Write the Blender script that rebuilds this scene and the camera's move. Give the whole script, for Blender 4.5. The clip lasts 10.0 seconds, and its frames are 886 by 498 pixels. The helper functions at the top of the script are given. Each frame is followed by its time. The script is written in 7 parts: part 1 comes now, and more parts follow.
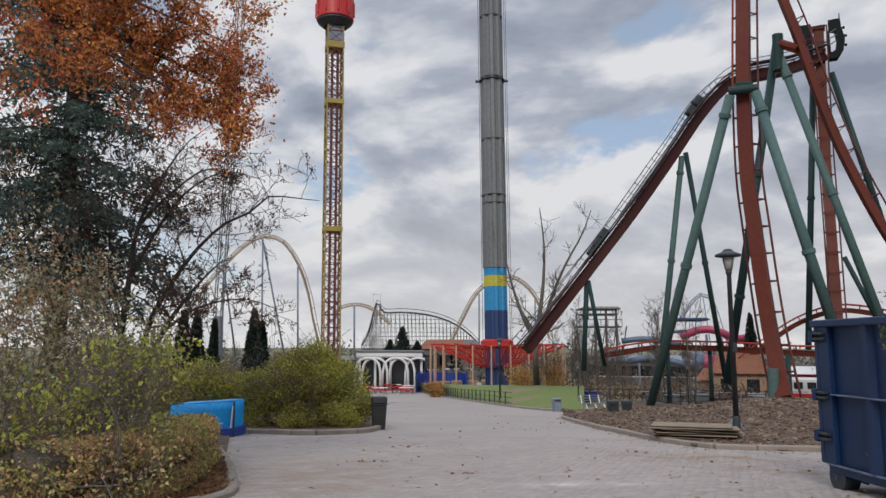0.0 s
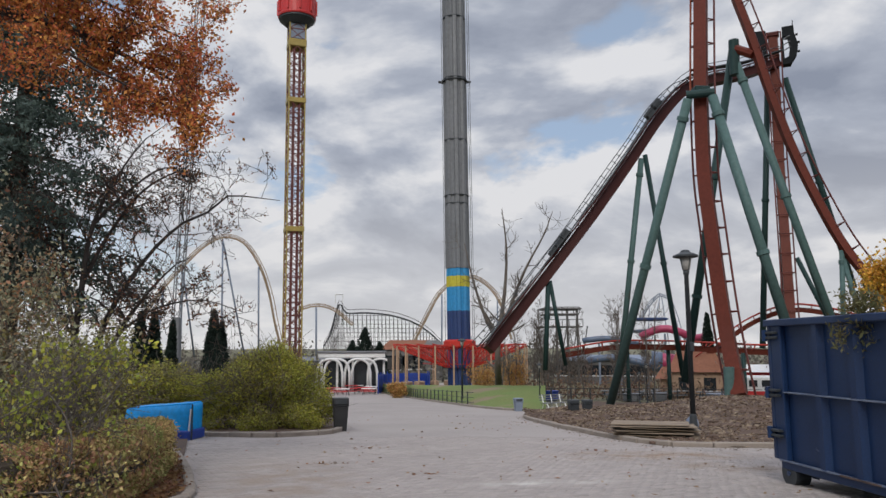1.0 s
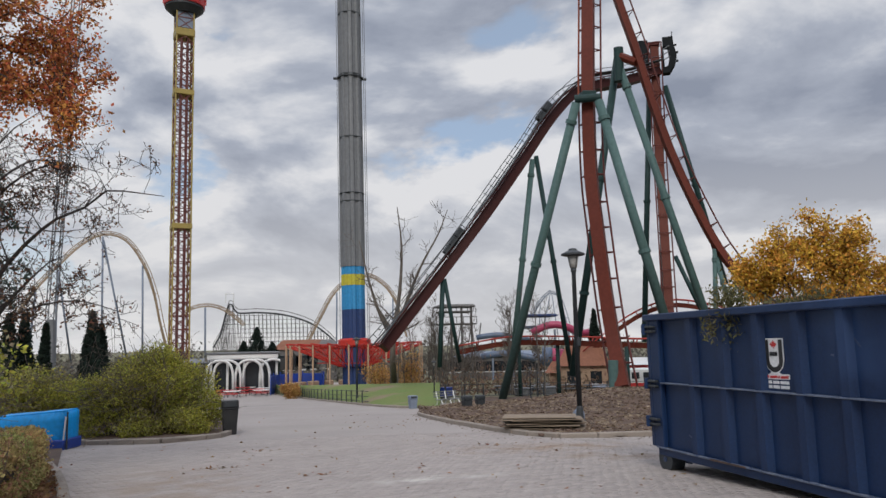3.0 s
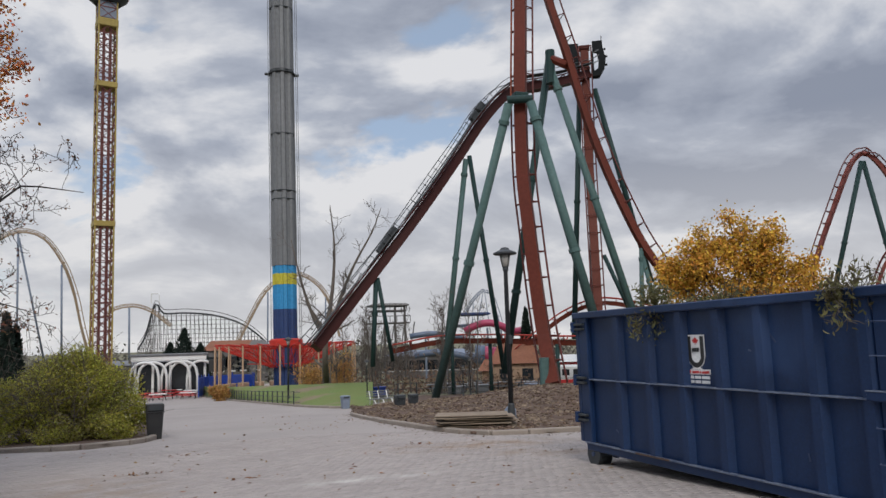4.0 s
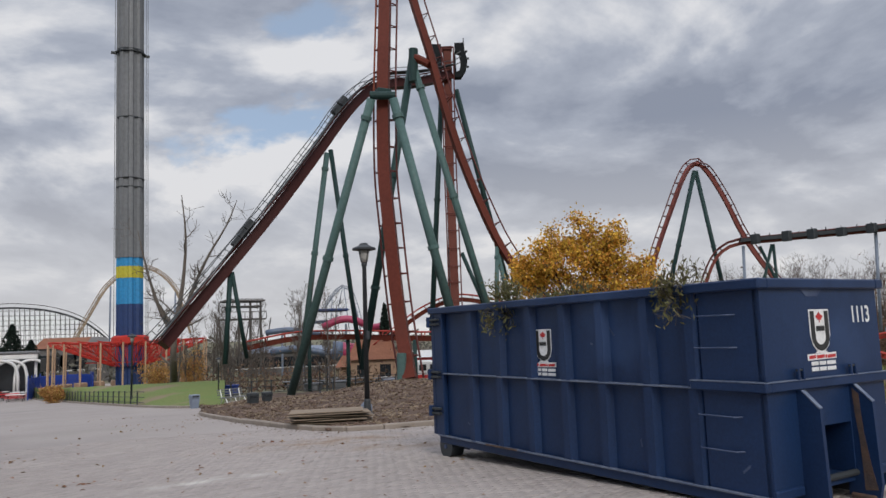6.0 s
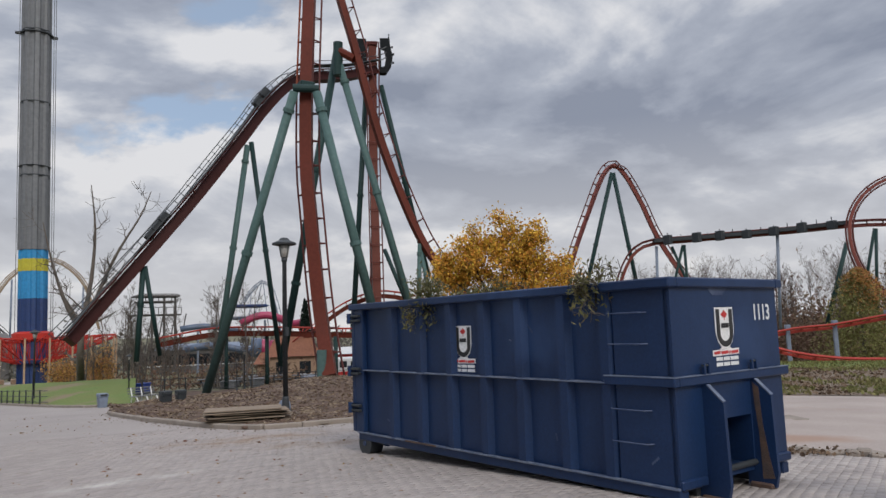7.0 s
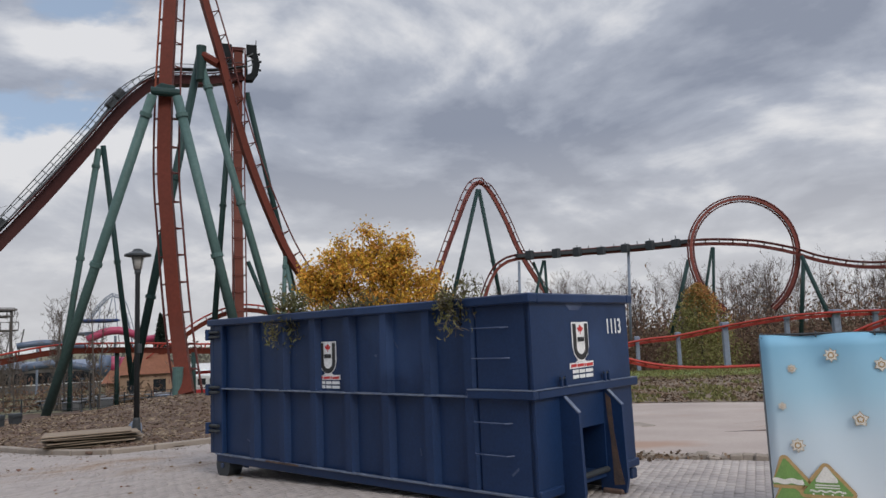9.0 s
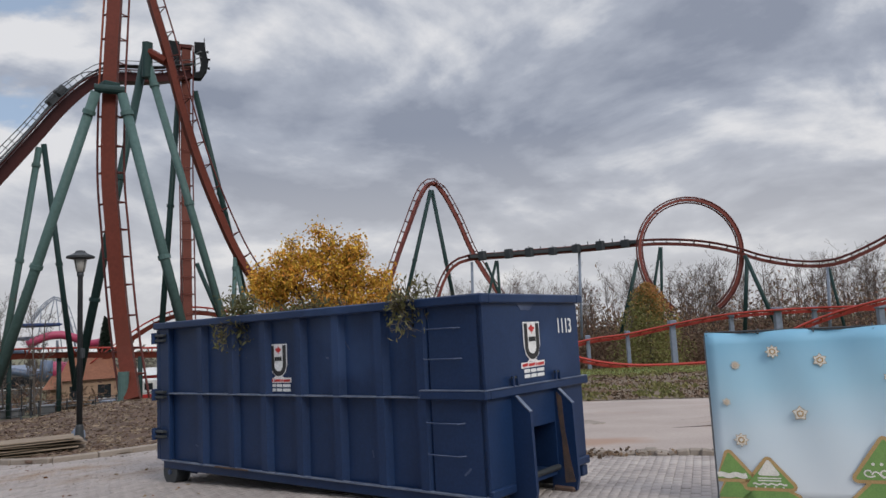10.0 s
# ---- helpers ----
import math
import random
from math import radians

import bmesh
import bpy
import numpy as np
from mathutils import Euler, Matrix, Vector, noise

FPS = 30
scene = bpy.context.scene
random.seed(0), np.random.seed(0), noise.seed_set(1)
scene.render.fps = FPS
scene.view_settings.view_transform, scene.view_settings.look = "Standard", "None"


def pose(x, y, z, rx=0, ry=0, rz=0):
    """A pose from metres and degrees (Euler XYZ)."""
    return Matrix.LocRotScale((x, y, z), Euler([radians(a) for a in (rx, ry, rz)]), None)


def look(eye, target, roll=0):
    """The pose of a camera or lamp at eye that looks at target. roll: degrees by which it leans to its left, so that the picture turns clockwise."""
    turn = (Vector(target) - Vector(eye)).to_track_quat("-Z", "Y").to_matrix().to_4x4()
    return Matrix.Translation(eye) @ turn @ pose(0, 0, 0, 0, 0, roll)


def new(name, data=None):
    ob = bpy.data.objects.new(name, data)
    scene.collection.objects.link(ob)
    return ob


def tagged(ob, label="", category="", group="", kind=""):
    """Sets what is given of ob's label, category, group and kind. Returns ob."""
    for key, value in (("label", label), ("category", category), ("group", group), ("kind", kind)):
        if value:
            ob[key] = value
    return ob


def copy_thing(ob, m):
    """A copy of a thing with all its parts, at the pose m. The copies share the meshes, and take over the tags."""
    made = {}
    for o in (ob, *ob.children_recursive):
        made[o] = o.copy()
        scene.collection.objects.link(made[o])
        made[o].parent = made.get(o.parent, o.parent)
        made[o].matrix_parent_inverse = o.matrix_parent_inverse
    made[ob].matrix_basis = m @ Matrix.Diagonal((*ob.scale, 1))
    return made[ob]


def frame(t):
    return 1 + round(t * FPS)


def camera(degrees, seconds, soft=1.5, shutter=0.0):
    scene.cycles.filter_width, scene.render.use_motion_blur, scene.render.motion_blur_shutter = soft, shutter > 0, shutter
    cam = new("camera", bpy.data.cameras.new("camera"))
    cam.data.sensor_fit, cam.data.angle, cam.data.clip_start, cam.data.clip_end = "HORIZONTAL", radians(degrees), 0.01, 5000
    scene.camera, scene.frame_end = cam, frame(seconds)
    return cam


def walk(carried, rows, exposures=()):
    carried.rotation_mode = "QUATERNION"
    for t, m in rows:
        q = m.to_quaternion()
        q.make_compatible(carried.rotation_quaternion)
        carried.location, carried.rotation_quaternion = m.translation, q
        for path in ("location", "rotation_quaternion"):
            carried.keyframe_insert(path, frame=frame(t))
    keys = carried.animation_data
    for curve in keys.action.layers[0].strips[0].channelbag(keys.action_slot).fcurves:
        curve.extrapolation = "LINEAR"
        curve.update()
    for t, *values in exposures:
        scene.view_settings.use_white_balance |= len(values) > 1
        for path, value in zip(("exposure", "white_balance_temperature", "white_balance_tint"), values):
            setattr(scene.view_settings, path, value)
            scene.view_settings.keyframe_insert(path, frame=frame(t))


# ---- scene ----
cam = camera(62.7, 10.0)
PATH = [
    (0, (0.339, 0.112, 2.12), (0.309, 2.094, 2.388), 0.1),
    (0.5, (0.347, 0.107, 2.129), (0.362, 2.089, 2.398), 0.0),
    (1, (0.358, 0.118, 2.123), (0.43, 2.099, 2.392), -0.2),
    (1.5, (0.355, 0.111, 2.119), (0.486, 2.089, 2.387), -0.4),
    (2, (0.365, 0.126, 2.122), (0.569, 2.098, 2.388), -0.6),
    (2.5, (0.382, 0.094, 2.117), (0.656, 2.058, 2.381), -0.9),
    (4, (0.422, 0.113, 2.122), (0.956, 2.024, 2.375), -1.8),
    (4.5, (0.43, 0.109, 2.119), (1.045, 1.996, 2.369), -2.0),
    (5, (0.433, 0.094, 2.113), (1.144, 1.948, 2.358), -2.0),
    (5.5, (0.453, 0.113, 2.108), (1.25, 1.932, 2.347), -2.0),
    (7, (0.486, 0.108, 2.1), (1.561, 1.781, 2.314), -1.9),
    (7.5, (0.497, 0.112, 2.107), (1.648, 1.734, 2.321), -1.8),
    (8, (0.507, 0.123, 2.113), (1.737, 1.684, 2.333), -1.9),
    (8.5, (0.5, 0.113, 2.122), (1.794, 1.621, 2.35), -2.1),
    (9, (0.516, 0.122, 2.124), (1.876, 1.57, 2.361), -2.4),
    (9.5, (0.531, 0.127, 2.122), (1.938, 1.528, 2.36), -2.7),
    (10, (0.534, 0.12, 2.124), (1.985, 1.477, 2.357), -3.0),
]
walk(cam, [(t, look(eye, target, roll)) for t, eye, target, roll in PATH])

# ---- sky and light ----
SUN_AZ, SUN_EL = 190.0, 36.0    # clockwise from +y, and above the horizon
sky_world = bpy.data.worlds.new("overcast_sky")
scene.world = sky_world
sky_world.use_nodes = True
wt = sky_world.node_tree
wt.nodes.clear()


def wnode(kind, **values):
    n = wt.nodes.new(kind)
    for key, value in values.items():
        n.inputs[key].default_value = value
    return n


def wmath(op, a, b=None, c=None):
    n = wt.nodes.new("ShaderNodeMath")
    n.operation = op
    for slot, value in enumerate((a, b, c)):
        if value is None:
            continue
        if isinstance(value, (int, float)):
            n.inputs[slot].default_value = value
        else:
            wt.links.new(value, n.inputs[slot])
    return n.outputs[0]


def wramp(fac, stops):
    n = wt.nodes.new("ShaderNodeValToRGB")
    while len(n.color_ramp.elements) < len(stops):
        n.color_ramp.elements.new(0.5)
    for e, (place, colour) in zip(n.color_ramp.elements, stops):
        e.position, e.color = place, (*colour, 1)
    wt.links.new(fac, n.inputs[0])
    return n.outputs[0]


def wmix(fac, a, b):
    n = wt.nodes.new("ShaderNodeMix")
    n.data_type = "RGBA"
    for slot, value in ((0, fac), (6, a), (7, b)):
        if isinstance(value, (int, float)):
            n.inputs[slot].default_value = value
        elif isinstance(value, tuple):
            n.inputs[slot].default_value = (*value, 1)
        else:
            wt.links.new(value, n.inputs[slot])
    return n.outputs[2]


way = wt.nodes.new("ShaderNodeTexCoord").outputs["Generated"]
sep = wt.nodes.new("ShaderNodeSeparateXYZ")
wt.links.new(way, sep.inputs[0])
high = wmath("MAXIMUM", sep.outputs[2], 0.0)
flat = wmath("ADD", high, 0.30)
comb = wt.nodes.new("ShaderNodeCombineXYZ")
wt.links.new(wmath("DIVIDE", sep.outputs[0], flat), comb.inputs[0])
wt.links.new(wmath("DIVIDE", sep.outputs[1], flat), comb.inputs[1])
comb.inputs[2].default_value = 3.7


def wnoise(scale, detail, rough, shift=0.0, stretch=1.0, warp=0.0):
    m = wt.nodes.new("ShaderNodeMapping")
    m.inputs["Location"].default_value = (shift, shift * 0.6, 0)
    m.inputs["Scale"].default_value = (stretch, stretch, 1)
    wt.links.new(comb.outputs[0], m.inputs[0])
    n = wnode("ShaderNodeTexNoise", Scale=scale, Detail=detail, Roughness=rough, Distortion=warp)
    wt.links.new(m.outputs[0], n.inputs["Vector"])
    return n.outputs[0]


puffs = wnoise(1.7, 10.0, 0.55, 1.7, warp=0.25)
above = wnoise(1.7, 10.0, 0.55, 1.7, 0.93, 0.25)
shade = wnoise(0.8, 5.0, 0.5, 4.3)
# cloud cover thickens towards +x
cover = wmath("ADD", wmath("SUBTRACT", puffs, 0.055), wmath("MULTIPLY", sep.outputs[0], 0.16))
mask = wramp(cover, [(0.31, (0, 0, 0)), (0.36, (1, 1, 1))])
# bright upper rims, grey bellies
rim = wmath("MULTIPLY", wmath("SUBTRACT", puffs, above), 1.35)
depth = wmath("SUBTRACT", wmath("ADD", wmath("MULTIPLY", cover, 0.72), wmath("MULTIPLY", shade, 0.28)), rim)
lit = wramp(depth, [(0.355, (0.84, 0.83, 0.825)), (0.425, (0.64, 0.655, 0.69)), (0.49, (0.455, 0.485, 0.55)), (0.62, (0.30, 0.33, 0.40))])
sky = wt.nodes.new("ShaderNodeTexSky")
sky.sky_type, sky.sun_disc = "NISHITA", False
sky.sun_elevation, sky.sun_rotation = radians(SUN_EL), radians(SUN_AZ)
blue = wt.nodes.new("ShaderNodeVectorMath")
blue.operation = "SCALE"
blue.inputs["Scale"].default_value = 0.10
wt.links.new(sky.outputs[0], blue.inputs[0])
clouds = wmix(mask, wmix(0.45, blue.outputs[0], (0.62, 0.73, 0.86)), lit)
# a paler, warmer band low over the horizon, as under a high cloud deck
low = wramp(high, [(0.0, (1, 1, 1)), (0.06, (0.85, 0.85, 0.85)), (0.27, (0, 0, 0))])
low_soft = wmath("MULTIPLY", low, 0.68)
veil = wmix(low_soft, clouds, (0.84, 0.81, 0.77))
# the deck is brightest overhead
zenith = wramp(high, [(0.45, (0.98, 1.0, 1.045)), (1.0, (3.4, 3.4, 3.45))])
over = wt.nodes.new("ShaderNodeMix")
over.data_type, over.blend_type = "RGBA", "MULTIPLY"
over.inputs[0].default_value = 1.0
wt.links.new(veil, over.inputs[6])
wt.links.new(zenith, over.inputs[7])
back = wnode("ShaderNodeBackground", Strength=1.0)
wt.links.new(over.outputs[2], back.inputs[0])
wt.links.new(back.outputs[0], wt.nodes.new("ShaderNodeOutputWorld").inputs[0])

sun = new("sun", bpy.data.lights.new("sun", "SUN"))
sun.data.energy, sun.data.angle, sun.data.color = 2.0, radians(22), (1.0, 0.95, 0.88)
sx, sy, sz = math.sin(radians(SUN_AZ)), math.cos(radians(SUN_AZ)), math.tan(radians(SUN_EL))
sun.matrix_world = look((60 * sx, 60 * sy, 60 * sz), (0, 0, 0))
scene.view_settings.exposure = -0.17


# ---- materials ----
def material(name, colour, other=None, scale=6.0, rough=0.7, metal=0.0, bump=0.15, fine=60.0, spread=0.5, random_by="", spec=0.4, through_light=0.0, stain=None, stain_at=0.62, patches=()):
    """A surface with colour mixed at two scales, roughness that varies and fine relief."""
    m = bpy.data.materials.new(name)
    m.use_nodes = True
    nt = m.node_tree
    b = nt.nodes["Principled BSDF"]
    other = other or tuple(c * 0.72 for c in colour)
    tc = nt.nodes.new("ShaderNodeTexCoord")
    geo_node = nt.nodes.new("ShaderNodeNewGeometry")

    def tex(s, d=5.0):
        n = nt.nodes.new("ShaderNodeTexNoise")
        n.inputs["Scale"].default_value, n.inputs["Detail"].default_value = s, d
        nt.links.new(geo_node.outputs["Position"], n.inputs["Vector"])
        return n.outputs[0]

    def mix(fac, a, c):
        n = nt.nodes.new("ShaderNodeMix")
        n.data_type = "RGBA"
        for slot, v in ((0, fac), (6, a), (7, c)):
            if isinstance(v, (tuple, list)):
                n.inputs[slot].default_value = (*v, 1)
            elif isinstance(v, float):
                n.inputs[slot].default_value = v
            else:
                nt.links.new(v, n.inputs[slot])
        return n.outputs[2]

    def ramp(fac, lo, hi):
        n = nt.nodes.new("ShaderNodeMapRange")
        n.inputs[1].default_value, n.inputs[2].default_value = lo, hi
        nt.links.new(fac, n.inputs[0])
        return n.outputs[0]

    broad, grain = tex(scale), tex(fine)
    out = mix(ramp(broad, 0.5 - spread / 2, 0.5 + spread / 2), colour, other)
    out = mix(ramp(grain, 0.3, 0.7), out, mix(0.22, out, (0.0, 0.0, 0.0)))
    if random_by:
        if random_by == "object":
            r = nt.nodes.new("ShaderNodeObjectInfo").outputs["Random"]
        else:
            r = geo_node.outputs["Random Per Island"]
        hsv = nt.nodes.new("ShaderNodeHueSaturation")
        nt.links.new(out, hsv.inputs["Color"])
        v = nt.nodes.new("ShaderNodeMapRange")
        v.inputs[3].default_value, v.inputs[4].default_value = (0.90, 1.09) if through_light == 0 else (0.55, 1.45)
        nt.links.new(r, v.inputs[0])
        nt.links.new(v.outputs[0], hsv.inputs["Value"])
        if through_light:
            h = nt.nodes.new("ShaderNodeMapRange")
            h.inputs[3].default_value, h.inputs[4].default_value = 0.475, 0.525
            w = nt.nodes.new("ShaderNodeMath")
            w.operation = "FRACT"
            w2 = nt.nodes.new("ShaderNodeMath")
            w2.operation = "MULTIPLY"
            w2.inputs[1].default_value = 17.0
            nt.links.new(r, w2.inputs[0])
            nt.links.new(w2.outputs[0], w.inputs[0])
            nt.links.new(w.outputs[0], h.inputs[0])
            nt.links.new(h.outputs[0], hsv.inputs["Hue"])
        out = hsv.outputs[0]
    if stain:
        out = mix(ramp(tex(scale * 0.37, 8.0), stain_at, stain_at + 0.09), out, stain)
    for px, py, rx_, ry_, turn, tint in patches:
        mp = nt.nodes.new("ShaderNodeMapping")
        mp.vector_type = "TEXTURE"
        mp.inputs["Location"].default_value = (px, py, 0)
        mp.inputs["Rotation"].default_value = (0, 0, radians(turn))
        mp.inputs["Scale"].default_value = (rx_, ry_, 1000)
        nt.links.new(geo_node.outputs["Position"], mp.inputs[0])
        far = nt.nodes.new("ShaderNodeVectorMath")
        far.operation = "LENGTH"
        nt.links.new(mp.outputs[0], far.inputs[0])
        amount = nt.nodes.new("ShaderNodeMath")
        amount.operation = "MULTIPLY"
        nt.links.new(ramp(far.outputs["Value"], 1.25, 0.2), amount.inputs[0])
        nt.links.new(ramp(tex(1.6, 9.0), 0.40, 0.62), amount.inputs[1])
        out = mix(amount.outputs[0], out, tint)
    nt.links.new(out, b.inputs["Base Color"])
    rr = nt.nodes.new("ShaderNodeMapRange")
    rr.inputs[3].default_value, rr.inputs[4].default_value = max(rough - 0.12, 0.02), min(rough + 0.12, 1.0)
    nt.links.new(broad, rr.inputs[0])
    nt.links.new(rr.outputs[0], b.inputs["Roughness"])
    b.inputs["Metallic"].default_value = metal
    b.inputs["Specular IOR Level"].default_value = spec
    if bump:
        bn = nt.nodes.new("ShaderNodeBump")
        bn.inputs["Strength"].default_value, bn.inputs["Distance"].default_value = bump, 0.02
        nt.links.new(grain, bn.inputs["Height"])
        nt.links.new(bn.outputs[0], b.inputs["Normal"])
    if through_light:
        tr = nt.nodes.new("ShaderNodeBsdfTranslucent")
        nt.links.new(out, tr.inputs[0])
        ms = nt.nodes.new("ShaderNodeMixShader")
        ms.inputs[0].default_value = through_light
        nt.links.new(b.outputs[0], ms.inputs[1])
        nt.links.new(tr.outputs[0], ms.inputs[2])
        nt.links.new(ms.outputs[0], nt.nodes["Material Output"].inputs[0])
    return m


def leaf_material(name, colour, other, scale=0.8):
    return material(name, colour, other, scale=scale, rough=0.65, bump=0.0, fine=9.0, random_by="island", through_light=0.4, spec=0.1)


M_EARTH = material("dry_earth", (0.17, 0.14, 0.10), (0.14, 0.15, 0.07), scale=0.4, rough=0.95, fine=14)
MUD = ((5.4, 15.7, 2.6, 0.9, 8, (0.235, 0.165, 0.115)), (6.2, 13.6, 1.6, 0.7, -20, (0.22, 0.165, 0.125)), (-1.7, 12.0, 1.2, 3.4, 12, (0.25, 0.20, 0.165)), (2.2, 11.5, 1.3, 0.35, 15, (0.46, 0.43, 0.40)), (10.0, 5.6, 2.6, 2.2, 0, (0.41, 0.365, 0.335)), (0.5, 26.0, 4.0, 1.2, 5, (0.27, 0.245, 0.22)))
M_PAVING = material("grey_paving", (0.352, 0.311, 0.289), (0.300, 0.266, 0.247), scale=0.35, rough=0.85, fine=30, stain=(0.23, 0.21, 0.195), patches=MUD)
M_PAVER = material("paver", (0.362, 0.320, 0.297), (0.310, 0.274, 0.255), scale=0.5, rough=0.85, fine=70, random_by="island", stain=(0.24, 0.22, 0.205), patches=MUD)
M_PAVER_ONE = material("paver_single", (0.362, 0.320, 0.297), (0.310, 0.274, 0.255), scale=0.5, rough=0.85, fine=70, random_by="object", stain=(0.24, 0.22, 0.205), patches=MUD)
M_SLAB = material("pale_slab", (0.42, 0.355, 0.315), (0.32, 0.265, 0.235), scale=0.5, rough=0.9, fine=25, stain=(0.30, 0.20, 0.15), stain_at=0.58)
M_KERB = material("kerb_concrete", (0.30, 0.255, 0.215), (0.22, 0.185, 0.155), scale=2.0, rough=0.9, fine=40)
M_MULCH = material("mulch", (0.128, 0.0816, 0.0595), (0.0731, 0.0467, 0.034), scale=0.7, rough=0.97, fine=11, bump=0.8, stain=(0.21, 0.165, 0.115))
M_CHIP = material("wood_chip", (0.204, 0.136, 0.085), (0.102, 0.068, 0.0467), scale=2, rough=0.95, fine=30, random_by="island")
M_TWIG = material("pale_twig", (0.34, 0.27, 0.19), (0.22, 0.16, 0.11), scale=2, rough=0.9, fine=20, random_by="island")
M_GRASS = material("grass", (0.115, 0.175, 0.035), (0.15, 0.17, 0.05), scale=0.6, rough=0.9, fine=8, bump=0.5, stain=(0.19, 0.145, 0.09), stain_at=0.57)
M_NAVY = material("navy_painted_steel", (0.0115, 0.032, 0.092), (0.009, 0.024, 0.070), scale=1.3, rough=0.42, fine=35, bump=0.05, spec=0.28, stain=(0.020, 0.044, 0.112), stain_at=0.58)
M_NAVY_WORN = material("worn_navy_edge", (0.075, 0.10, 0.17), (0.02, 0.038, 0.095), scale=5, rough=0.5, fine=40, bump=0.1)
M_BARE = material("bare_worn_steel", (0.22, 0.25, 0.31), (0.08, 0.11, 0.19), scale=7, rough=0.45, metal=0.4, fine=50, bump=0.1)
M_SOOT = material("black_grating", (0.016, 0.018, 0.02), (0.024, 0.026, 0.028), scale=3, rough=0.9, fine=30, bump=0.05, spec=0.04)
M_RUST = material("rusty_steel", (0.13, 0.075, 0.05), (0.05, 0.045, 0.05), scale=6, rough=0.8, fine=50, bump=0.3)
M_DARK = material("dark_steel", (0.025, 0.03, 0.035), (0.04, 0.045, 0.05), scale=3, rough=0.55, fine=30, bump=0.05)
M_BLACK = material("black_plastic", (0.018, 0.018, 0.02), (0.03, 0.03, 0.03), scale=4, rough=0.5, fine=60, bump=0.05)
M_WHITE = material("white_paint", (0.78, 0.78, 0.77), (0.68, 0.68, 0.67), scale=4, rough=0.5, fine=40, bump=0.03)
M_RED = material("red_paint", (0.55, 0.03, 0.03), (0.45, 0.03, 0.03), scale=3, rough=0.45, fine=40, bump=0.03)
M_SPINE = material("brick_red_track", (0.125, 0.026, 0.015), (0.10, 0.022, 0.013), scale=0.35, rough=0.5, fine=6, bump=0.02, stain=(0.09, 0.022, 0.014), spec=0.15)
M_SPINE_UPPER = material("orange_red_track", (0.30, 0.078, 0.040), (0.25, 0.063, 0.033), scale=0.35, rough=0.5, fine=6, bump=0.02, spec=0.15)
M_SPINE_FAR = material("faded_red_track", (0.21, 0.062, 0.05), (0.17, 0.05, 0.042), scale=0.3, rough=0.55, fine=5, bump=0.02, spec=0.15)
# track red darkened: the shade on the lift hill's underside is in this colour
M_LIFT = material("shaded_red_lift_track", (0.052, 0.013, 0.012), (0.042, 0.011, 0.010), scale=0.35, rough=0.5, fine=6, bump=0.02, spec=0.15)
M_RAIL = material("dark_red_rail", (0.13, 0.035, 0.03), (0.09, 0.03, 0.028), scale=1, rough=0.45, fine=8, bump=0.02, spec=0.15)
M_REDRAIL = material("bright_red_rail", (0.42, 0.06, 0.045), (0.34, 0.05, 0.04), scale=0.6, rough=0.5, fine=8, bump=0.02, spec=0.15)
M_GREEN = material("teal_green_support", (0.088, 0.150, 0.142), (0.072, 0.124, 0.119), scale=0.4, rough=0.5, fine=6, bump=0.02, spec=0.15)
# darker copy of the support teal, with shade put into the colour
M_GREEN_SHADE = material("shaded_green_support", (0.025, 0.052, 0.050), (0.019, 0.042, 0.041), scale=0.4, rough=0.5, fine=6, bump=0.02, spec=0.15)
M_TOWER = material("grey_tower_steel", (0.195, 0.20, 0.21), (0.15, 0.157, 0.165), scale=0.15, rough=0.5, metal=0.1, fine=2.5, bump=0.02, stain=(0.16, 0.165, 0.17), spec=0.15)
M_TW_BLUE = material("light_blue_band", (0.03, 0.26, 0.52), (0.03, 0.21, 0.44), scale=0.3, rough=0.5, fine=4, bump=0.02)
M_TW_YELLOW = material("yellow_band", (0.50, 0.44, 0.04), (0.40, 0.36, 0.04), scale=0.3, rough=0.5, fine=4, bump=0.02)
M_TW_NAVY = material("navy_band", (0.02, 0.05, 0.16), (0.02, 0.04, 0.12), scale=0.3, rough=0.5, fine=4, bump=0.02)
M_YELLOW = material("yellow_lattice", (0.36, 0.27, 0.07), (0.28, 0.21, 0.06), scale=0.3, rough=0.55, fine=4, bump=0.02)
M_MAROON = material("maroon_lattice", (0.17, 0.045, 0.04), (0.12, 0.035, 0.03), scale=0.3, rough=0.55, fine=4, bump=0.02)
M_TAN = material("tan_track", (0.34, 0.25, 0.16), (0.28, 0.2, 0.13), scale=0.2, rough=0.55, fine=3, bump=0.02)
M_BLUEGREY = material("blue_grey_support", (0.20, 0.24, 0.31), (0.17, 0.20, 0.26), scale=0.3, rough=0.55, fine=5, bump=0.02)
M_TIMBER = material("grey_timber", (0.112, 0.105, 0.101), (0.075, 0.0713, 0.0675), scale=0.4, rough=0.9, fine=4, bump=0.05)
M_PLY = material("weathered_plywood", (0.270, 0.210, 0.150), (0.188, 0.143, 0.105), scale=3, rough=0.9, fine=25, bump=0.2, random_by="object")
M_BARK = material("bark", (0.095, 0.078, 0.064), (0.06, 0.05, 0.042), scale=3, rough=0.95, fine=22, bump=0.5)
M_BARK_GREY = material("grey_bark", (0.15, 0.125, 0.105), (0.09, 0.075, 0.065), scale=2, rough=0.95, fine=18, bump=0.4)
M_BARK_FAR = material("pale_far_bark", (0.135, 0.102, 0.087), (0.10, 0.077, 0.067), scale=0.5, rough=0.95, fine=5, bump=0.1)
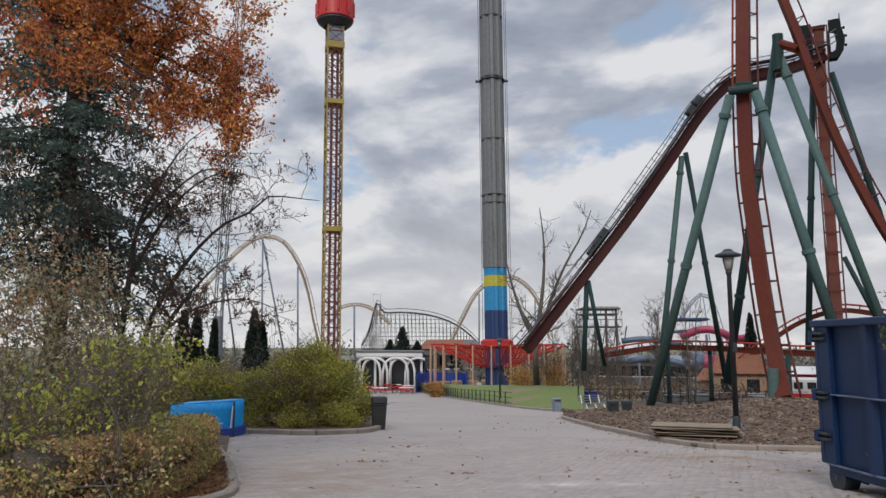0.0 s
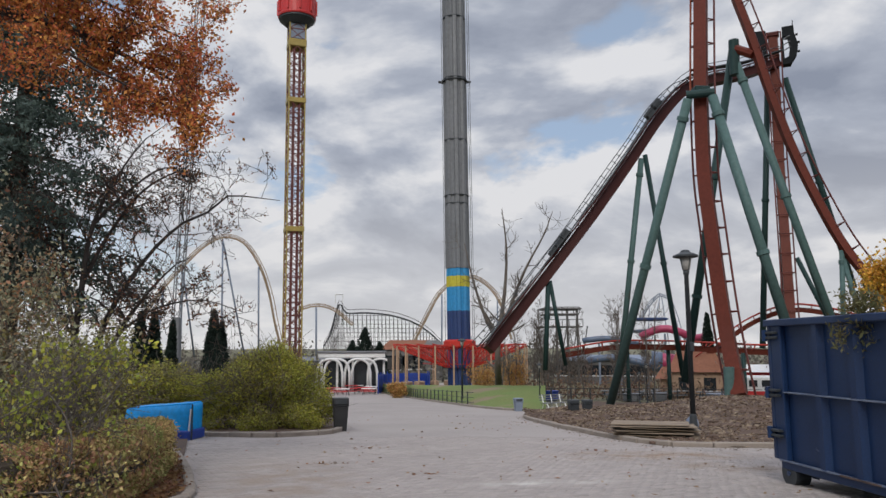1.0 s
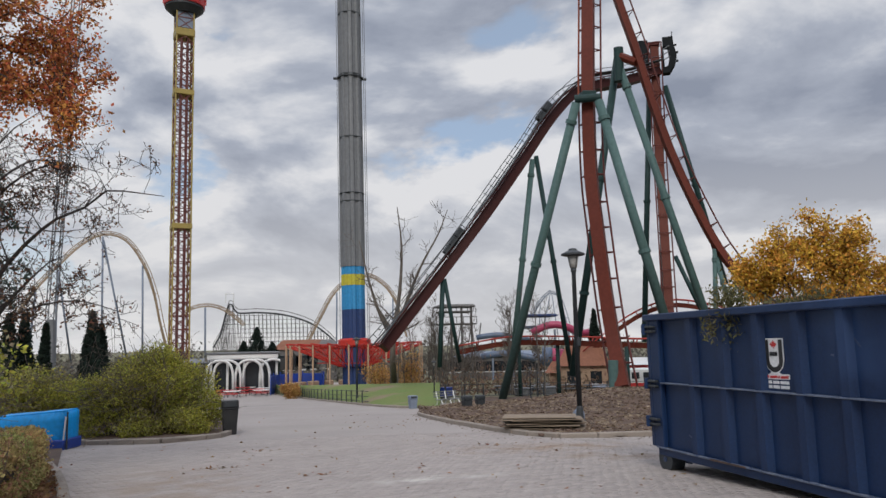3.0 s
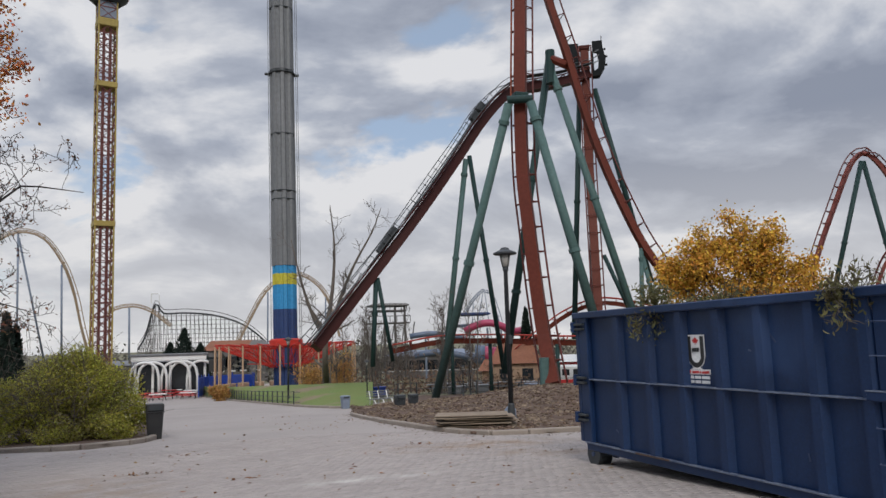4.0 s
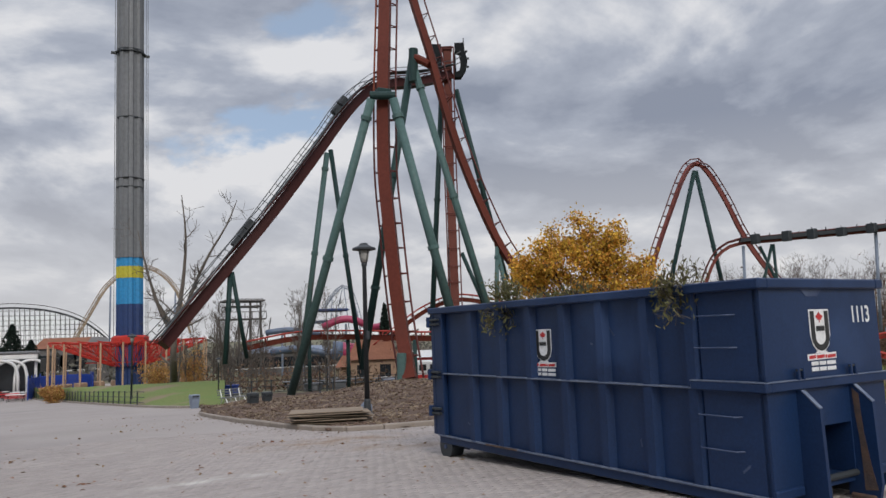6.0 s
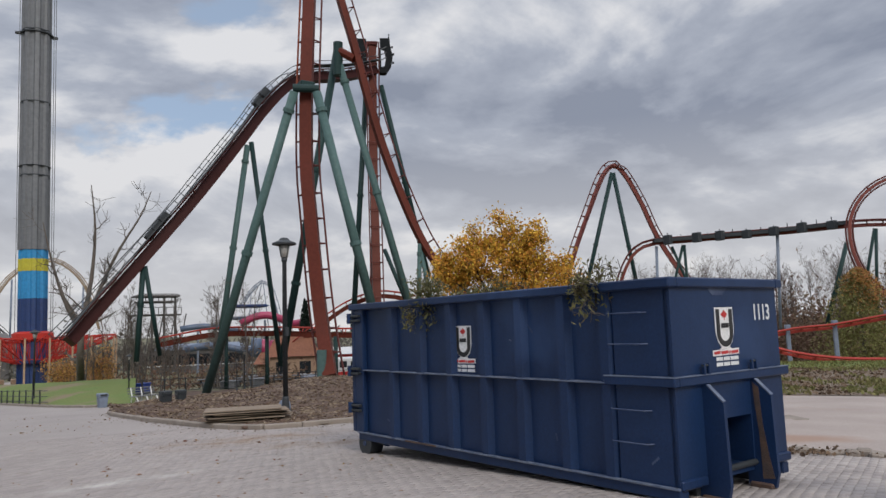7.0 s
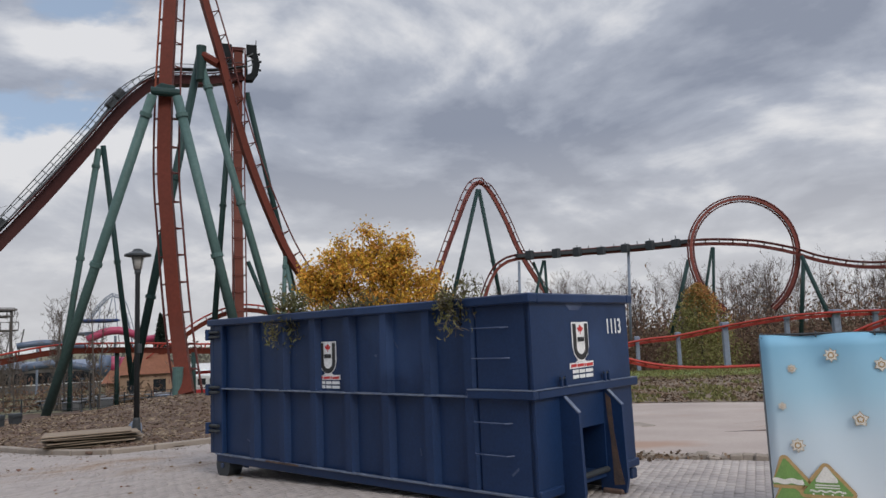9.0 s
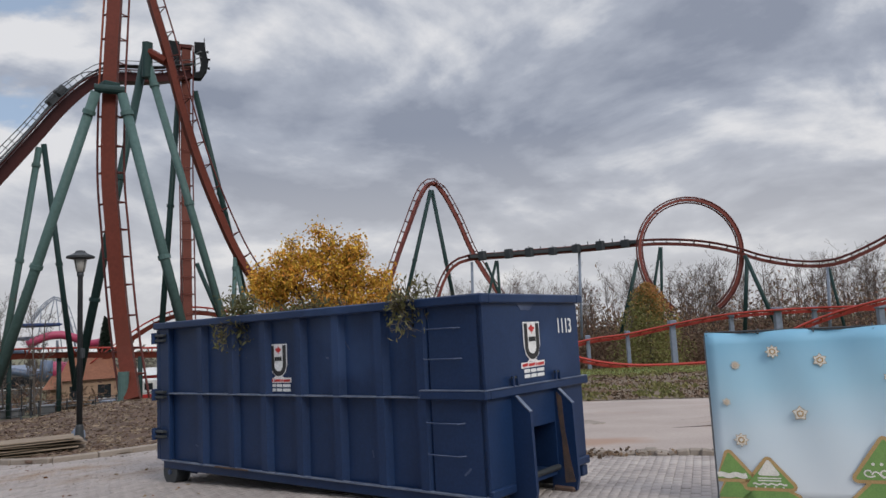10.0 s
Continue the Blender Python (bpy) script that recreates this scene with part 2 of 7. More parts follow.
M_BARK_PALE = material("pale_grey_bark", (0.27, 0.235, 0.21), (0.2, 0.17, 0.15), scale=1.0, rough=0.95, fine=8, bump=0.1)
M_BARK_DK = material("dark_bark", (0.072, 0.06, 0.054), (0.045, 0.039, 0.036), scale=3, rough=0.95, fine=22, bump=0.4)
M_CYAN = material("bright_blue_panel", (0.00725, 0.392, 0.899), (0.00725, 0.334, 0.783), scale=1.5, rough=0.4, fine=10, bump=0.03)
M_COBALT = material("cobalt_panel", (0.02, 0.06, 0.33), (0.02, 0.05, 0.26), scale=1.5, rough=0.45, fine=10, bump=0.03)
M_ORANGE = material("orange_red_arms", (0.50, 0.042, 0.030), (0.40, 0.035, 0.026), scale=0.5, rough=0.5, fine=5, bump=0.02, spec=0.15)
M_CREAM = material("cream_post", (0.46, 0.31, 0.20), (0.40, 0.27, 0.17), scale=0.5, rough=0.6, fine=5, bump=0.02)
M_ROOF = material("brown_roof", (0.27, 0.11, 0.06), (0.2, 0.08, 0.045), scale=0.6, rough=0.8, fine=5, bump=0.1)
M_BUILDING = material("dull_building", (0.16, 0.15, 0.15), (0.11, 0.105, 0.10), scale=0.4, rough=0.8, fine=4)
M_STUCCO = material("tan_stucco", (0.45, 0.31, 0.21), (0.38, 0.26, 0.18), scale=0.5, rough=0.85, fine=6)
M_PINK = material("magenta_slide", (0.4, 0.048, 0.112), (0.336, 0.04, 0.096), scale=0.5, rough=0.4, fine=5, bump=0.02)
M_SLIDEBLUE = material("blue_slide", (0.102, 0.138, 0.204), (0.084, 0.114, 0.174), scale=0.5, rough=0.4, fine=5, bump=0.02)
M_GLASS_DARK = material("dark_glazing", (0.02, 0.025, 0.03), (0.03, 0.035, 0.04), scale=1, rough=0.12, fine=8, bump=0.0)
M_LAMPGLASS = material("frosted_lamp_glass", (0.40, 0.39, 0.36), (0.31, 0.30, 0.28), scale=5, rough=0.35, fine=40, bump=0.0)
L_OAK = leaf_material("orange_oak_leaf", (0.587, 0.206, 0.0688), (0.388, 0.131, 0.065), 0.9)
L_OAK2 = leaf_material("amber_oak_leaf", (0.696, 0.294, 0.09), (0.516, 0.18, 0.066), 0.9)
L_SPRUCE = leaf_material("spruce_needle", (0.139, 0.188, 0.163), (0.0894, 0.122, 0.107), 1.2)
L_HEDGE = leaf_material("yellow_green_leaf", (0.517, 0.476, 0.0838), (0.307, 0.323, 0.07), 0.7)
L_HEDGE2 = leaf_material("olive_leaf", (0.302, 0.285, 0.105), (0.213, 0.166, 0.0897), 0.8)
L_BROWN = leaf_material("russet_leaf", (0.596, 0.339, 0.181), (0.339, 0.22, 0.139), 0.9)
L_LIME = leaf_material("lime_leaf", (0.4, 0.417, 0.0747), (0.25, 0.283, 0.0575), 1.2)
L_CLIPPED = leaf_material("clipped_hedge_leaf", (0.377, 0.442, 0.155), (0.577, 0.377, 0.176), 1.2)
L_DUSK = leaf_material("dull_green_leaf", (0.409, 0.46, 0.285), (0.373, 0.285, 0.207), 0.9)
L_GOLD = leaf_material("golden_leaf", (0.76, 0.45, 0.075), (0.55, 0.31, 0.06), 0.8)
L_THUJA = leaf_material("thuja_leaf", (0.034, 0.053, 0.040), (0.025, 0.037, 0.031), 0.8)
L_DRY = leaf_material("withered_leaf", (0.272, 0.136, 0.08), (0.176, 0.096, 0.064), 0.9)
L_FALLEN = leaf_material("fallen_leaf", (0.310, 0.155, 0.078), (0.186, 0.109, 0.062), 2.0)
L_CUT = leaf_material("cut_branch_leaf", (0.12, 0.13, 0.065), (0.19, 0.155, 0.07), 2.0)
L_WOOD = leaf_material("far_wood_leaf", (0.235, 0.150, 0.100), (0.180, 0.125, 0.092), 0.2)


# ---- building helpers ----
def drop(x, y):
    """The height of the ground: it falls gently away from the rise on which the camera stands."""
    r = math.hypot(x - 0.4, y - 0.1)
    return 0.58 - 0.045 * min(r, 90.0)


def link_mesh(name, bm, mat, parent=None, label="", smooth=False):
    me = bpy.data.meshes.new(name)
    if smooth:
        for f in bm.faces:
            f.smooth = True
    bm.to_mesh(me)
    bm.free()
    me.materials.append(mat)
    ob = new(name, me)
    ob.parent = parent
    if label:
        ob["label"] = label
    return ob


def part(name, bm, mat, parent, label="", smooth=False):
    return link_mesh(name, bm, mat, parent, label, smooth)


def thing(name, label, category, at=(0, 0, 0), rz=0.0, group="", kind=""):
    e = new(name)
    e.empty_display_size = 0.3
    e.matrix_world = pose(*at, 0, 0, rz)
    return tagged(e, label, category, group, kind)


def raw(name, verts, faces, mat, parent=None, smooth=False):
    me = bpy.data.meshes.new(name)
    me.from_pydata([tuple(v) for v in verts], [], faces)
    me.materials.append(mat)
    if smooth:
        me.polygons.foreach_set("use_smooth", [True] * len(me.polygons))
    ob = new(name, me)
    ob.parent = parent
    return ob


def add_box(bm, lo, hi, bevel=0.0, m=None):
    r = bmesh.ops.create_cube(bm, size=1.0)
    vs = r["verts"]
    c, s = [(a + b) / 2 for a, b in zip(lo, hi)], [abs(b - a) for a, b in zip(lo, hi)]
    for v in vs:
        v.co = Vector((v.co[k] * s[k] + c[k] for k in range(3)))
    if bevel:
        es = list({e for v in vs for e in v.link_edges})
        out = bmesh.ops.bevel(bm, geom=es, offset=bevel, segments=1, affect="EDGES")
        vs = list({v for f in out["faces"] for v in f.verts} | {v for v in vs if v.is_valid})
    if m:
        bmesh.ops.transform(bm, matrix=m, verts=vs)
    return vs


def box(lo, hi, bevel=0.0, m=None):
    bm = bmesh.new()
    add_box(bm, lo, hi, bevel, m)
    return bm


def add_tube(bm, pts, radius, sides=8, cap=True):
    """A round bar along points; radius is one number or one for each point."""
    pts = [Vector(p) for p in pts]
    n = len(pts)
    radii = list(radius) if isinstance(radius, (list, tuple)) else [radius] * n
    rings = []
    ref = None
    for k, p in enumerate(pts):
        t = (pts[min(k + 1, n - 1)] - pts[max(k - 1, 0)]).normalized()
        if ref is None:
            ref = t.orthogonal()
        a = (ref - t * ref.dot(t)).normalized()
        ref = a
        b = t.cross(a)
        rings.append([bm.verts.new(p + (a * math.cos(2 * math.pi * q / sides) + b * math.sin(2 * math.pi * q / sides)) * radii[k]) for q in range(sides)])
    for k in range(n - 1):
        for q in range(sides):
            bm.faces.new((rings[k][q], rings[k][(q + 1) % sides], rings[k + 1][(q + 1) % sides], rings[k + 1][q]))
    if cap:
        bm.faces.new(list(reversed(rings[0])))
        bm.faces.new(rings[-1])


def tube(pts, radius, sides=8):
    bm = bmesh.new()
    add_tube(bm, pts, radius, sides)
    return bm


def lathe(profile, sides=20):
    """A turned form round z from (radius, height) pairs."""
    bm = bmesh.new()
    rings = [[bm.verts.new((r * math.cos(2 * math.pi * q / sides), r * math.sin(2 * math.pi * q / sides), z)) for q in range(sides)] for r, z in profile]
    for a, b in zip(rings, rings[1:]):
        for q in range(sides):
            bm.faces.new((a[q], a[(q + 1) % sides], b[(q + 1) % sides], b[q]))
    bm.faces.new(list(reversed(rings[0])))
    bm.faces.new(rings[-1])
    return bm


def flat_shape(pts, m, thick=0.004):
    """A thin plate in the x-z plane."""
    bm = bmesh.new()
    a = [bm.verts.new((x, 0, z)) for x, z in pts]
    bm.faces.new(a)
    r = bmesh.ops.extrude_face_region(bm, geom=list(bm.faces))
    bmesh.ops.translate(bm, vec=(0, -thick, 0), verts=[q for q in r["geom"] if isinstance(q, bmesh.types.BMVert)])
    bmesh.ops.recalc_face_normals(bm, faces=bm.faces)
    bmesh.ops.transform(bm, matrix=m, verts=bm.verts)
    return bm


def band(pts, w):
    """The outline of a stroke of width w along points of a plane."""
    left, right = [], []
    for k, (x, z) in enumerate(pts):
        (x0, z0), (x1, z1) = pts[max(k - 1, 0)], pts[min(k + 1, len(pts) - 1)]
        d = math.hypot(x1 - x0, z1 - z0) or 1.0
        nx_, nz_ = -(z1 - z0) / d * w / 2, (x1 - x0) / d * w / 2
        left.append((x + nx_, z + nz_))
        right.append((x - nx_, z - nz_))
    return left + right[::-1]


def spline(pts, step):
    """Points at even steps on a smooth line through pts."""
    p = [Vector(q) for q in pts]
    p = [p[0] * 2 - p[1]] + p + [p[-1] * 2 - p[-2]]
    out = []
    for k in range(1, len(p) - 2):
        a, b, c, d = p[k - 1:k + 3]
        n = max(1, round((c - b).length / step))
        for j in range(n):
            t = j / n
            out.append(0.5 * (2 * b + (c - a) * t + (2 * a - 5 * b + 4 * c - d) * t * t + (3 * b - a - 3 * c + d) * t ** 3))
    out.append(p[-2])
    return out


# ---- leaves and limbs ----
RNG = np.random.default_rng(7)


def leaf_mesh(name, centres, size, mat, parent, fold=0.25, droop=0.0, aspect=1.7, lie=1.0):
    """Many small folded leaves, each of two triangles."""
    c = np.asarray(centres, float)
    n = len(c)
    a = RNG.normal(size=(n, 3))
    a[:, 2] = a[:, 2] * lie - droop
    a /= np.linalg.norm(a, axis=1, keepdims=True)
    b = RNG.normal(size=(n, 3))
    b[:, 2] *= lie
    b -= (b * a).sum(1, keepdims=True) * a
    b /= np.linalg.norm(b, axis=1, keepdims=True)
    u = np.cross(a, b)
    s = (size * RNG.uniform(0.6, 1.35, n))[:, None]
    v = np.stack([c - a * s * aspect / 2, c + b * s / 2 + u * s * fold, c + a * s * aspect / 2, c - b * s / 2 + u * s * fold], 1).reshape(-1, 3)
    f = np.arange(4 * n).reshape(-1, 4)
    me = bpy.data.meshes.new(name)
    me.vertices.add(4 * n)
    me.vertices.foreach_set("co", v.ravel())
    me.loops.add(4 * n)
    me.loops.foreach_set("vertex_index", f.ravel())
    me.polygons.add(n)
    me.polygons.foreach_set("loop_start", np.arange(n) * 4)
    me.update(calc_edges=True)
    me.materials.append(mat)
    ob = new(name, me)
    ob.parent = parent
    return ob


def blob(n, centre, radii, hollow=0.35, lumps=9):
    """Points in an uneven crown: a few lumps round the centre, thinner inside."""
    c, r = np.array(centre, float), np.array(radii, float)
    d = RNG.normal(size=(lumps, 3))
    d /= np.linalg.norm(d, axis=1, keepdims=True)
    cl = c + d * r * RNG.uniform(0.25, 0.72, (lumps, 1))
    pick = RNG.integers(0, lumps, n)
    q = RNG.normal(size=(n, 3))
    q /= np.linalg.norm(q, axis=1, keepdims=True)
    return cl[pick] + q * r * (hollow + (1 - hollow) * RNG.uniform(0, 1, (n, 1)) ** 0.5) * RNG.uniform(0.32, 0.55, (n, 1))


def grow(start, heading, length, radius, levels, kids=5, spread=0.7, up=0.15, wobble=0.18, steps=5):
    """Limbs that fork: polylines with a radius at each point."""
    limbs = []

    def go(p, h, ln, r, lv):
        pts, radii = [Vector(p)], [r]
        h = Vector(h).normalized()
        for k in range(steps):
            h = (h + Vector(RNG.normal(size=3)) * wobble + Vector((0, 0, up))).normalized()
            pts.append(pts[-1] + h * ln / steps)
            radii.append(r * (1 - 0.75 * (k + 1) / steps))
        limbs.append((pts, radii))
        if lv > 0:
            for _ in range(kids):
                t = RNG.uniform(0.3, 1.0)
                k = min(int(t * steps), steps - 1)
                q = pts[k].lerp(pts[k + 1], t * steps - k)
                side = Vector(RNG.normal(size=3))
                side = (side - h * side.dot(h)).normalized()
                go(q, h * (1 - spread) + side * spread, ln * RNG.uniform(0.4, 0.65), radii[k] * 0.6, lv - 1)

    go(start, heading, length, radius, levels)
    return limbs


def fork_from(pts, r0, r1, kids, length, levels, spread=0.75, up=0.12, sub=4, wobble=0.2):
    """A given limb and the smaller ones that leave it."""
    line = spline(pts, max((Vector(pts[-1]) - Vector(pts[0])).length / 14, 0.05))
    n = len(line)
    limbs = [(line, [r0 + (r1 - r0) * k / (n - 1) for k in range(n)])]
    for _ in range(kids):
        k = int(RNG.uniform(0.25, 0.98) * (n - 1))
        t = (line[min(k + 1, n - 1)] - line[max(k - 1, 0)]).normalized()
        side = Vector(RNG.normal(size=3))
        side = (side - t * side.dot(t)).normalized()
        limbs += grow(line[k], t * (1 - spread) + side * spread, length * RNG.uniform(0.5, 1.1), limbs[0][1][k] * 0.5, levels, kids=sub, up=up, wobble=wobble)
    return limbs


def limb_mesh(name, limbs, mat, parent, thin=0.004):
    bm = bmesh.new()
    for pts, radii in limbs:
        big = radii[0] > 0.03
        add_tube(bm, pts, [max(r, thin) for r in radii], 7 if big else 3, cap=False)
    return part(name, bm, mat, parent, smooth=True)


def along(limbs, n, jitter, only_thin=1.0):
    """Points strewn along limbs."""
    segs = [(a, b) for pts, radii in limbs if radii[0] <= only_thin for a, b in zip(pts[1:], pts[2:])]
    k = RNG.integers(0, len(segs), n)
    t = RNG.uniform(0, 1, n)
    base = np.array([segs[i][0].lerp(segs[i][1], f) for i, f in zip(k, t)])
    return base + RNG.normal(size=(n, 3)) * jitter


# ---- ground ----
def sector(name, az0, az1, r0, r1, lift, mat, daz=2.0, dr=1.06, shape=None, kind="structure", label="", category=""):
    """A sheet on the falling ground between two bearings (clockwise from +y) and two distances."""
    azs = np.arange(az0, az1 + daz / 2, daz)
    rs = [r0]
    while rs[-1] < r1:
        rs.append(min(rs[-1] * dr + 0.05, r1))
    verts, faces = [], []
    for a in azs:
        for k, r in enumerate(rs):
            x, y = 0.4 + r * math.sin(radians(a)), 0.1 + r * math.cos(radians(a))
            z = drop(x, y) + lift + (shape(x, y, a, r) if shape else 0.0)
            verts.append((x, y, z))
    n = len(rs)
    for i in range(len(azs) - 1):
        for k in range(n - 1):
            faces.append((i * n + k, i * n + k + 1, (i + 1) * n + k + 1, (i + 1) * n + k))
    ob = raw(name, verts, faces, mat, smooth=True)
    return tagged(ob, label, category, "", kind)


sector("ground", 0, 360, 0.0, 4500, -0.06, M_EARTH, daz=3.0, dr=1.14, label="dry brown earth and thin grass ground", category="ground")
sector("plaza", -15, 5.5, 45.5, 118, 0.009, M_PAVING, label="pale paved plaza beyond the path", category="paving")
sector("pavement", -180, 180, 0.0, 46, 0.009, M_PAVING, label="pale grey block paving sloping gently down the plaza", category="paving")

# ---- lift hill, drop tracks and supports of the red coaster ----
def track(name, pts, up, spine, gauge, rise, mat, rail_mat, label, tie_every=1.6, rail_r=0.09, step=0.8, group=""):
    """A coaster track: box spine, two rails held off it on ties. up: the way from the spine to the rails, one or one for each control point."""
    root = thing(name, label, "coaster track", (0, 0, 0), 0, group)
    line = spline(pts, step)
    if isinstance(up, list):
        ups = spline(up_points(pts, up), step)
        ups = [ups[min(k, len(ups) - 1)] - line[k] for k in range(len(line))]
    else:
        ups = [Vector(up)] * len(line)
    n = len(line)
    frames = []
    for k, p in enumerate(line):
        t = (line[min(k + 1, n - 1)] - line[max(k - 1, 0)]).normalized()
        s = t.cross(ups[k]).normalized()
        frames.append((p, t, s, s.cross(t).normalized()))
    w, h = spine
    bm = bmesh.new()
    rings = [[bm.verts.new(p + s * a * w / 2 + u * b * h / 2) for a, b in ((-1, -1), (1, -1), (1, 1), (-1, 1))] for p, t, s, u in frames]
    for a, b in zip(rings, rings[1:]):
        for q in range(4):
            bm.faces.new((a[q], a[(q + 1) % 4], b[(q + 1) % 4], b[q]))
    bm.faces.new(list(reversed(rings[0])))
    bm.faces.new(rings[-1])
    part("spine", bm, mat, root)
    for side in (-1, 1):
        part("rail", tube([p + s * side * gauge / 2 + u * rise for p, t, s, u in frames], rail_r, 6), rail_mat, root, smooth=True)
    tie = bmesh.new()
    for side in (-1, 1):
        add_tube(tie, [(side * w * 0.45, 0, h * 0.3), (side * gauge / 2, 0, rise)], rail_r * 0.75, 5)
    add_tube(tie, [(-gauge / 2, 0, rise), (gauge / 2, 0, rise)], rail_r * 0.6, 5)
    me = bpy.data.meshes.new("tie")
    tie.to_mesh(me)
    tie.free()
    me.materials.append(rail_mat)
    every = max(1, round(tie_every / step))
    for p, t, s, u in frames[::every]:
        ob = new("tie", me)
        ob.parent = root
        ob.matrix_basis = Matrix(((s.x, t.x, u.x, p.x), (s.y, t.y, u.y, p.y), (s.z, t.z, u.z, p.z), (0, 0, 0, 1)))
    return root, frames


def up_points(pts, ups):
    return [Vector(p) + Vector(u) for p, u in zip(pts, ups)]


def support(parent, top, foot, radius, mat, flange=(0.33, 0.66), name="support_leg", ground=True):
    """A steel tube leg with bolted flanges and a concrete footing."""
    a, b = Vector(top), Vector(foot)
    leg = part(name, tube([a, b], radius, 14), mat, parent, smooth=True)
    t = (b - a).normalized()
    for f in flange:
        c = a.lerp(b, f)
        part("flange", tube([c - t * 0.12, c + t * 0.12], radius * 1.28, 14), mat, leg)
    return leg


TOWARDS = Vector((-0.35, -0.93, 0.0))     # from the red coaster towards the plaza
ASIDE = Vector((0.93, -0.35, 0.0))

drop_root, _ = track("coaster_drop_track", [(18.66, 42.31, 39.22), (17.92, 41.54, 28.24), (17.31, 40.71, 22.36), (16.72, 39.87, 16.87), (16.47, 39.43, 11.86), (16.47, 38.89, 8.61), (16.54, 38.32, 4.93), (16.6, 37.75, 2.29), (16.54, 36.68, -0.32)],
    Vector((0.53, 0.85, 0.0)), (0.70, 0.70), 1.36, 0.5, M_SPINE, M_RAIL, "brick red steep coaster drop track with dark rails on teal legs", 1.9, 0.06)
# the spine is a brighter orange red above the saddle than below it
drop_spine = drop_root.children[0].data
drop_spine.materials.append(M_SPINE_UPPER)
for f in drop_spine.polygons:
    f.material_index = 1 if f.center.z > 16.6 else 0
part("crossbeam", tube([(15.61, 39.27, 16.26), (17.01, 38.7, 16.24)], 0.24, 12), M_GREEN_SHADE, drop_root)
part("saddle", box((-0.44, -0.40, -0.18), (0.44, 0.40, 0.18), 0.05, Matrix.Translation((16.49, 39.46, 16.6))), M_GREEN_SHADE, drop_root)
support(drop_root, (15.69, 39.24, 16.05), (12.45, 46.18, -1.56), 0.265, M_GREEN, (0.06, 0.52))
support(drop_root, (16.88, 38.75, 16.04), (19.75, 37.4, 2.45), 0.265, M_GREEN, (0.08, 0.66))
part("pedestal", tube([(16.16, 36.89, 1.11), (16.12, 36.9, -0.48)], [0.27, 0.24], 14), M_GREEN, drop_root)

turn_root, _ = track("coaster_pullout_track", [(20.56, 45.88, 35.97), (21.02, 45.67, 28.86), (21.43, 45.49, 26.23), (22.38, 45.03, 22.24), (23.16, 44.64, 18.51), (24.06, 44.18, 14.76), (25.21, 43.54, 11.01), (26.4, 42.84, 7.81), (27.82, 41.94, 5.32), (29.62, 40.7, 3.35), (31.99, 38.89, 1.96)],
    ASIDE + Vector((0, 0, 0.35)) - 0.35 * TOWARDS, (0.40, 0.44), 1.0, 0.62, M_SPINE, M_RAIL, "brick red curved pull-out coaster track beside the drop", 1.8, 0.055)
support(turn_root, (21.82, 46.41, 22.52), (18.29, 48.95, -0.2), 0.27, M_GREEN_SHADE, (0.4, 0.75))
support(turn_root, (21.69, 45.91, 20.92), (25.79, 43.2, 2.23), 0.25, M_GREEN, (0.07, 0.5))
part("head_post", tube([(21.62, 45.95, 22.53), (21.58, 45.96, 20.09)], 0.34, 12), M_GREEN_SHADE, turn_root)
part("bracket", tube([(21.59, 45.96, 21.98), (22.44, 45.01, 21.14)], 0.3, 8), M_SPINE, turn_root)
support(turn_root, (26.15, 42.99, 7.9), (25.89, 43.14, 1.85), 0.15, M_GREEN, (0.12,))
support(turn_root, (26.18, 42.97, 7.33), (27.1, 42.4, 1.81), 0.15, M_GREEN, (0.3,))

back_root, _ = track("coaster_far_drop_track", [(30.95, 58.63, 28.72), (30.9, 58.65, 24.79), (30.82, 58.69, 18.35), (30.38, 57.8, 11.91), (29.93, 56.9, 5.8), (29.47, 56.01, 2.38)],
    TOWARDS, (0.72, 0.6), 1.1, 0.55, M_SPINE, M_RAIL, "brick red vertical coaster track with cross ties", 1.3, 0.06)
support(back_root, (31.82, 58.73, 24.88), (37.06, 59.76, 6.97), 0.25, M_GREEN_SHADE, (0.5,))
support(back_root, (30.84, 59.81, 24.91), (29.74, 61.47, 1.97), 0.25, M_GREEN_SHADE, (0.45,))
support(back_root, (31.55, 58.31, 9.33), (33.43, 57.26, 3.78), 0.19, M_GREEN_SHADE, ())
support(back_root, (31.53, 59.45, 19.92), (30.76, 59.85, 1.91), 0.22, M_GREEN_SHADE, ())

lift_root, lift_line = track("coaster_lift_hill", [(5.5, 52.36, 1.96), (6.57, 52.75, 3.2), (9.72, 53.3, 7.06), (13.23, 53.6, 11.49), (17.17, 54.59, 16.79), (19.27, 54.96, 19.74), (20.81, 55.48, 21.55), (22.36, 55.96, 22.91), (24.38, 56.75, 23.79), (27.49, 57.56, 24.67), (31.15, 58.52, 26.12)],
    Vector((-0.35, 0.1, 1.0)), (0.80, 0.74), 1.2, 0.50, M_LIFT, M_RAIL, "red coaster lift hill, coloured as in shade, with walkway and chain motors", 1.4, 0.06)
for off, r, z in ((-1.2, 0.045, 0.62), (-1.2, 0.035, 1.12), (1.2, 0.03, 1.0)):
    part("handrail", tube([p + s * off + u * z for p, t, s, u in lift_line], r, 5), M_DARK, lift_root)
wbm = bmesh.new()
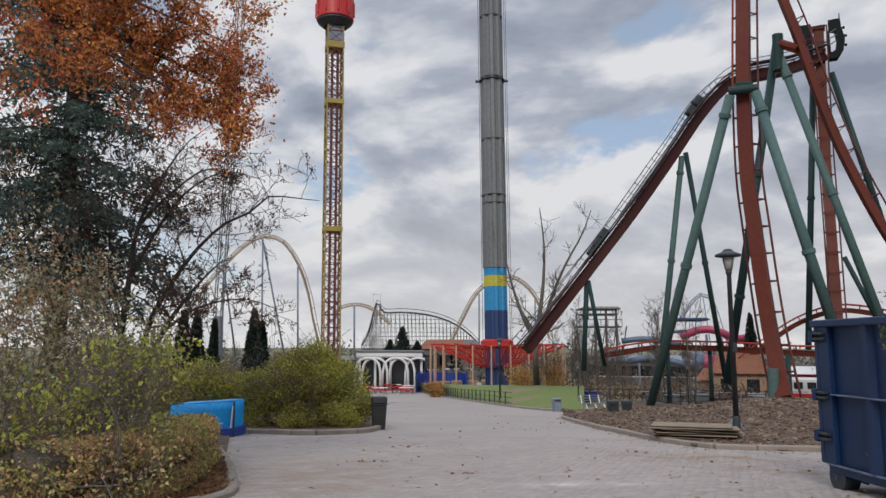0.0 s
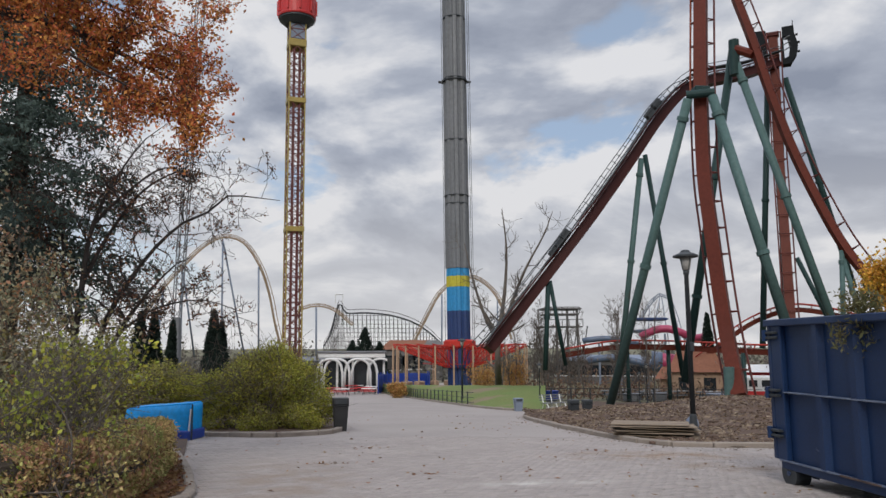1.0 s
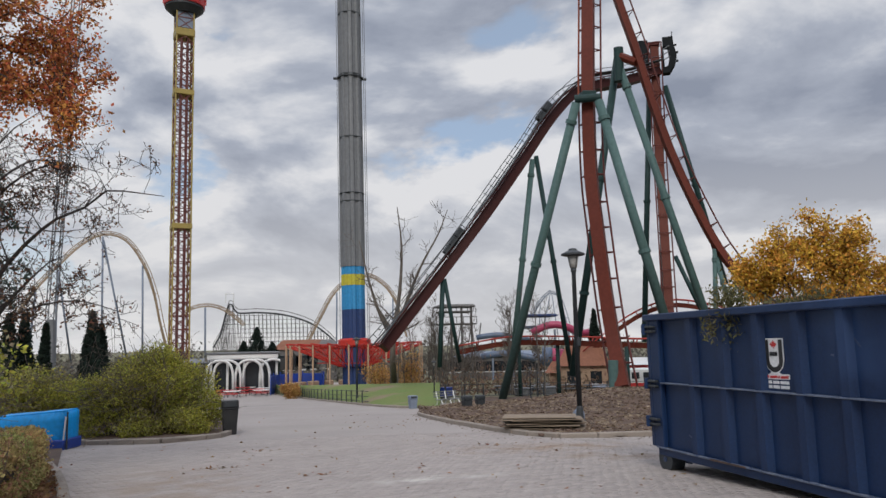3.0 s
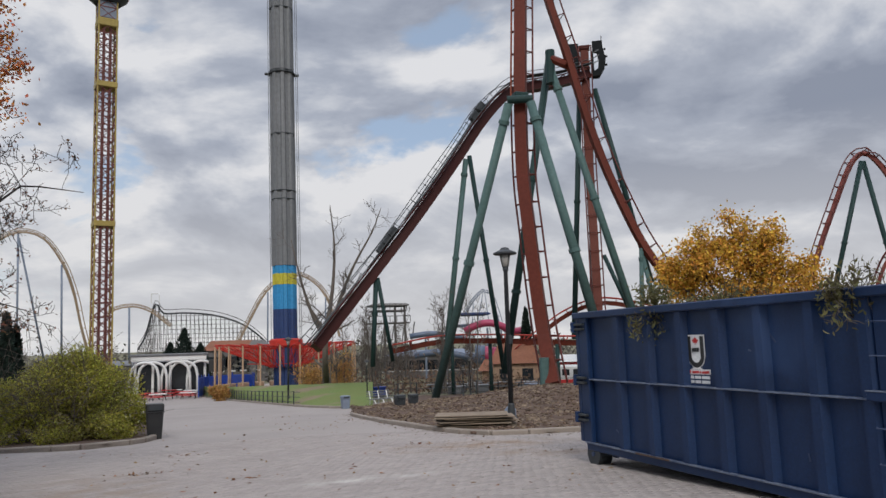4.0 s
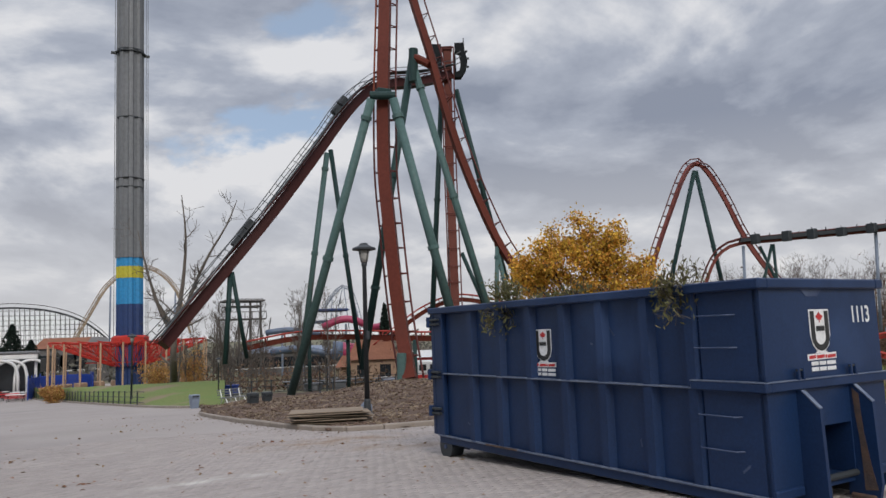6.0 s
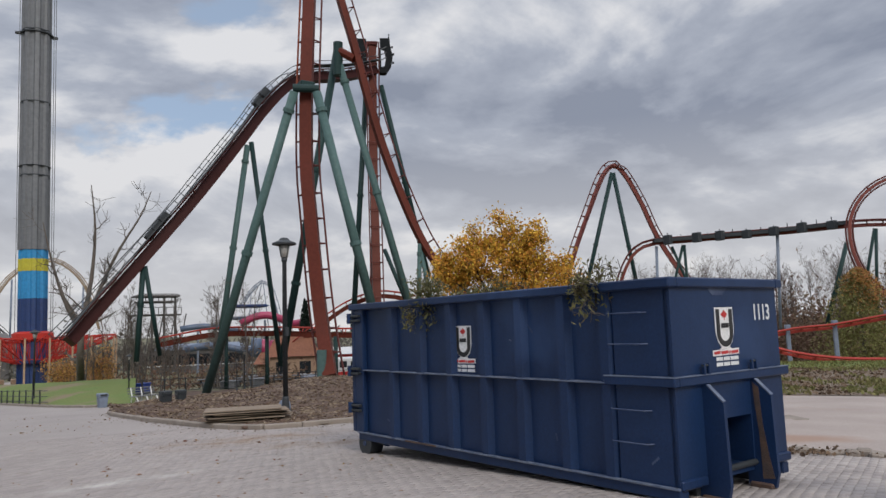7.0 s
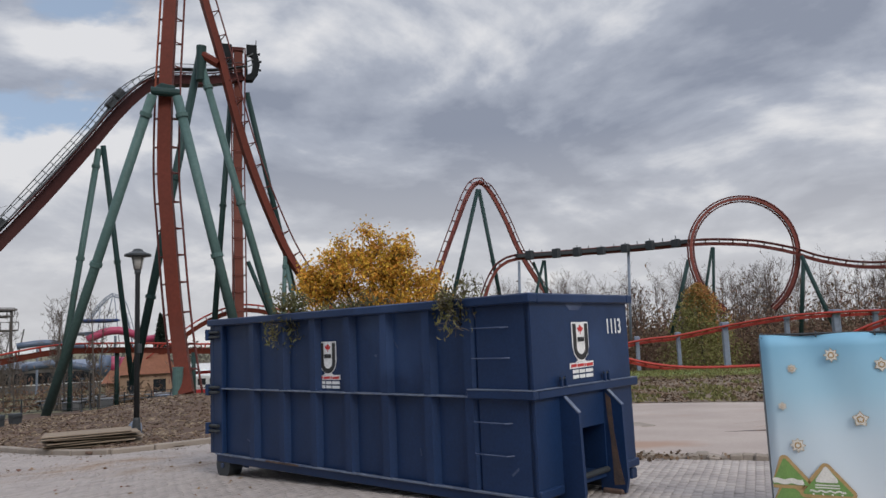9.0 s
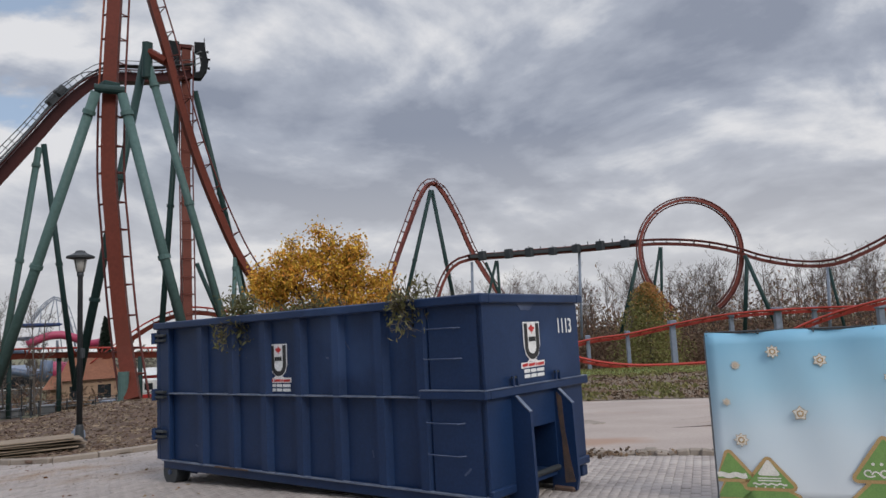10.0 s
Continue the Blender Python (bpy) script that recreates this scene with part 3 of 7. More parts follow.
for off in (-0.95, 0.95):
    for (p, t, s, u), (p2, t2, s2, u2) in zip(lift_line, lift_line[1:]):
        q = [p + s * (off - 0.3) + u * 0.6, p + s * (off + 0.3) + u * 0.6, p2 + s2 * (off + 0.3) + u2 * 0.6, p2 + s2 * (off - 0.3) + u2 * 0.6]
        vs = [wbm.verts.new(v) for v in q] + [wbm.verts.new(v + u * 0.07) for v in q]
        for f in ((3, 2, 1, 0), (4, 5, 6, 7), (0, 1, 5, 4), (1, 2, 6, 5), (2, 3, 7, 6), (3, 0, 4, 7)):
            wbm.faces.new([vs[i] for i in f])
part("walkway", wbm, M_DARK, lift_root, "dark grated walkway")
post = bmesh.new()
add_tube(post, [(0, 0, 0.55), (0, 0, 1.12)], 0.028, 4)
me_post = bpy.data.meshes.new("handrail_post")
post.to_mesh(me_post)
post.free()
me_post.materials.append(M_DARK)
for p, t, s, u in lift_line:
    ob = new("handrail_post", me_post)
    ob.parent = lift_root
    q = p - s * 1.2
    ob.matrix_basis = Matrix(((s.x, t.x, u.x, q.x), (s.y, t.y, u.y, q.y), (s.z, t.z, u.z, q.z), (0, 0, 0, 1)))
for c in ((18.45, 54.19, 20.11), (19.11, 54.49, 21.01), (10.49, 53.16, 9.15), (10.91, 53.08, 9.74), (11.33, 53, 10.37)):
    part("drive_box", box((-0.28, -0.28, -0.4), (0.28, 0.28, 0.4), 0.06, Matrix.Translation(c) @ pose(0, 0, 0, 0, 35, 0)), M_DARK, lift_root, "dark drive housing")
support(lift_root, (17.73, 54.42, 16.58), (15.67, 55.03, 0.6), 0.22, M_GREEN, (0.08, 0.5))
support(lift_root, (18, 54.33, 16.85), (20.28, 54.61, -0.02), 0.19, M_GREEN_SHADE, (0.5,))
support(lift_root, (10.04, 53.25, 6.89), (9.69, 53.31, 0.47), 0.18, M_GREEN_SHADE, (0.4,))
support(lift_root, (10.16, 53.22, 6.97), (11.34, 54.02, 0.8), 0.15, M_GREEN_SHADE, ())
# holding brake with its platforms at the crest
crest = thing("coaster_brake_platform", "dark steel maintenance platforms on both sides of the vertical drop", "platform", (30.95, 58.63, 28.72), -27.7)
WING = [(-1.45, 0.30), (-0.55, 0.25), (-0.48, -0.9), (-0.52, -2.3), (-0.8, -2.7), (-1.0, -2.3), (-0.95, -1.4), (-1.3, -0.7)]
part("platform", flat_shape(WING, pose(0, 0.2, 0), 0.8), M_SOOT, crest)
part("platform", flat_shape([(0.72, 0.32), (1.62, 0.32), (1.66, -0.4), (1.88, -1.4), (1.72, -2.2), (1.22, -3.0), (0.62, -3.0), (0.66, -2.55), (1.12, -2.35), (1.26, -1.6), (1.12, -0.6), (0.72, -0.5)], pose(0, 0.2, 0), 0.8), M_SOOT, crest)
part("kick_plate", flat_shape([(0.62, -0.5), (0.78, -0.5), (0.82, -2.5), (0.62, -2.6)], pose(0, -0.2, 0), 0.1), M_SOOT, crest)
for z_ in (-0.85, -1.35, -1.85):
    part("crossbar", tube([(0.72, -0.65, z_), (1.3, -0.65, z_ + 0.3)], 0.05, 5), M_TOWER, crest, "pale grey crossbar")
for x_, z_ in ((-1.45, 0.3), (1.55, 0.3)):
    part("guard_post", tube([(x_, -0.3, z_ - 0.2), (x_ * 1.02, -0.3, z_ + 0.55)], 0.04, 5), M_SOOT, crest)
for x_, z_ in ((1.78, -0.4), (1.9, -1.1), (1.86, -1.9)):
    part("lamp_bracket", box((x_ - 0.06, -0.4, z_ - 0.12), (x_ + 0.14, -0.2, z_ + 0.04), 0.02), M_SOOT, crest)
part("top_block", box((-0.5, -0.45, -0.25), (0.5, 0.3, 0.12), 0.06), M_RAIL, crest, "dark red end block")
deck = part("crest_deck", box((-5.2, -0.5, -2.95), (-0.5, 0.3, -2.78), 0.03, pose(0, 0, 0, 0, -9, 0)), M_SOOT, crest)
for k in range(7):
    part("motor_box", box((-0.16, -0.3, -2.8), (0.16, 0.1, -2.45 + 0.12 * (k % 3)), 0.03, pose(0, 0, 0, 0, -9, 0) @ Matrix.Translation((-5.0 + 0.62 * k, 0, 0))), M_SOOT, deck)

# low crossing track behind the planting bed
low_root, _ = track("coaster_crossing_track", [(12.34, 58.91, 1.49), (15.93, 58.07, 2.09), (19.16, 56.06, 2.1), (21.77, 54.04, 1.95), (24.4, 51.82, 1.76), (27.18, 49.31, 1.68)],
    Vector((0, 0, 1)), (0.5, 0.42), 1.2, 0.5, M_SPINE, M_REDRAIL, "red coaster track running low over the grounds", 1.6, 0.07)
for c in ((17.04, 57.76, 1.96), (19.67, 55.88, 1.95), (23.8, 52.1, 1.69)):
    support(low_root, c, (c[0], c[1], drop(c[0], c[1])), 0.16, M_GREEN_SHADE, ())
arch_root, _ = track("coaster_low_arch_track", [(25.74, 65.37, 0.81), (27.96, 64.47, 2.7), (30.23, 63.45, 4.33), (32.65, 62.25, 5.23), (34.95, 61.01, 4.96), (37.56, 59.45, 3.99), (41.19, 57.02, 2.05)],
    Vector((0, 0, 1)), (0.45, 0.4), 1.2, 0.5, M_SPINE, M_REDRAIL, "red coaster track in a low arch", 1.8, 0.06)
support(arch_root, (32.87, 62.14, 4.9), (32.62, 62.27, -0.22), 0.18, M_GREEN_SHADE, ())

# ---- right-hand coaster: camelback, brake run, loop ----
hill_root, _ = track("coaster_camelback_track", [(69.71, 77.78, 5.15), (71.61, 77.41, 9.97), (73.18, 77.31, 13.47), (75.16, 76.81, 17.97), (77.21, 76.18, 22.59), (78.77, 76.02, 24.65), (80.28, 75.89, 25.15), (81.97, 75.55, 23.68), (84.04, 74.76, 19.65), (85.9, 74.15, 15.23), (88.11, 73.11, 10.93), (90.91, 71.23, 5.74)],
    [(-0.9, -0.3, 0.3), (-0.9, -0.3, 0.3), (-0.8, -0.4, 0.4), (-0.7, -0.4, 0.5), (-0.5, -0.3, 0.8), (-0.2, -0.2, 1), (0.2, -0.1, 1), (0.55, -0.3, 0.8), (0.7, -0.4, 0.6), (0.75, -0.4, 0.5), (0.75, -0.4, 0.5), (0.75, -0.4, 0.5)],
    (0.5, 0.5), 1.2, 0.6, M_SPINE_FAR, M_RAIL, "faded red camelback hill of the coaster", 2.0)
support(hill_root, (79.17, 75.61, 24.01), (73.63, 78.26, 2.64), 0.31, M_GREEN_SHADE, (0.5,))
support(hill_root, (80.01, 76.17, 24.2), (83.69, 75.15, 2.17), 0.31, M_GREEN_SHADE, (0.5,))

brake_root, brake_line = track("coaster_brake_run", [(62.19, 60.08, 4.31), (63.25, 58.96, 8.24), (64.14, 58.01, 10.05), (65.37, 56.62, 10.76), (67.52, 54.05, 10.83), (70.35, 50.34, 10.94), (73.63, 45.43, 10.99), (76.5, 40.43, 11.13), (77.9, 37.67, 11), (79.41, 34.4, 10.49), (80.72, 31.21, 9.48), (81.67, 28.63, 8.3), (82.84, 25.04, 7.35), (83.71, 21.99, 7.3), (84.46, 18.9, 8.4), (85.08, 15.85, 9.96)],
    Vector((0, 0, 1)), (0.34, 0.34), 1.1, 0.5, M_SPINE_FAR, M_RAIL, "faded red coaster brake run curving away past the loop", 1.7)
deck_pts = spline([(64.87, 55.98, 11.21), (67.74, 52.48, 11.27), (71.58, 47.15, 11.36), (75.76, 40.13, 11.64)], 1.4)
bm = bmesh.new()
for a, b in zip(deck_pts, deck_pts[1:]):
    vs = [bm.verts.new(q + Vector((ox, oy, oz))) for oz in (-0.34, 0.04) for q, ox, oy in ((a, 0, 0), (b, 0, 0), (b, 0.8, 0.9), (a, 0.8, 0.9))]
    for f in ((3, 2, 1, 0), (4, 5, 6, 7), (0, 1, 5, 4), (1, 2, 6, 5), (2, 3, 7, 6), (3, 0, 4, 7)):
        bm.faces.new([vs[i] for i in f])
tagged(part("walkway", bm, M_DARK, brake_root, "dark grated walkway"), kind="stuff")
for k, q in enumerate(deck_pts):
    part("guard_post", tube([q, q + Vector((0, 0, RNG.uniform(0.25, 0.62)))], 0.05, 4), M_DARK, brake_root)
    if k % 2 == 1:
        top_ = RNG.uniform(0.12, 0.42)
        part("brake_box", box((-0.3, -0.45, -0.7), (0.3, 0.45, top_), 0.05, Matrix.Translation(q)), M_DARK, brake_root)
for c, f in (((73.11, 46.26, 10.87), (72.89, 46.61, 0.78)), ((65.58, 56.38, 10.47), (65.4, 56.59, 2.08)), ((83.5, 22.77, 7.02), (83.37, 23.24, -0.42))):
    support(brake_root, c, f, 0.16, M_BLUEGREY, ())
for c, f in (((67.42, 54.17, 10.44), (65.91, 55.99, 2.04)), ((67.51, 54.07, 10.43), (67.6, 53.96, 1.9)), ((66.66, 55.11, 10.31), (68.08, 53.35, 3.84)),
             ((77.56, 38.36, 10.68), (76.77, 39.92, 2.95)), ((77.62, 38.25, 10.67), (77.34, 38.82, 1.61)), ((83.52, 22.68, 6.89), (83.77, 21.76, -0.49))):
    support(brake_root, c, f, 0.16, M_GREEN_SHADE, ())

cx, cy, cz = (77.13, 34.6, 9.95)
loop_pts = []
for k in range(0, 33):
    a = radians(-150 + k * 300 / 32) 
    rad = 5.75
    loop_pts.append((cx + (rad * math.sin(a)) * 0.66 + (k - 16) * 0.05, cy - (rad * math.sin(a)) * 0.75 + (k - 16) * 0.05, cz + rad * math.cos(a) * (1.0 if math.cos(a) > 0 else 1.25) - 0.2))
loop_root, _ = track("coaster_loop", loop_pts, Vector((0.75, 0.66, 0.0)), (0.30, 0.30), 0.62, 0.08, M_SPINE_FAR, M_RAIL, "faded red vertical coaster loop on green struts", 2.4)
for c, f in (((74.61, 39.72, 9.29), (73.39, 41.94, 0.61)), ((79.2, 29.58, 8.85), (80.14, 26.93, -0.17)), ((80.2, 29.75, 8.55), (79.84, 30.71, -0.03))):
    support(loop_root, c, f, 0.22, M_GREEN_SHADE, (0.6,))

for pts, lab in (([(43.28, 29.73, 0.54), (44.69, 27.59, 1.08), (45.86, 25.6, 1.28), (47.27, 22.93, 1.78), (48.74, 19.61, 2.26), (50.02, 16.09, 2.37), (50.91, 13.03, 2.32), (51.67, 9.56, 2.2)], "bright red coaster track on blue-grey posts"),
                 ([(41.63, 28.6, 0.45), (42.34, 27.54, -0.02), (43.31, 26.01, -0.48), (44.56, 23.82, -0.76), (46.11, 20.67, -0.74), (47.28, 17.87, -0.57)], "bright red coaster track low over the grass bank"),
                 ([(45.22, 14.67, 1.08), (45.59, 13.5, 1.6), (45.99, 12.08, 2.07), (46.5, 9.95, 2.59), (46.86, 8.07, 2.95)], "bright red coaster track climbing across another")):
    track("coaster_return_track", pts, Vector((0, 0, 1)), (0.16, 0.18), 0.8, 0.2, M_REDRAIL, M_REDRAIL, lab, 1.0, 0.07, 0.5, "return tracks of the coaster")
for (px, top, foot, w) in (((44.49, 27.9, 1.29), 0.25, 0, 0.18), ((45.87, 25.59, 1.47), 0.25, 0, 0.18), ((47.26, 22.94, 2.01), 0.25, 0, 0.26), ((48.78, 19.51, 2.33), 0.2, 0, 0.2), ((49.76, 16.87, 2.46), 0.3, 0, 0.3), ((50.41, 14.84, 2.47), 0.2, 0, 0.2), ((49.36, 10.91, 2.31), 0.3, 0, 0.25)):
    c = thing("track_post", "blue-grey steel column carrying red coaster track", "support post", (px[0], px[1], drop(px[0], px[1])), 40, "track posts")
    hgt = px[2] - drop(px[0], px[1]) + top
    w = w * 0.72
    part("shaft", box((-w, -w, 0), (w, w, hgt), 0.04), M_BLUEGREY, c)
    part("cap", box((-w * 1.6, -w * 1.3, hgt - 0.3), (w * 1.6, w * 1.3, hgt), 0.04), M_BLUEGREY, c)
    part("base_plate", box((-w * 1.8, -w * 1.8, 0), (w * 1.8, w * 1.8, 0.25), 0.03), M_BLUEGREY, c)

# ---- grey swing tower with its parked ring of arms ----
tx, ty, _z = (5.5, 87.96, 0.46)
tz = drop(tx, ty)
tower = thing("swing_tower", "tall grey steel swing tower with blue and yellow bands", "ride tower", (tx, ty, tz))
tower.matrix_world = pose(tx, ty, tz, 0, -0.6, 0)


def z_at(row):
    """Heights on the tower for its bands."""
    return np.interp(row, (0, 144, 347, 475, 550, 611, 650), (46.12, 35.3, 20.59, 11.64, 6.51, 2.4, -0.21)) - tz


def shaft(z0, z1, r, mat, name, flutes=True):
    bm = bmesh.new()
    n = 48
    prof = []
    for q in range(n):
        rib = r * (0.87 if (q % 6) in (2, 3, 4) and flutes else 1.0)
        prof.append((rib * math.cos(2 * math.pi * q / n), rib * math.sin(2 * math.pi * q / n)))
    lo = [bm.verts.new((x, y, z0)) for x, y in prof]
    hi = [bm.verts.new((x, y, z1)) for x, y in prof]
    for q in range(n):
        bm.faces.new((lo[q], lo[(q + 1) % n], hi[(q + 1) % n], hi[q]))
    bm.faces.new(hi)
    return part(name, bm, mat, tower)


shaft(0.0, z_at(550), 1.40, M_TW_NAVY, "navy_section")
shaft(z_at(550), z_at(508), 1.40, M_TW_BLUE, "blue_section")
shaft(z_at(508), z_at(489), 1.42, M_TW_YELLOW, "yellow_section")
shaft(z_at(489), z_at(475), 1.40, M_TW_BLUE, "blue_section")
for k in range(7):
    shaft(z_at(475) + k * 8.0, z_at(475) + (k + 1) * 8.0 - 0.12, 1.5 - 0.012 * k, M_TOWER, "tower_section")
    part("joint_ring", lathe([(1.44, z_at(475) + (k + 1) * 8.0 - 0.12), (1.44, z_at(475) + (k + 1) * 8.0)], 32), M_DARK, tower)
for row in (144, 347):
    part("collar", lathe([(1.5, z_at(row) - 0.1), (1.62, z_at(row) - 0.07), (1.62, z_at(row) + 0.07), (1.5, z_at(row) + 0.1)] if row == 144 else [(1.5, z_at(row) - 0.05), (1.56, z_at(row)), (1.5, z_at(row) + 0.05)], 32), M_DARK, tower)
for sgn in (-1, 1):
    part("bracket", box((sgn * 1.75 - 0.3, -0.2, z_at(146)), (sgn * 1.75 + 0.3, 0.2, z_at(143)), 0.03), M_DARK, tower)
for ax in (-1.62, 1.66, 1.86):
    part("cable", tube([(ax, -0.3, 2), (ax, -0.3, 66)], 0.035, 5), M_TOWER, tower)
arm_ring = thing("swing_arm_ring", "orange red lattice arms of the lowered swing ride", "ride arms", (tx, ty, tz))
part("hub", lathe([(1.6, z_at(665)), (1.75, z_at(660)), (1.8, z_at(655)), (1.6, z_at(653))], 32), M_ORANGE, arm_ring)
part("upper_hub", lathe([(1.6, z_at(616)), (1.95, z_at(613)), (1.95, z_at(604)), (1.6, z_at(601))], 32), M_ORANGE, arm_ring)
# added navy sleeve round the shaft, stands in for shade inside the arm ring
part("inner_shaft", lathe([(1.45, z_at(660)), (1.5, z_at(658)), (1.5, z_at(606)), (1.45, z_at(604))], 24), M_TW_NAVY, arm_ring, "navy sleeve standing in for the shade inside the ring")
arm = bmesh.new()
add_tube(arm, [(1.7, 0, z_at(664)), (8.0, 0, z_at(613))], 0.065, 5)
add_tube(arm, [(1.9, 0, z_at(618)), (8.0, 0, z_at(609))], 0.065, 5)
for k in range(8):
    x0 = 2.0 + k * 0.75
    lowz = z_at(664) + (z_at(613) - z_at(664)) * (x0 - 1.7) / 6.6
    if k % 2 == 0:
        add_tube(arm, [(x0, 0, lowz), (x0 + 1.5, 0, z_at(611))], 0.032, 4)
        add_tube(arm, [(x0, 0, z_at(612)), (x0, 0, lowz)], 0.04, 4)
me_arm = bpy.data.meshes.new("arm")
arm.to_mesh(me_arm)
arm.free()
me_arm.materials.append(M_ORANGE)
me_mast = bpy.data.meshes.new("hanger")
hb = bmesh.new()
add_tube(hb, [(8.0, 0.3, 1.2), (8.0, 0.3, z_at(612))], 0.09, 6)
add_box(hb, (7.6, -0.4, 0.7), (8.4, 0.9, 1.3), 0.08)
hb.to_mesh(me_mast)
hb.free()
me_mast.materials.append(M_CREAM)
for k in range(24):
    for nm, me in (("arm", me_arm), ("hanger", me_mast)):
        ob = new(nm, me)
        ob.parent = arm_ring
        ob.matrix_basis = pose(0, 0, 0, 0, 0, k * 360 / 24 + 5)
me_tie = bpy.data.meshes.new("ring_tie")
rb = bmesh.new()
for rr_, row in ((4.4, 643), (8.0, 611)):
    add_tube(rb, [(rr_ * math.cos(radians(k * 360 / 52)), rr_ * math.sin(radians(k * 360 / 52)), z_at(row)) for k in range(53)], 0.04, 4)
part("ring_tie", rb, M_ORANGE, arm_ring)

# ---- yellow and maroon drop tower ----
dx, dy, _z = (-14.9, 90.84, 3.14)
dz = drop(dx, dy)
drop_tower = thing("drop_tower", "slim yellow and maroon lattice drop tower with a red drum", "ride tower", (dx, dy, dz), 18)
drop_tower.matrix_world = pose(dx, dy, dz, 0, -0.5, 18)
hw = 1.0


def z_drop(row):
    return np.interp(row, (0, 50, 85, 183, 407, 600), (47.59, 43.67, 40.95, 33.44, 16.84, 3.14)) - dz


H = z_drop(0) + 2
for ax, ay in ((-hw, -hw), (hw, -hw), (hw, hw), (-hw, hw)):
    part("corner_post", tube([(ax, ay, 0), (ax, ay, H - 4)], 0.10, 8), M_YELLOW, drop_tower)
for ax, ay in ((-0.35, -hw * 0.5), (0.35, -hw * 0.5)):
    part("guide_rail", tube([(ax, ay, 0), (ax, ay, H - 4)], 0.17, 6), M_MAROON, drop_tower)
bay = bmesh.new()
for (ax, ay), (bx, by) in (((-hw, -hw), (hw, -hw)), ((hw, -hw), (hw, hw)), ((hw, hw), (-hw, hw)), ((-hw, hw), (-hw, -hw))):
    add_tube(bay, [(ax, ay, 0), (bx, by, 0)], 0.075, 4)
    add_tube(bay, [(ax, ay, 0), (bx, by, 1.6)], 0.06, 4)
    add_tube(bay, [(bx, by, 0), (ax, ay, 1.6)], 0.06, 4)
me_bay = bpy.data.meshes.new("lattice_bay")
bay.to_mesh(me_bay)
bay.free()
me_bay.materials.append(M_MAROON)
for k in range(int((H - 4) / 1.6)):
    ob = new("lattice_bay", me_bay)
    ob.parent = drop_tower
    ob.location = (0, 0, k * 1.6)
for row in (183, 407):
    zz = z_drop(row)
    part("platform", box((-1.15, -1.15, zz - 0.35), (1.15, 1.15, zz + 0.3), 0.05), M_YELLOW, drop_tower)
zz = z_drop(85)
part("upper_collar", box((-1.15, -1.15, zz - 0.4), (1.15, 1.15, zz + 0.6), 0.1), M_YELLOW, drop_tower)
part("neck", box((-1.0, -1.0, zz + 0.6), (1.0, 1.0, H - 4), 0.1), M_BLUEGREY, drop_tower)
zz = z_drop(50)
part("drum_skirt", lathe([(1.5, zz), (2.3, zz + 0.7), (2.3, zz + 1.0)], 28), M_DARK, drop_tower)
part("drum", lathe([(2.4, zz + 0.95), (2.45, zz + 1.1), (2.45, zz + 5.4), (2.2, zz + 5.6)], 32), M_RED, drop_tower, "glossy red drum", smooth=False)
for k in range(10):
    a = radians(36 * k)
    part("restraint", box((-0.12, 2.45, zz + 1.4), (0.12, 2.62, zz + 3.4), 0.05, Matrix.Rotation(a, 4, "Z")), M_RED, drop_tower)

mast = thing("lattice_mast", "pale slender lattice mast of a ride far behind the trees", "ride mast")
ma, mb = Vector((-36.1, 112.34, 6.82)), Vector((-34.45, 112.87, 64.77))
mw = 0.55
up_m = (mb - ma).normalized()
sx_m = up_m.cross(Vector((0, 1, 0))).normalized()
sy_m = up_m.cross(sx_m).normalized()
cor = [sx_m * a * mw + sy_m * b * mw for a, b in ((-1, -1), (1, -1), (1, 1), (-1, 1))]
for q in cor:
    part("chord", tube([ma + q, mb + q], 0.09, 5), M_TOWER, mast)
for k in range(34):
    t0, t1 = k / 34, (k + 1) / 34
    for i in range(4):
        a, b = (cor[i], cor[(i + 1) % 4]) if k % 2 else (cor[(i + 1) % 4], cor[i])
        part("lacing", tube([ma.lerp(mb, t0) + a, ma.lerp(mb, t1) + b], 0.045, 4), M_TOWER, mast)
part("mast_foot", tube([(ma.x, ma.y, drop(ma.x, ma.y)), ma], [1.0, 0.7], 8), M_TOWER, mast)

# ---- far tan coaster, timber coaster ----
far_root, _ = track("far_coaster_hill", [(-51.53, 140.86, 8.01), (-48.79, 141.84, 13.02), (-45.44, 142.96, 17.6), (-41.97, 144.02, 21.71), (-38.33, 145.04, 24.03), (-34.51, 146.01, 23.13), (-31.31, 146.73, 18.59), (-29.28, 147.16, 12.87), (-27.91, 147.43, 6.6), (-25.97, 147.79, -0.74)],
    Vector((0, 0.15, 1)), (0.3, 0.3), 1.0, 0.5, M_TAN, M_TAN, "tan steel coaster hill far behind the bushes", 3.0, 0.09, 1.5)
for a, b in (((-38.32, 145.04, 23.69), (-37.73, 145.2, -0.71)), ((-38.45, 146.05, 23.14), (-34.39, 151.17, -0.82)), ((-31.42, 146.71, 18.36), (-30.89, 146.82, -0.73)), ((-45.32, 142.99, 17.27), (-45.04, 143.08, -0.69)), ((-45.2, 143.03, 16.82), (-43.82, 148.69, -0.79)), ((-48.49, 141.94, 13.03), (-49.21, 141.69, -0.67))):
    support(far_root, a, b, 0.18, M_BLUEGREY, ())
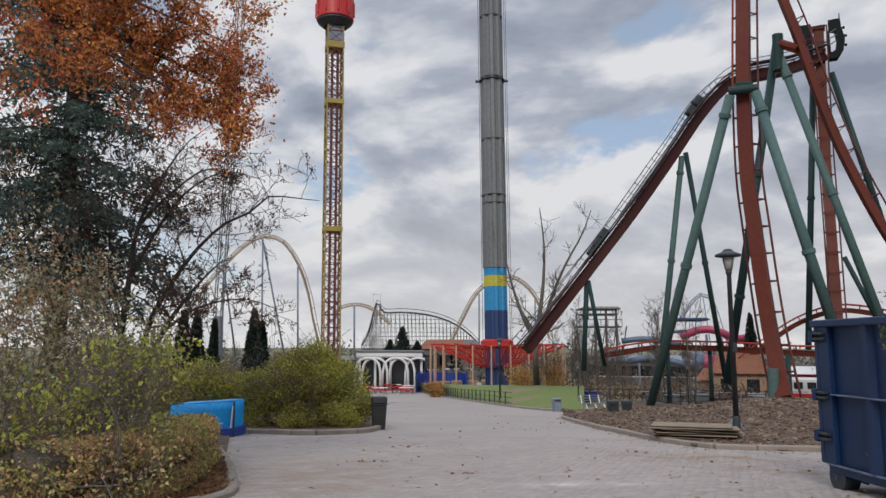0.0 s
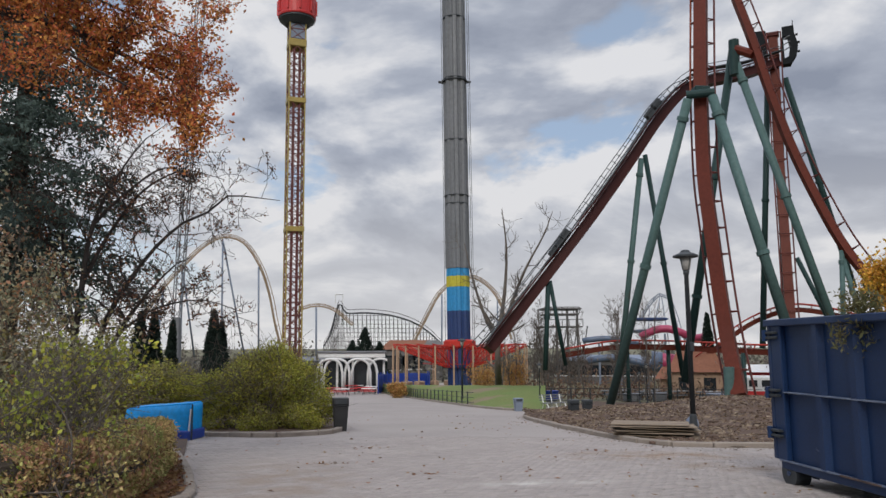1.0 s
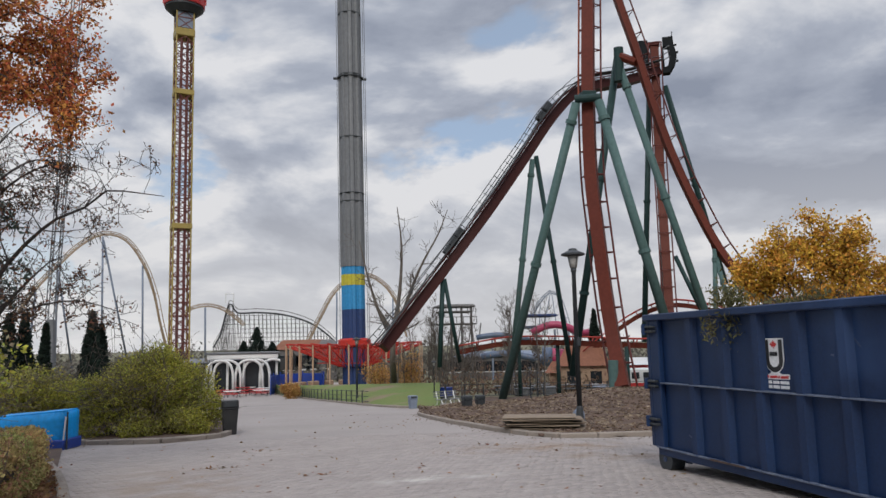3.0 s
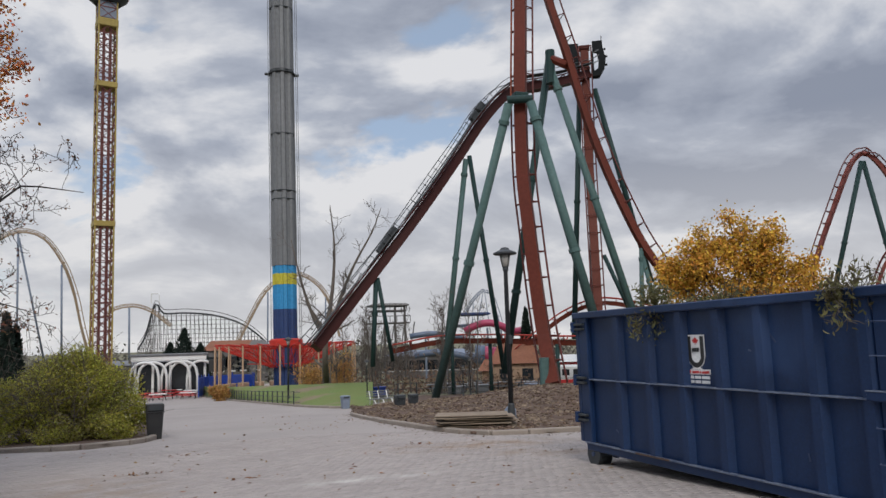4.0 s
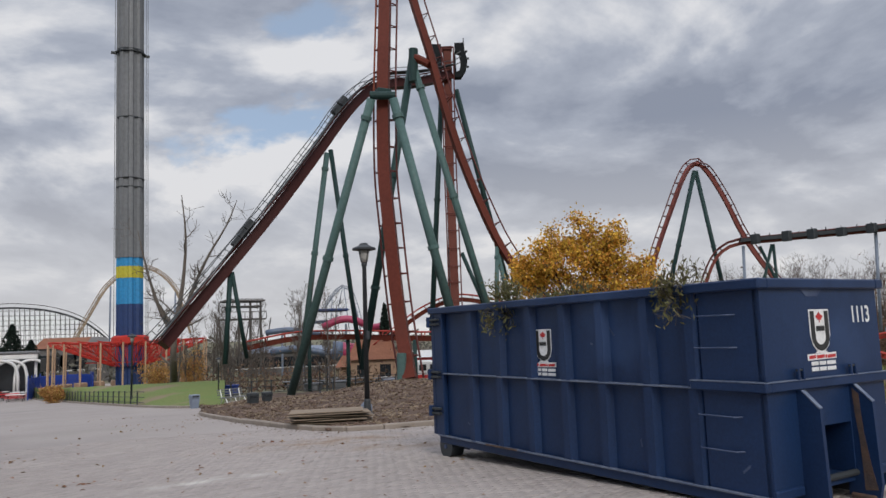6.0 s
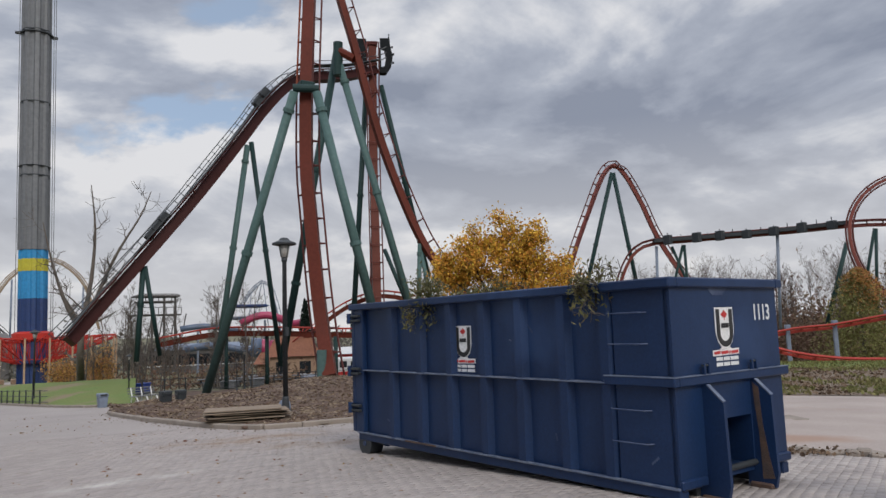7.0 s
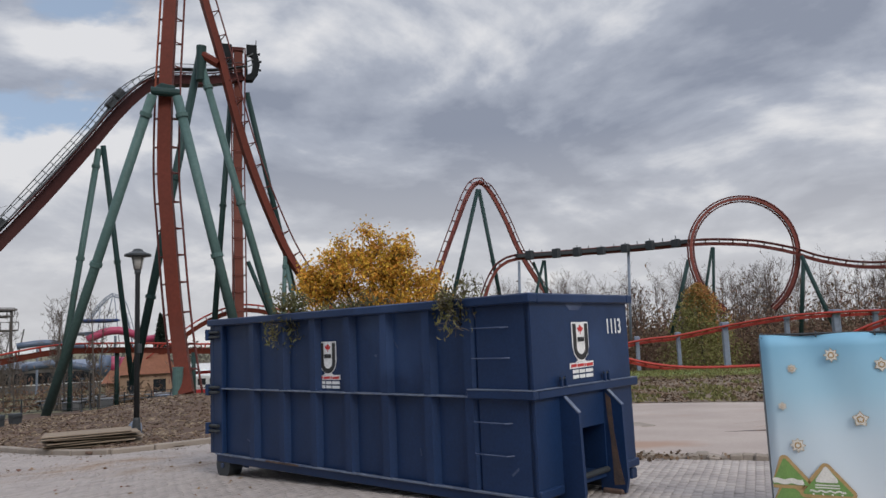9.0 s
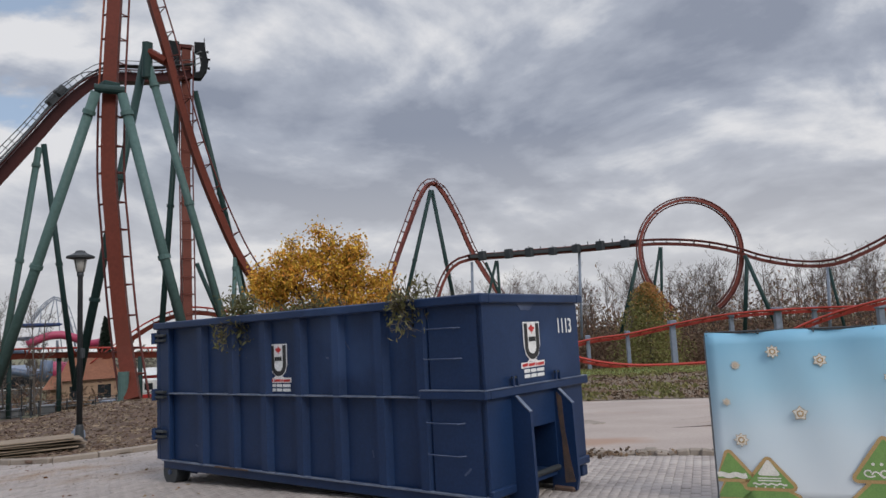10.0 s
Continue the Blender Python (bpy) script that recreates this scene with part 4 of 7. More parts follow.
far2_root, _ = track("far_coaster_hill", [(-27.43, 167.83, 9.17), (-25.56, 168.13, 11.01), (-22.1, 168.62, 11.69), (-18.46, 169.07, 10.54), (-14.52, 169.46, 7.29)], Vector((0, 0.15, 1)), (0.3, 0.3), 1.0, 0.5, M_TAN, M_TAN, "tan steel coaster bend behind the towers", 3.0, 0.09, 1.5)
support(far2_root, (-22.74, 168.54, 11.42), (-22.52, 168.57, -1.13), 0.22, M_BLUEGREY, ())
far3_root, _ = track("far_coaster_hill", [(-0.63, 150.11, 2.12), (2.27, 150.1, 7.88), (5.19, 150.03, 13.1), (8.7, 149.88, 15.78), (12.18, 149.64, 16.34), (15.61, 149.33, 13.98), (17.83, 149.09, 10.15), (19.65, 148.86, 3.86)], Vector((0, 0.15, 1)), (0.3, 0.3), 1.0, 0.5, M_TAN, M_TAN, "tan steel coaster hill behind the swing tower", 3.0, 0.09, 1.5)
for a, b in (((5.54, 150.02, 13.1), (5.48, 150.02, -0.72)), ((16.95, 149.19, 11.89), (16.76, 149.21, -0.68))):
    support(far3_root, a, b, 0.16, M_BLUEGREY, ())
far4_root, _ = track("far_coaster_hill", [(41.73, 133.88, 6.82), (43.27, 133.39, 9.47), (45.19, 132.76, 11.47), (46.41, 132.34, 10.99), (47.69, 131.89, 6.6), (48.44, 131.62, 2.27)], Vector((0, 0.15, 1)), (0.2, 0.2), 0.9, 0.4, M_BLUEGREY, M_BLUEGREY, "pale far coaster crest behind the supports", 2.0, 0.07, 1.5)
for a, b in (((45.19, 132.76, 11.25), (43.34, 133.37, 2.46)), ((45.5, 132.66, 11.24), (46.41, 132.34, 2.35)), ((43.37, 133.36, 9.36), (42.83, 133.53, 2.48))):
    support(far4_root, a, b, 0.08, M_BLUEGREY, ())

timber = thing("timber_coaster", "grey timber trestle coaster far across the park", "wooden coaster")
top_line = spline([(-22.17, 178.7, 2.49), (-20.58, 178.89, 5.51), (-19.55, 179.01, 9.65), (-18.63, 179.11, 12.71), (-17.94, 179.18, 12.44), (-16.81, 179.29, 10.64), (-11.96, 179.69, 10.66), (-6.4, 179.99, 10.12), (-1.52, 180.1, 8.75), (1.96, 180.1, 6.95), (4.73, 180.06, 4.74), (6.8, 180, 2.55)], 0.95)
part("track", tube(top_line, 0.22, 5), M_DARK, timber)
part("handrail", tube([p + Vector((0, 0, 0.9)) for p in top_line], 0.08, 4), M_TIMBER, timber)
bents, rungs = bmesh.new(), bmesh.new()
base_z = min(p.z for p in top_line) - 3
for k, p in enumerate(top_line):
    add_tube(bents, [p, (p.x, p.y, base_z)], 0.075, 4, cap=False)
    add_tube(bents, [p, (p.x + 0.4, p.y + 4.0, base_z)], 0.075, 4, cap=False)
for lev in range(1, 14):
    zz = base_z + lev * 1.05
    run = [p for p in top_line if p.z > zz]
    for a, b in zip(run, run[1:]):
        if (a - b).length < 2.5:
            add_tube(rungs, [(a.x, a.y, zz), (b.x, b.y, zz)], 0.07, 4, cap=False)
tagged(part("bent", bents, M_TIMBER, timber), kind="stuff")
tagged(part("girt", rungs, M_TIMBER, timber), kind="stuff")
p0 = Vector((-18.63, 179.11, 12.99))
for off in (-0.9, 0.9):
    part("flag_gantry", tube([p0 + Vector((off, 0, 0)), p0 + Vector((off, 0, 2.2))], 0.12, 5), M_WHITE, timber)
part("flag_gantry_beam", tube([p0 + Vector((-0.9, 0, 2.2)), p0 + Vector((0.9, 0, 2.2))], 0.15, 5), M_WHITE, timber)

# ---- roll-off container ----
bin_ob = thing("roll_off_container", "large navy blue steel roll-off waste container with vertical ribs", "dumpster", (6.04, 11.751, 0.0), -85.307)
L, WD, Z0, Z1, SK = 6.5, 2.2, 0.37, 2.55, 0.09
for lo, hi in (((0.0, SK, Z0), (L - 0.02, SK + 0.06, Z1 - 0.1)), ((0.0, WD - SK - 0.06, Z0), (L - 0.02, WD - SK, Z1 - 0.1)), ((0.05, SK + 0.06, Z0), (L - 0.02, WD - SK - 0.06, Z0 + 0.08))):
    part("side_plate", box(lo, hi), M_NAVY, bin_ob)
door = part("tailgate", box((-0.06, 0.0, Z0), (0.05, WD, Z1 - 0.1), 0.015), M_NAVY, bin_ob)
part("end_post", box((0.05, 0.0, Z0), (0.31, SK, Z1 - 0.1), 0.012), M_NAVY, bin_ob)
for z in (0.78, 1.40, 2.30):
    hinge = part("hinge", tube([(-0.02, -0.06, z - 0.09), (-0.02, -0.06, z + 0.09)], 0.045, 10), M_NAVY, door)
    part("hinge_strap", box((-0.10, -0.075, z - 0.06), (0.26, -0.005, z - 0.02), 0.008), M_DARK, hinge)
    part("hinge_strap", box((-0.10, -0.075, z + 0.02), (0.26, -0.005, z + 0.06), 0.008), M_DARK, hinge)
rib = bmesh.new()
v = [rib.verts.new(c) for c in ((0, SK + 0.005, 0), (0.05, 0, 0), (0.17, 0, 0), (0.22, SK + 0.005, 0), (0, SK + 0.005, Z1 - 0.1 - Z0), (0.05, 0, Z1 - 0.1 - Z0), (0.17, 0, Z1 - 0.1 - Z0), (0.22, SK + 0.005, Z1 - 0.1 - Z0))]
for f in ((0, 1, 5, 4), (1, 2, 6, 5), (2, 3, 7, 6), (0, 3, 2, 1), (4, 5, 6, 7)):
    rib.faces.new([v[i] for i in f])
me_rib = bpy.data.meshes.new("rib")
bmesh.ops.recalc_face_normals(rib, faces=rib.faces)
rib.to_mesh(me_rib)
rib.free()
me_rib.materials.append(M_NAVY)
for x in (1.06, 1.84, 2.60, 3.35, 4.08, 4.84, 5.50):
    ob = new("rib", me_rib)
    ob.parent = bin_ob
    ob.location = (x, 0, Z0)
    ob = new("rib", me_rib)
    ob.parent = bin_ob
    ob.matrix_basis = pose(x + 0.22, WD, Z0, 0, 0, 180)
part("rim", box((-0.08, -0.05, Z1 - 0.11), (L + 0.06, 0.10, Z1), 0.015), M_NAVY, bin_ob)
part("rim", box((-0.08, WD - 0.10, Z1 - 0.11), (L + 0.06, WD + 0.05, Z1), 0.015), M_NAVY, bin_ob)
part("rim", box((L - 0.09, 0.10, Z1 - 0.11), (L + 0.06, WD - 0.10, Z1 - 0.003), 0.015), M_NAVY, bin_ob)
part("rim", box((-0.08, 0.10, Z1 - 0.11), (0.05, WD - 0.10, Z1 - 0.003), 0.015), M_NAVY, bin_ob)
part("side_rail", box((0.31, -0.012, 1.405), (5.62, SK + 0.01, 1.425), 0.004), M_BARE, bin_ob, "thin rail with paint worn to bare metal")
part("front_side_panel", box((5.72, 0.035, Z0), (L - 0.02, SK + 0.02, Z1 - 0.1), 0.01), M_NAVY, bin_ob)
part("belt", box((5.62, -0.05, 1.40), (L + 0.06, 0.04, 1.50), 0.012), M_NAVY, bin_ob)
part("belt", box((L - 0.02, 0.04, 1.40), (L + 0.06, WD + 0.05, 1.50), 0.012), M_NAVY, bin_ob)
for y0, y1, x0, x1 in ((-0.05, -0.035, 5.62, L + 0.05),):
    part("belt_edge", box((x0, y0 - 0.004, 1.495), (x1, y1 + 0.07, 1.507), 0.003), M_BARE, bin_ob, "bare metal edge")
part("belt_edge", box((L + 0.0, -0.04, 1.495), (L + 0.066, WD + 0.04, 1.507), 0.003), M_BARE, bin_ob, "bare metal edge")
# front wall with the recess for the hook
for lo, hi in (((L - 0.08, 0.035, 1.50), (L, WD - 0.03, Z1 - 0.1)), ((L - 0.08, 0.035, Z0), (L, 0.58, 1.40)), ((L - 0.08, 1.44, Z0 + 0.04), (L, WD - 0.03, 1.40)), ((L - 0.08, 0.58, 1.0), (L, 1.44, 1.40)),
               ((5.7, 0.54, Z0), (L - 0.08, 0.58, 1.0)), ((5.7, 1.44, Z0), (L - 0.08, 1.48, 1.0)), ((5.7, 0.54, 1.0), (L - 0.08, 1.48, 1.04)), ((5.66, 0.54, Z0), (5.70, 1.48, 1.04))):
    part("front_plate", box(lo, hi), M_NAVY, bin_ob)
part("sill", box((L - 0.02, 0.03, Z0 - 0.02), (L + 0.035, 0.48, Z0 + 0.08), 0.015), M_NAVY, bin_ob)
part("sill", box((L - 0.02, 1.54, Z0 + 0.02), (L + 0.035, WD, Z0 + 0.12), 0.015), M_NAVY, bin_ob)
for y, rust in ((0.51, False), (1.46, True)):
    bm = bmesh.new()
    sh = [(L, 1.40), (L + 0.05, 1.40), (L + 0.24, 1.22), (L + 0.26, 0.36), (L + 0.22, 0.20), (L - 0.1, 0.20), (L - 0.1, 0.40), (L, 0.45)]
    a = [bm.verts.new((x, y, z)) for x, z in sh]
    b = [bm.verts.new((x, y + 0.05, z)) for x, z in sh]
    bm.faces.new(a)
    bm.faces.new(list(reversed(b)))
    for k in range(len(sh)):
        bm.faces.new((a[k], b[k], b[(k + 1) % len(sh)], a[(k + 1) % len(sh)]))
    bmesh.ops.recalc_face_normals(bm, faces=bm.faces)
    leg = part("hook_post", bm, M_NAVY, bin_ob)
    part("bare_edge", box((-0.125, -0.005, -0.008), (0.125, 0.055, 0.008), 0.003, pose(L + 0.148, y, 1.31, 0, 43.5, 0)), M_BARE, leg, "edge worn to bare metal")
    part("shoe_plate", box((L - 0.08, y - 0.03, 0.02), (L + 0.20, y + 0.08, 0.24), 0.02), M_RUST, leg, "rusty steel shoe")
    if rust:
        part("rust_streak", flat_shape([(L + 0.03, 1.36), (L + 0.10, 1.30), (L + 0.12, 0.9), (L + 0.17, 0.55), (L + 0.22, 0.3), (L + 0.08, 0.28), (L + 0.07, 0.8), (L + 0.04, 1.1)], Matrix.Translation((0, y - 0.002, 0)), 0.002), M_RUST, leg, "orange brown rust streak")
    for ly_ in (-0.03, 0.06):
        part("lug", box((L + 0.03, y + ly_, 1.50), (L + 0.07, y + ly_ + 0.025, 1.62), 0.006), M_NAVY, leg)
    part("lug_pin", tube([(L + 0.05, y - 0.04, 1.60), (L + 0.05, y + 0.095, 1.60)], 0.012, 6), M_DARK, leg)
part("shoe", tube([(L + 0.0, 0.54, 0.46), (L + 0.0, 1.48, 0.46)], 0.035, 10), M_DARK, bin_ob, "dark cross bar")
for z in (0.79, 1.14, 1.85, 2.19):
    part("rung", tube([(5.64, 0.05, z), (5.70, -0.03, z), (6.14, -0.03, z), (6.20, 0.05, z)], 0.009, 6), M_NAVY_WORN, bin_ob, "thin step rung")
part("runner", box((0.10, 0.02, 0.24), (L, 0.16, 0.37), 0.012), M_NAVY, bin_ob)
part("runner", box((0.10, WD - 0.16, 0.24), (L, WD - 0.02, 0.37), 0.012), M_NAVY, bin_ob)
part("runner_edge", box((0.1, -0.012, 0.358), (L, 0.03, 0.382), 0.003), M_BARE, bin_ob, "scuffed bottom flange")
part("scrape", box((1.55, -0.016, 0.357), (2.35, -0.011, 0.383), 0.0), M_RUST, bin_ob, "scraped rusty patch")
part("skid", box((0.6, 0.45, 0.22), (L - 0.1, 0.62, 0.40), 0.01), M_DARK, bin_ob)
part("skid", box((0.6, 1.58, 0.22), (L - 0.1, 1.75, 0.40), 0.01), M_DARK, bin_ob)
for y in (0.03, WD - 0.27):
    wh = part("roller", tube([(0.28, y, 0.19), (0.28, y + 0.24, 0.19)], 0.195, 28), M_DARK, bin_ob, "worn steel roller")
    part("roller_bracket", box((0.16, y + 0.25, 0.14), (0.62, y + 0.28, 0.36), 0.01), M_NAVY, wh)
    part("axle_cap", tube([(0.28, y - 0.02, 0.19), (0.28, y, 0.19)], 0.04, 10), M_NAVY_WORN, wh)
scr = [(0.95, 0.62, 0.10, 20), (4.32, 2.06, 0.17, 50), (4.72, 0.72, 0.09, 80), (5.05, 2.12, 0.04, 0), (2.2, 2.25, 0.10, 85), (3.95, 1.9, 0.05, 10), (6.2, 0.62, 0.12, -40), (1.0, 2.28, 0.07, 70)]
for x, z, ln, an in scr:
    part("scratch", box((-ln / 2, 0, -0.012), (ln / 2, 0.004, 0.012), 0.0, pose(x, SK - 0.003 if x < 5.7 else 0.032, z, 0, an, 0)), M_NAVY_WORN, bin_ob, "pale paint scratch")


LEAF = [(0, 1), (0.16, 0.62), (0.34, 0.72), (0.28, 0.30), (0.55, 0.50), (0.62, 0.32), (0.95, 0.28), (0.80, 0.05), (0.45, -0.30), (0.50, -0.45), (0.06, -0.40), (0.05, -0.95),
        (-0.05, -0.95), (-0.06, -0.40), (-0.50, -0.45), (-0.45, -0.30), (-0.80, 0.05), (-0.95, 0.28), (-0.62, 0.32), (-0.55, 0.50), (-0.28, 0.30), (-0.34, 0.72), (-0.16, 0.62)]


def decal(m, w, h):
    """A shield-shaped firm's mark with two lines of small print under it. Its plane is x-z, facing -y."""
    foot = [(w * 0.40, -h * 0.58), (w * 0.2, -h * 0.67), (w * 0.34, -h * 0.705)]
    root = part("decal", flat_shape([(-w / 2, 0), (w / 2, 0), (w / 2, -h * 0.42)] + foot + [(-x, z) for x, z in foot[::-1]] + [(-w / 2, -h * 0.42)], m), M_WHITE, bin_ob, "white, black and red shield decal")
    up = m @ Matrix.Translation((0, -0.005, 0))
    outer = [(-w * 0.45, -0.018)] + [(w * 0.45 * math.cos(a), -h * 0.42 + h * 0.25 * math.sin(a)) for a in np.linspace(math.pi, 2 * math.pi, 13)] + [(w * 0.45, -0.018)]
    inner = [(w * 0.26, -0.018)] + [(w * 0.26 * math.cos(a), -h * 0.44 + h * 0.13 * math.sin(a)) for a in np.linspace(2 * math.pi, math.pi, 13)] + [(-w * 0.26, -0.018)]
    part("shield_band", flat_shape(outer + inner, up), M_BLACK, root, "black band")
    part("leaf_mark", flat_shape([(x * w * 0.20, -h * 0.13 + z * h * 0.09) for x, z in LEAF], up), M_RED, root, "red leaf")
    for x0, x1 in ((-0.20, -0.08), (-0.06, 0.06), (0.08, 0.20)):
        part("word_bar", flat_shape([(x0 * w, -h * 0.27), (x1 * w, -h * 0.265), (x1 * w, -h * 0.345), (x0 * w, -h * 0.35)], m @ Matrix.Translation((0, -0.01, 0))), M_BLACK, root, "black bar")
    part("ribbon", flat_shape([(-w * 0.72, -h * 0.715), (w * 0.72, -h * 0.70), (w * 0.72, -h * 0.80), (-w * 0.72, -h * 0.815)], m), M_WHITE, root)
    for x0, x1 in ((-0.66, -0.34), (-0.28, 0.10), (0.15, 0.22), (0.27, 0.66)):
        part("ribbon_print", flat_shape([(x0 * w, -h * 0.74), (x1 * w, -h * 0.73), (x1 * w, -h * 0.78), (x0 * w, -h * 0.79)], up), M_RED, root, "red bar")
    for z in (0.835, 0.925):
        for x0, x1 in ((-0.56, -0.22), (-0.16, 0.16), (0.22, 0.66)):
            part("print_bar", flat_shape([(x0 * w, -h * z), (x1 * w, -h * z), (x1 * w, -h * (z + 0.06)), (x0 * w, -h * (z + 0.06))], m), M_WHITE, root, "white bar")


decal(pose(2.96, SK - 0.001, 2.11), 0.36, 0.66)
decal(pose(L + 0.001, 1.02, 2.22, 0, 0, 90), 0.36, 0.66)
digits = bpy.data.curves.new("digits", "FONT")
digits.body, digits.size, digits.extrude, digits.space_character = "1113", 0.26, 0.002, 0.95
digits.offset = 0.003
tmp = new("digits_curve", digits)
me = bpy.data.meshes.new_from_object(tmp)
bpy.data.objects.remove(tmp)
me.name = "stencil_number"
me.materials.append(M_WHITE)
num = new("stencil_number", me)
num.parent = bin_ob
num["label"] = "white stencilled number"
num.matrix_basis = pose(L + 0.004, 1.62, 2.07, 90, 0, 90) @ Matrix.Diagonal((0.78, 1.0, 1.0, 1.0))
part("lift_notch", flat_shape([(0.72, 2.44), (1.12, 2.44), (1.02, 2.36), (0.82, 2.36)], pose(L + 0.002, 0.0, 0.0, 0, 0, 90)), M_NAVY_WORN, bin_ob, "scuffed grey patch")
tagged(part("debris_fill", box((0.06, 0.16, 2.0), (L - 0.1, WD - 0.16, 2.22), 0.05), M_BARK, bin_ob, "brown cut brush filling the container"))

mB = bin_ob.matrix_world.copy()
for (bx, by, n, sp, h) in ((2.02, 0.35, 1100, 0.22, 2.62), (2.7, 0.7, 600, 0.30, 2.62), (5.42, 0.15, 420, 0.18, 2.55), (3.1, 0.9, 260, 0.3, 2.6)):
    cut = thing("cut_branch", "dark green cut branch lying over the rim of the container", "branch", tuple(mB @ Vector((bx, by, 2.2))), 0, "cut branches in the container")
    limbs = []
    for _ in range(5):
        limbs += grow((0, 0, 0), (RNG.normal() * 0.8, RNG.normal() * 0.8, 0.9), 0.5, 0.012, 2, kids=4, up=0.02)
    limb_mesh("stem", limbs, M_BARK, cut, 0.004)
    pts = along(limbs, n, 0.05)
    if bx == 5.42:
        pts[: n // 2] = np.array(mB.to_3x3() @ Vector((0, -0.26, 0.28))) + RNG.normal(size=(n // 2, 3)) * np.array((0.03, 0.09, 0.10))
    if bx == 2.02:
        pts[: n // 2] = np.array(mB.to_3x3() @ Vector((0, -0.22, 0.48))) + RNG.normal(size=(n // 2, 3)) * 0.13
    leaf_mesh("foliage", pts, 0.028, L_CUT, cut, droop=0.8, aspect=3.0)

# ---- printed banner on a temporary fence ----
ban = thing("banner_fence", "pale blue winter banner tied to a temporary fence", "banner", (8.22, 3.51, 0.24), math.degrees(math.atan2(-0.951, 0.307)))
m_ban = bpy.data.materials.new("printed_banner")
m_ban.use_nodes = True
nt = m_ban.node_tree
tcn, sp_, rmp = nt.nodes.new("ShaderNodeTexCoord"), nt.nodes.new("ShaderNodeSeparateXYZ"), nt.nodes.new("ShaderNodeValToRGB")
nt.links.new(tcn.outputs["Object"], sp_.inputs[0])
nz = nt.nodes.new("ShaderNodeTexNoise")
nz.inputs["Scale"].default_value = 2.2
nt.links.new(tcn.outputs["Object"], nz.inputs["Vector"])
md = nt.nodes.new("ShaderNodeMath")
md.operation = "MULTIPLY_ADD"
md.inputs[1].default_value = 0.22
nt.links.new(nz.outputs[0], md.inputs[0])
nt.links.new(sp_.outputs[2], md.inputs[2])
nt.links.new(md.outputs[0], rmp.inputs[0])
for _ in range(2):
    rmp.color_ramp.elements.new(0.5)
for e, (place, colour) in zip(rmp.color_ramp.elements, ((0.12, (0.60, 0.64, 0.67)), (0.42, (0.50, 0.59, 0.65)), (0.70, (0.31, 0.50, 0.61)), (0.98, (0.18, 0.40, 0.56)))):
    e.position, e.color = place, (*colour, 1)
sc = nt.nodes.new("ShaderNodeMath")
sc.operation = "MULTIPLY"
sc.inputs[1].default_value = 0.53
nt.links.new(md.outputs[0], sc.inputs[0])
nt.links.new(sc.outputs[0], rmp.inputs[0])
nt.links.new(rmp.outputs[0], nt.nodes["Principled BSDF"].inputs["Base Color"])
nt.nodes["Principled BSDF"].inputs["Roughness"].default_value = 0.5
bm = bmesh.new()
nx, nzz = 30, 14
grid = [[bm.verts.new((i * 3.2 / nx, 0.018 * math.sin(i * 0.9 + 0.3 * k) * (0.3 + k / nzz), k * 1.74 / nzz + (0.012 * math.cos(i * 0.8) if k == nzz else 0))) for k in range(nzz + 1)] for i in range(nx + 1)]
for i in range(nx):
    for k in range(nzz):
        bm.faces.new((grid[i][k], grid[i + 1][k], grid[i + 1][k + 1], grid[i][k + 1]))
cloth = part("cloth", bm, m_ban, ban, "pale blue printed vinyl", smooth=True)
sol = cloth.modifiers.new("thickness", "SOLIDIFY")
sol.thickness = 0.004
part("hem", tube([(0, 0.01, 1.75), (1.6, 0.012, 1.745), (3.2, 0.01, 1.74)], 0.012, 6), M_DARK, ban)
for x in (0.0, 1.6, 3.2):
    part("fence_post", tube([(x, 0.05, -0.05), (x, 0.05, 1.72)], 0.022, 8), M_TOWER, ban)
    part("foot", box((x - 0.05, -0.25, -0.05), (x + 0.05, 0.35, 0.0), 0.01), M_TOWER, ban)
for x in (0.02, 0.53, 1.05, 1.58, 2.1):
    part("tie_clip", tube([(x, -0.02, 1.72), (x, 0.05, 1.77)], 0.009, 5), M_DARK, ban)
M_COOKIE = material("gingerbread_print", (0.47, 0.31, 0.14), (0.40, 0.26, 0.11), scale=8, rough=0.5, fine=60, bump=0.0)
M_ICING = material("icing_print", (0.75, 0.72, 0.66), (0.66, 0.63, 0.58), scale=8, rough=0.5, fine=60, bump=0.0)
M_TREEPRINT = material("green_tree_print", (0.19, 0.33, 0.09), (0.15, 0.27, 0.08), scale=8, rough=0.5, fine=60, bump=0.0)


def star(r, n, ratio, x, z):
    return [(x + (r if k % 2 == 0 else r * ratio) * math.sin(math.pi * k / n), z + (r if k % 2 == 0 else r * ratio) * math.cos(math.pi * k / n)) for k in range(2 * n)]


AT = [Matrix.Translation((0, -0.022 - 0.0025 * k, 0)) for k in range(5)]
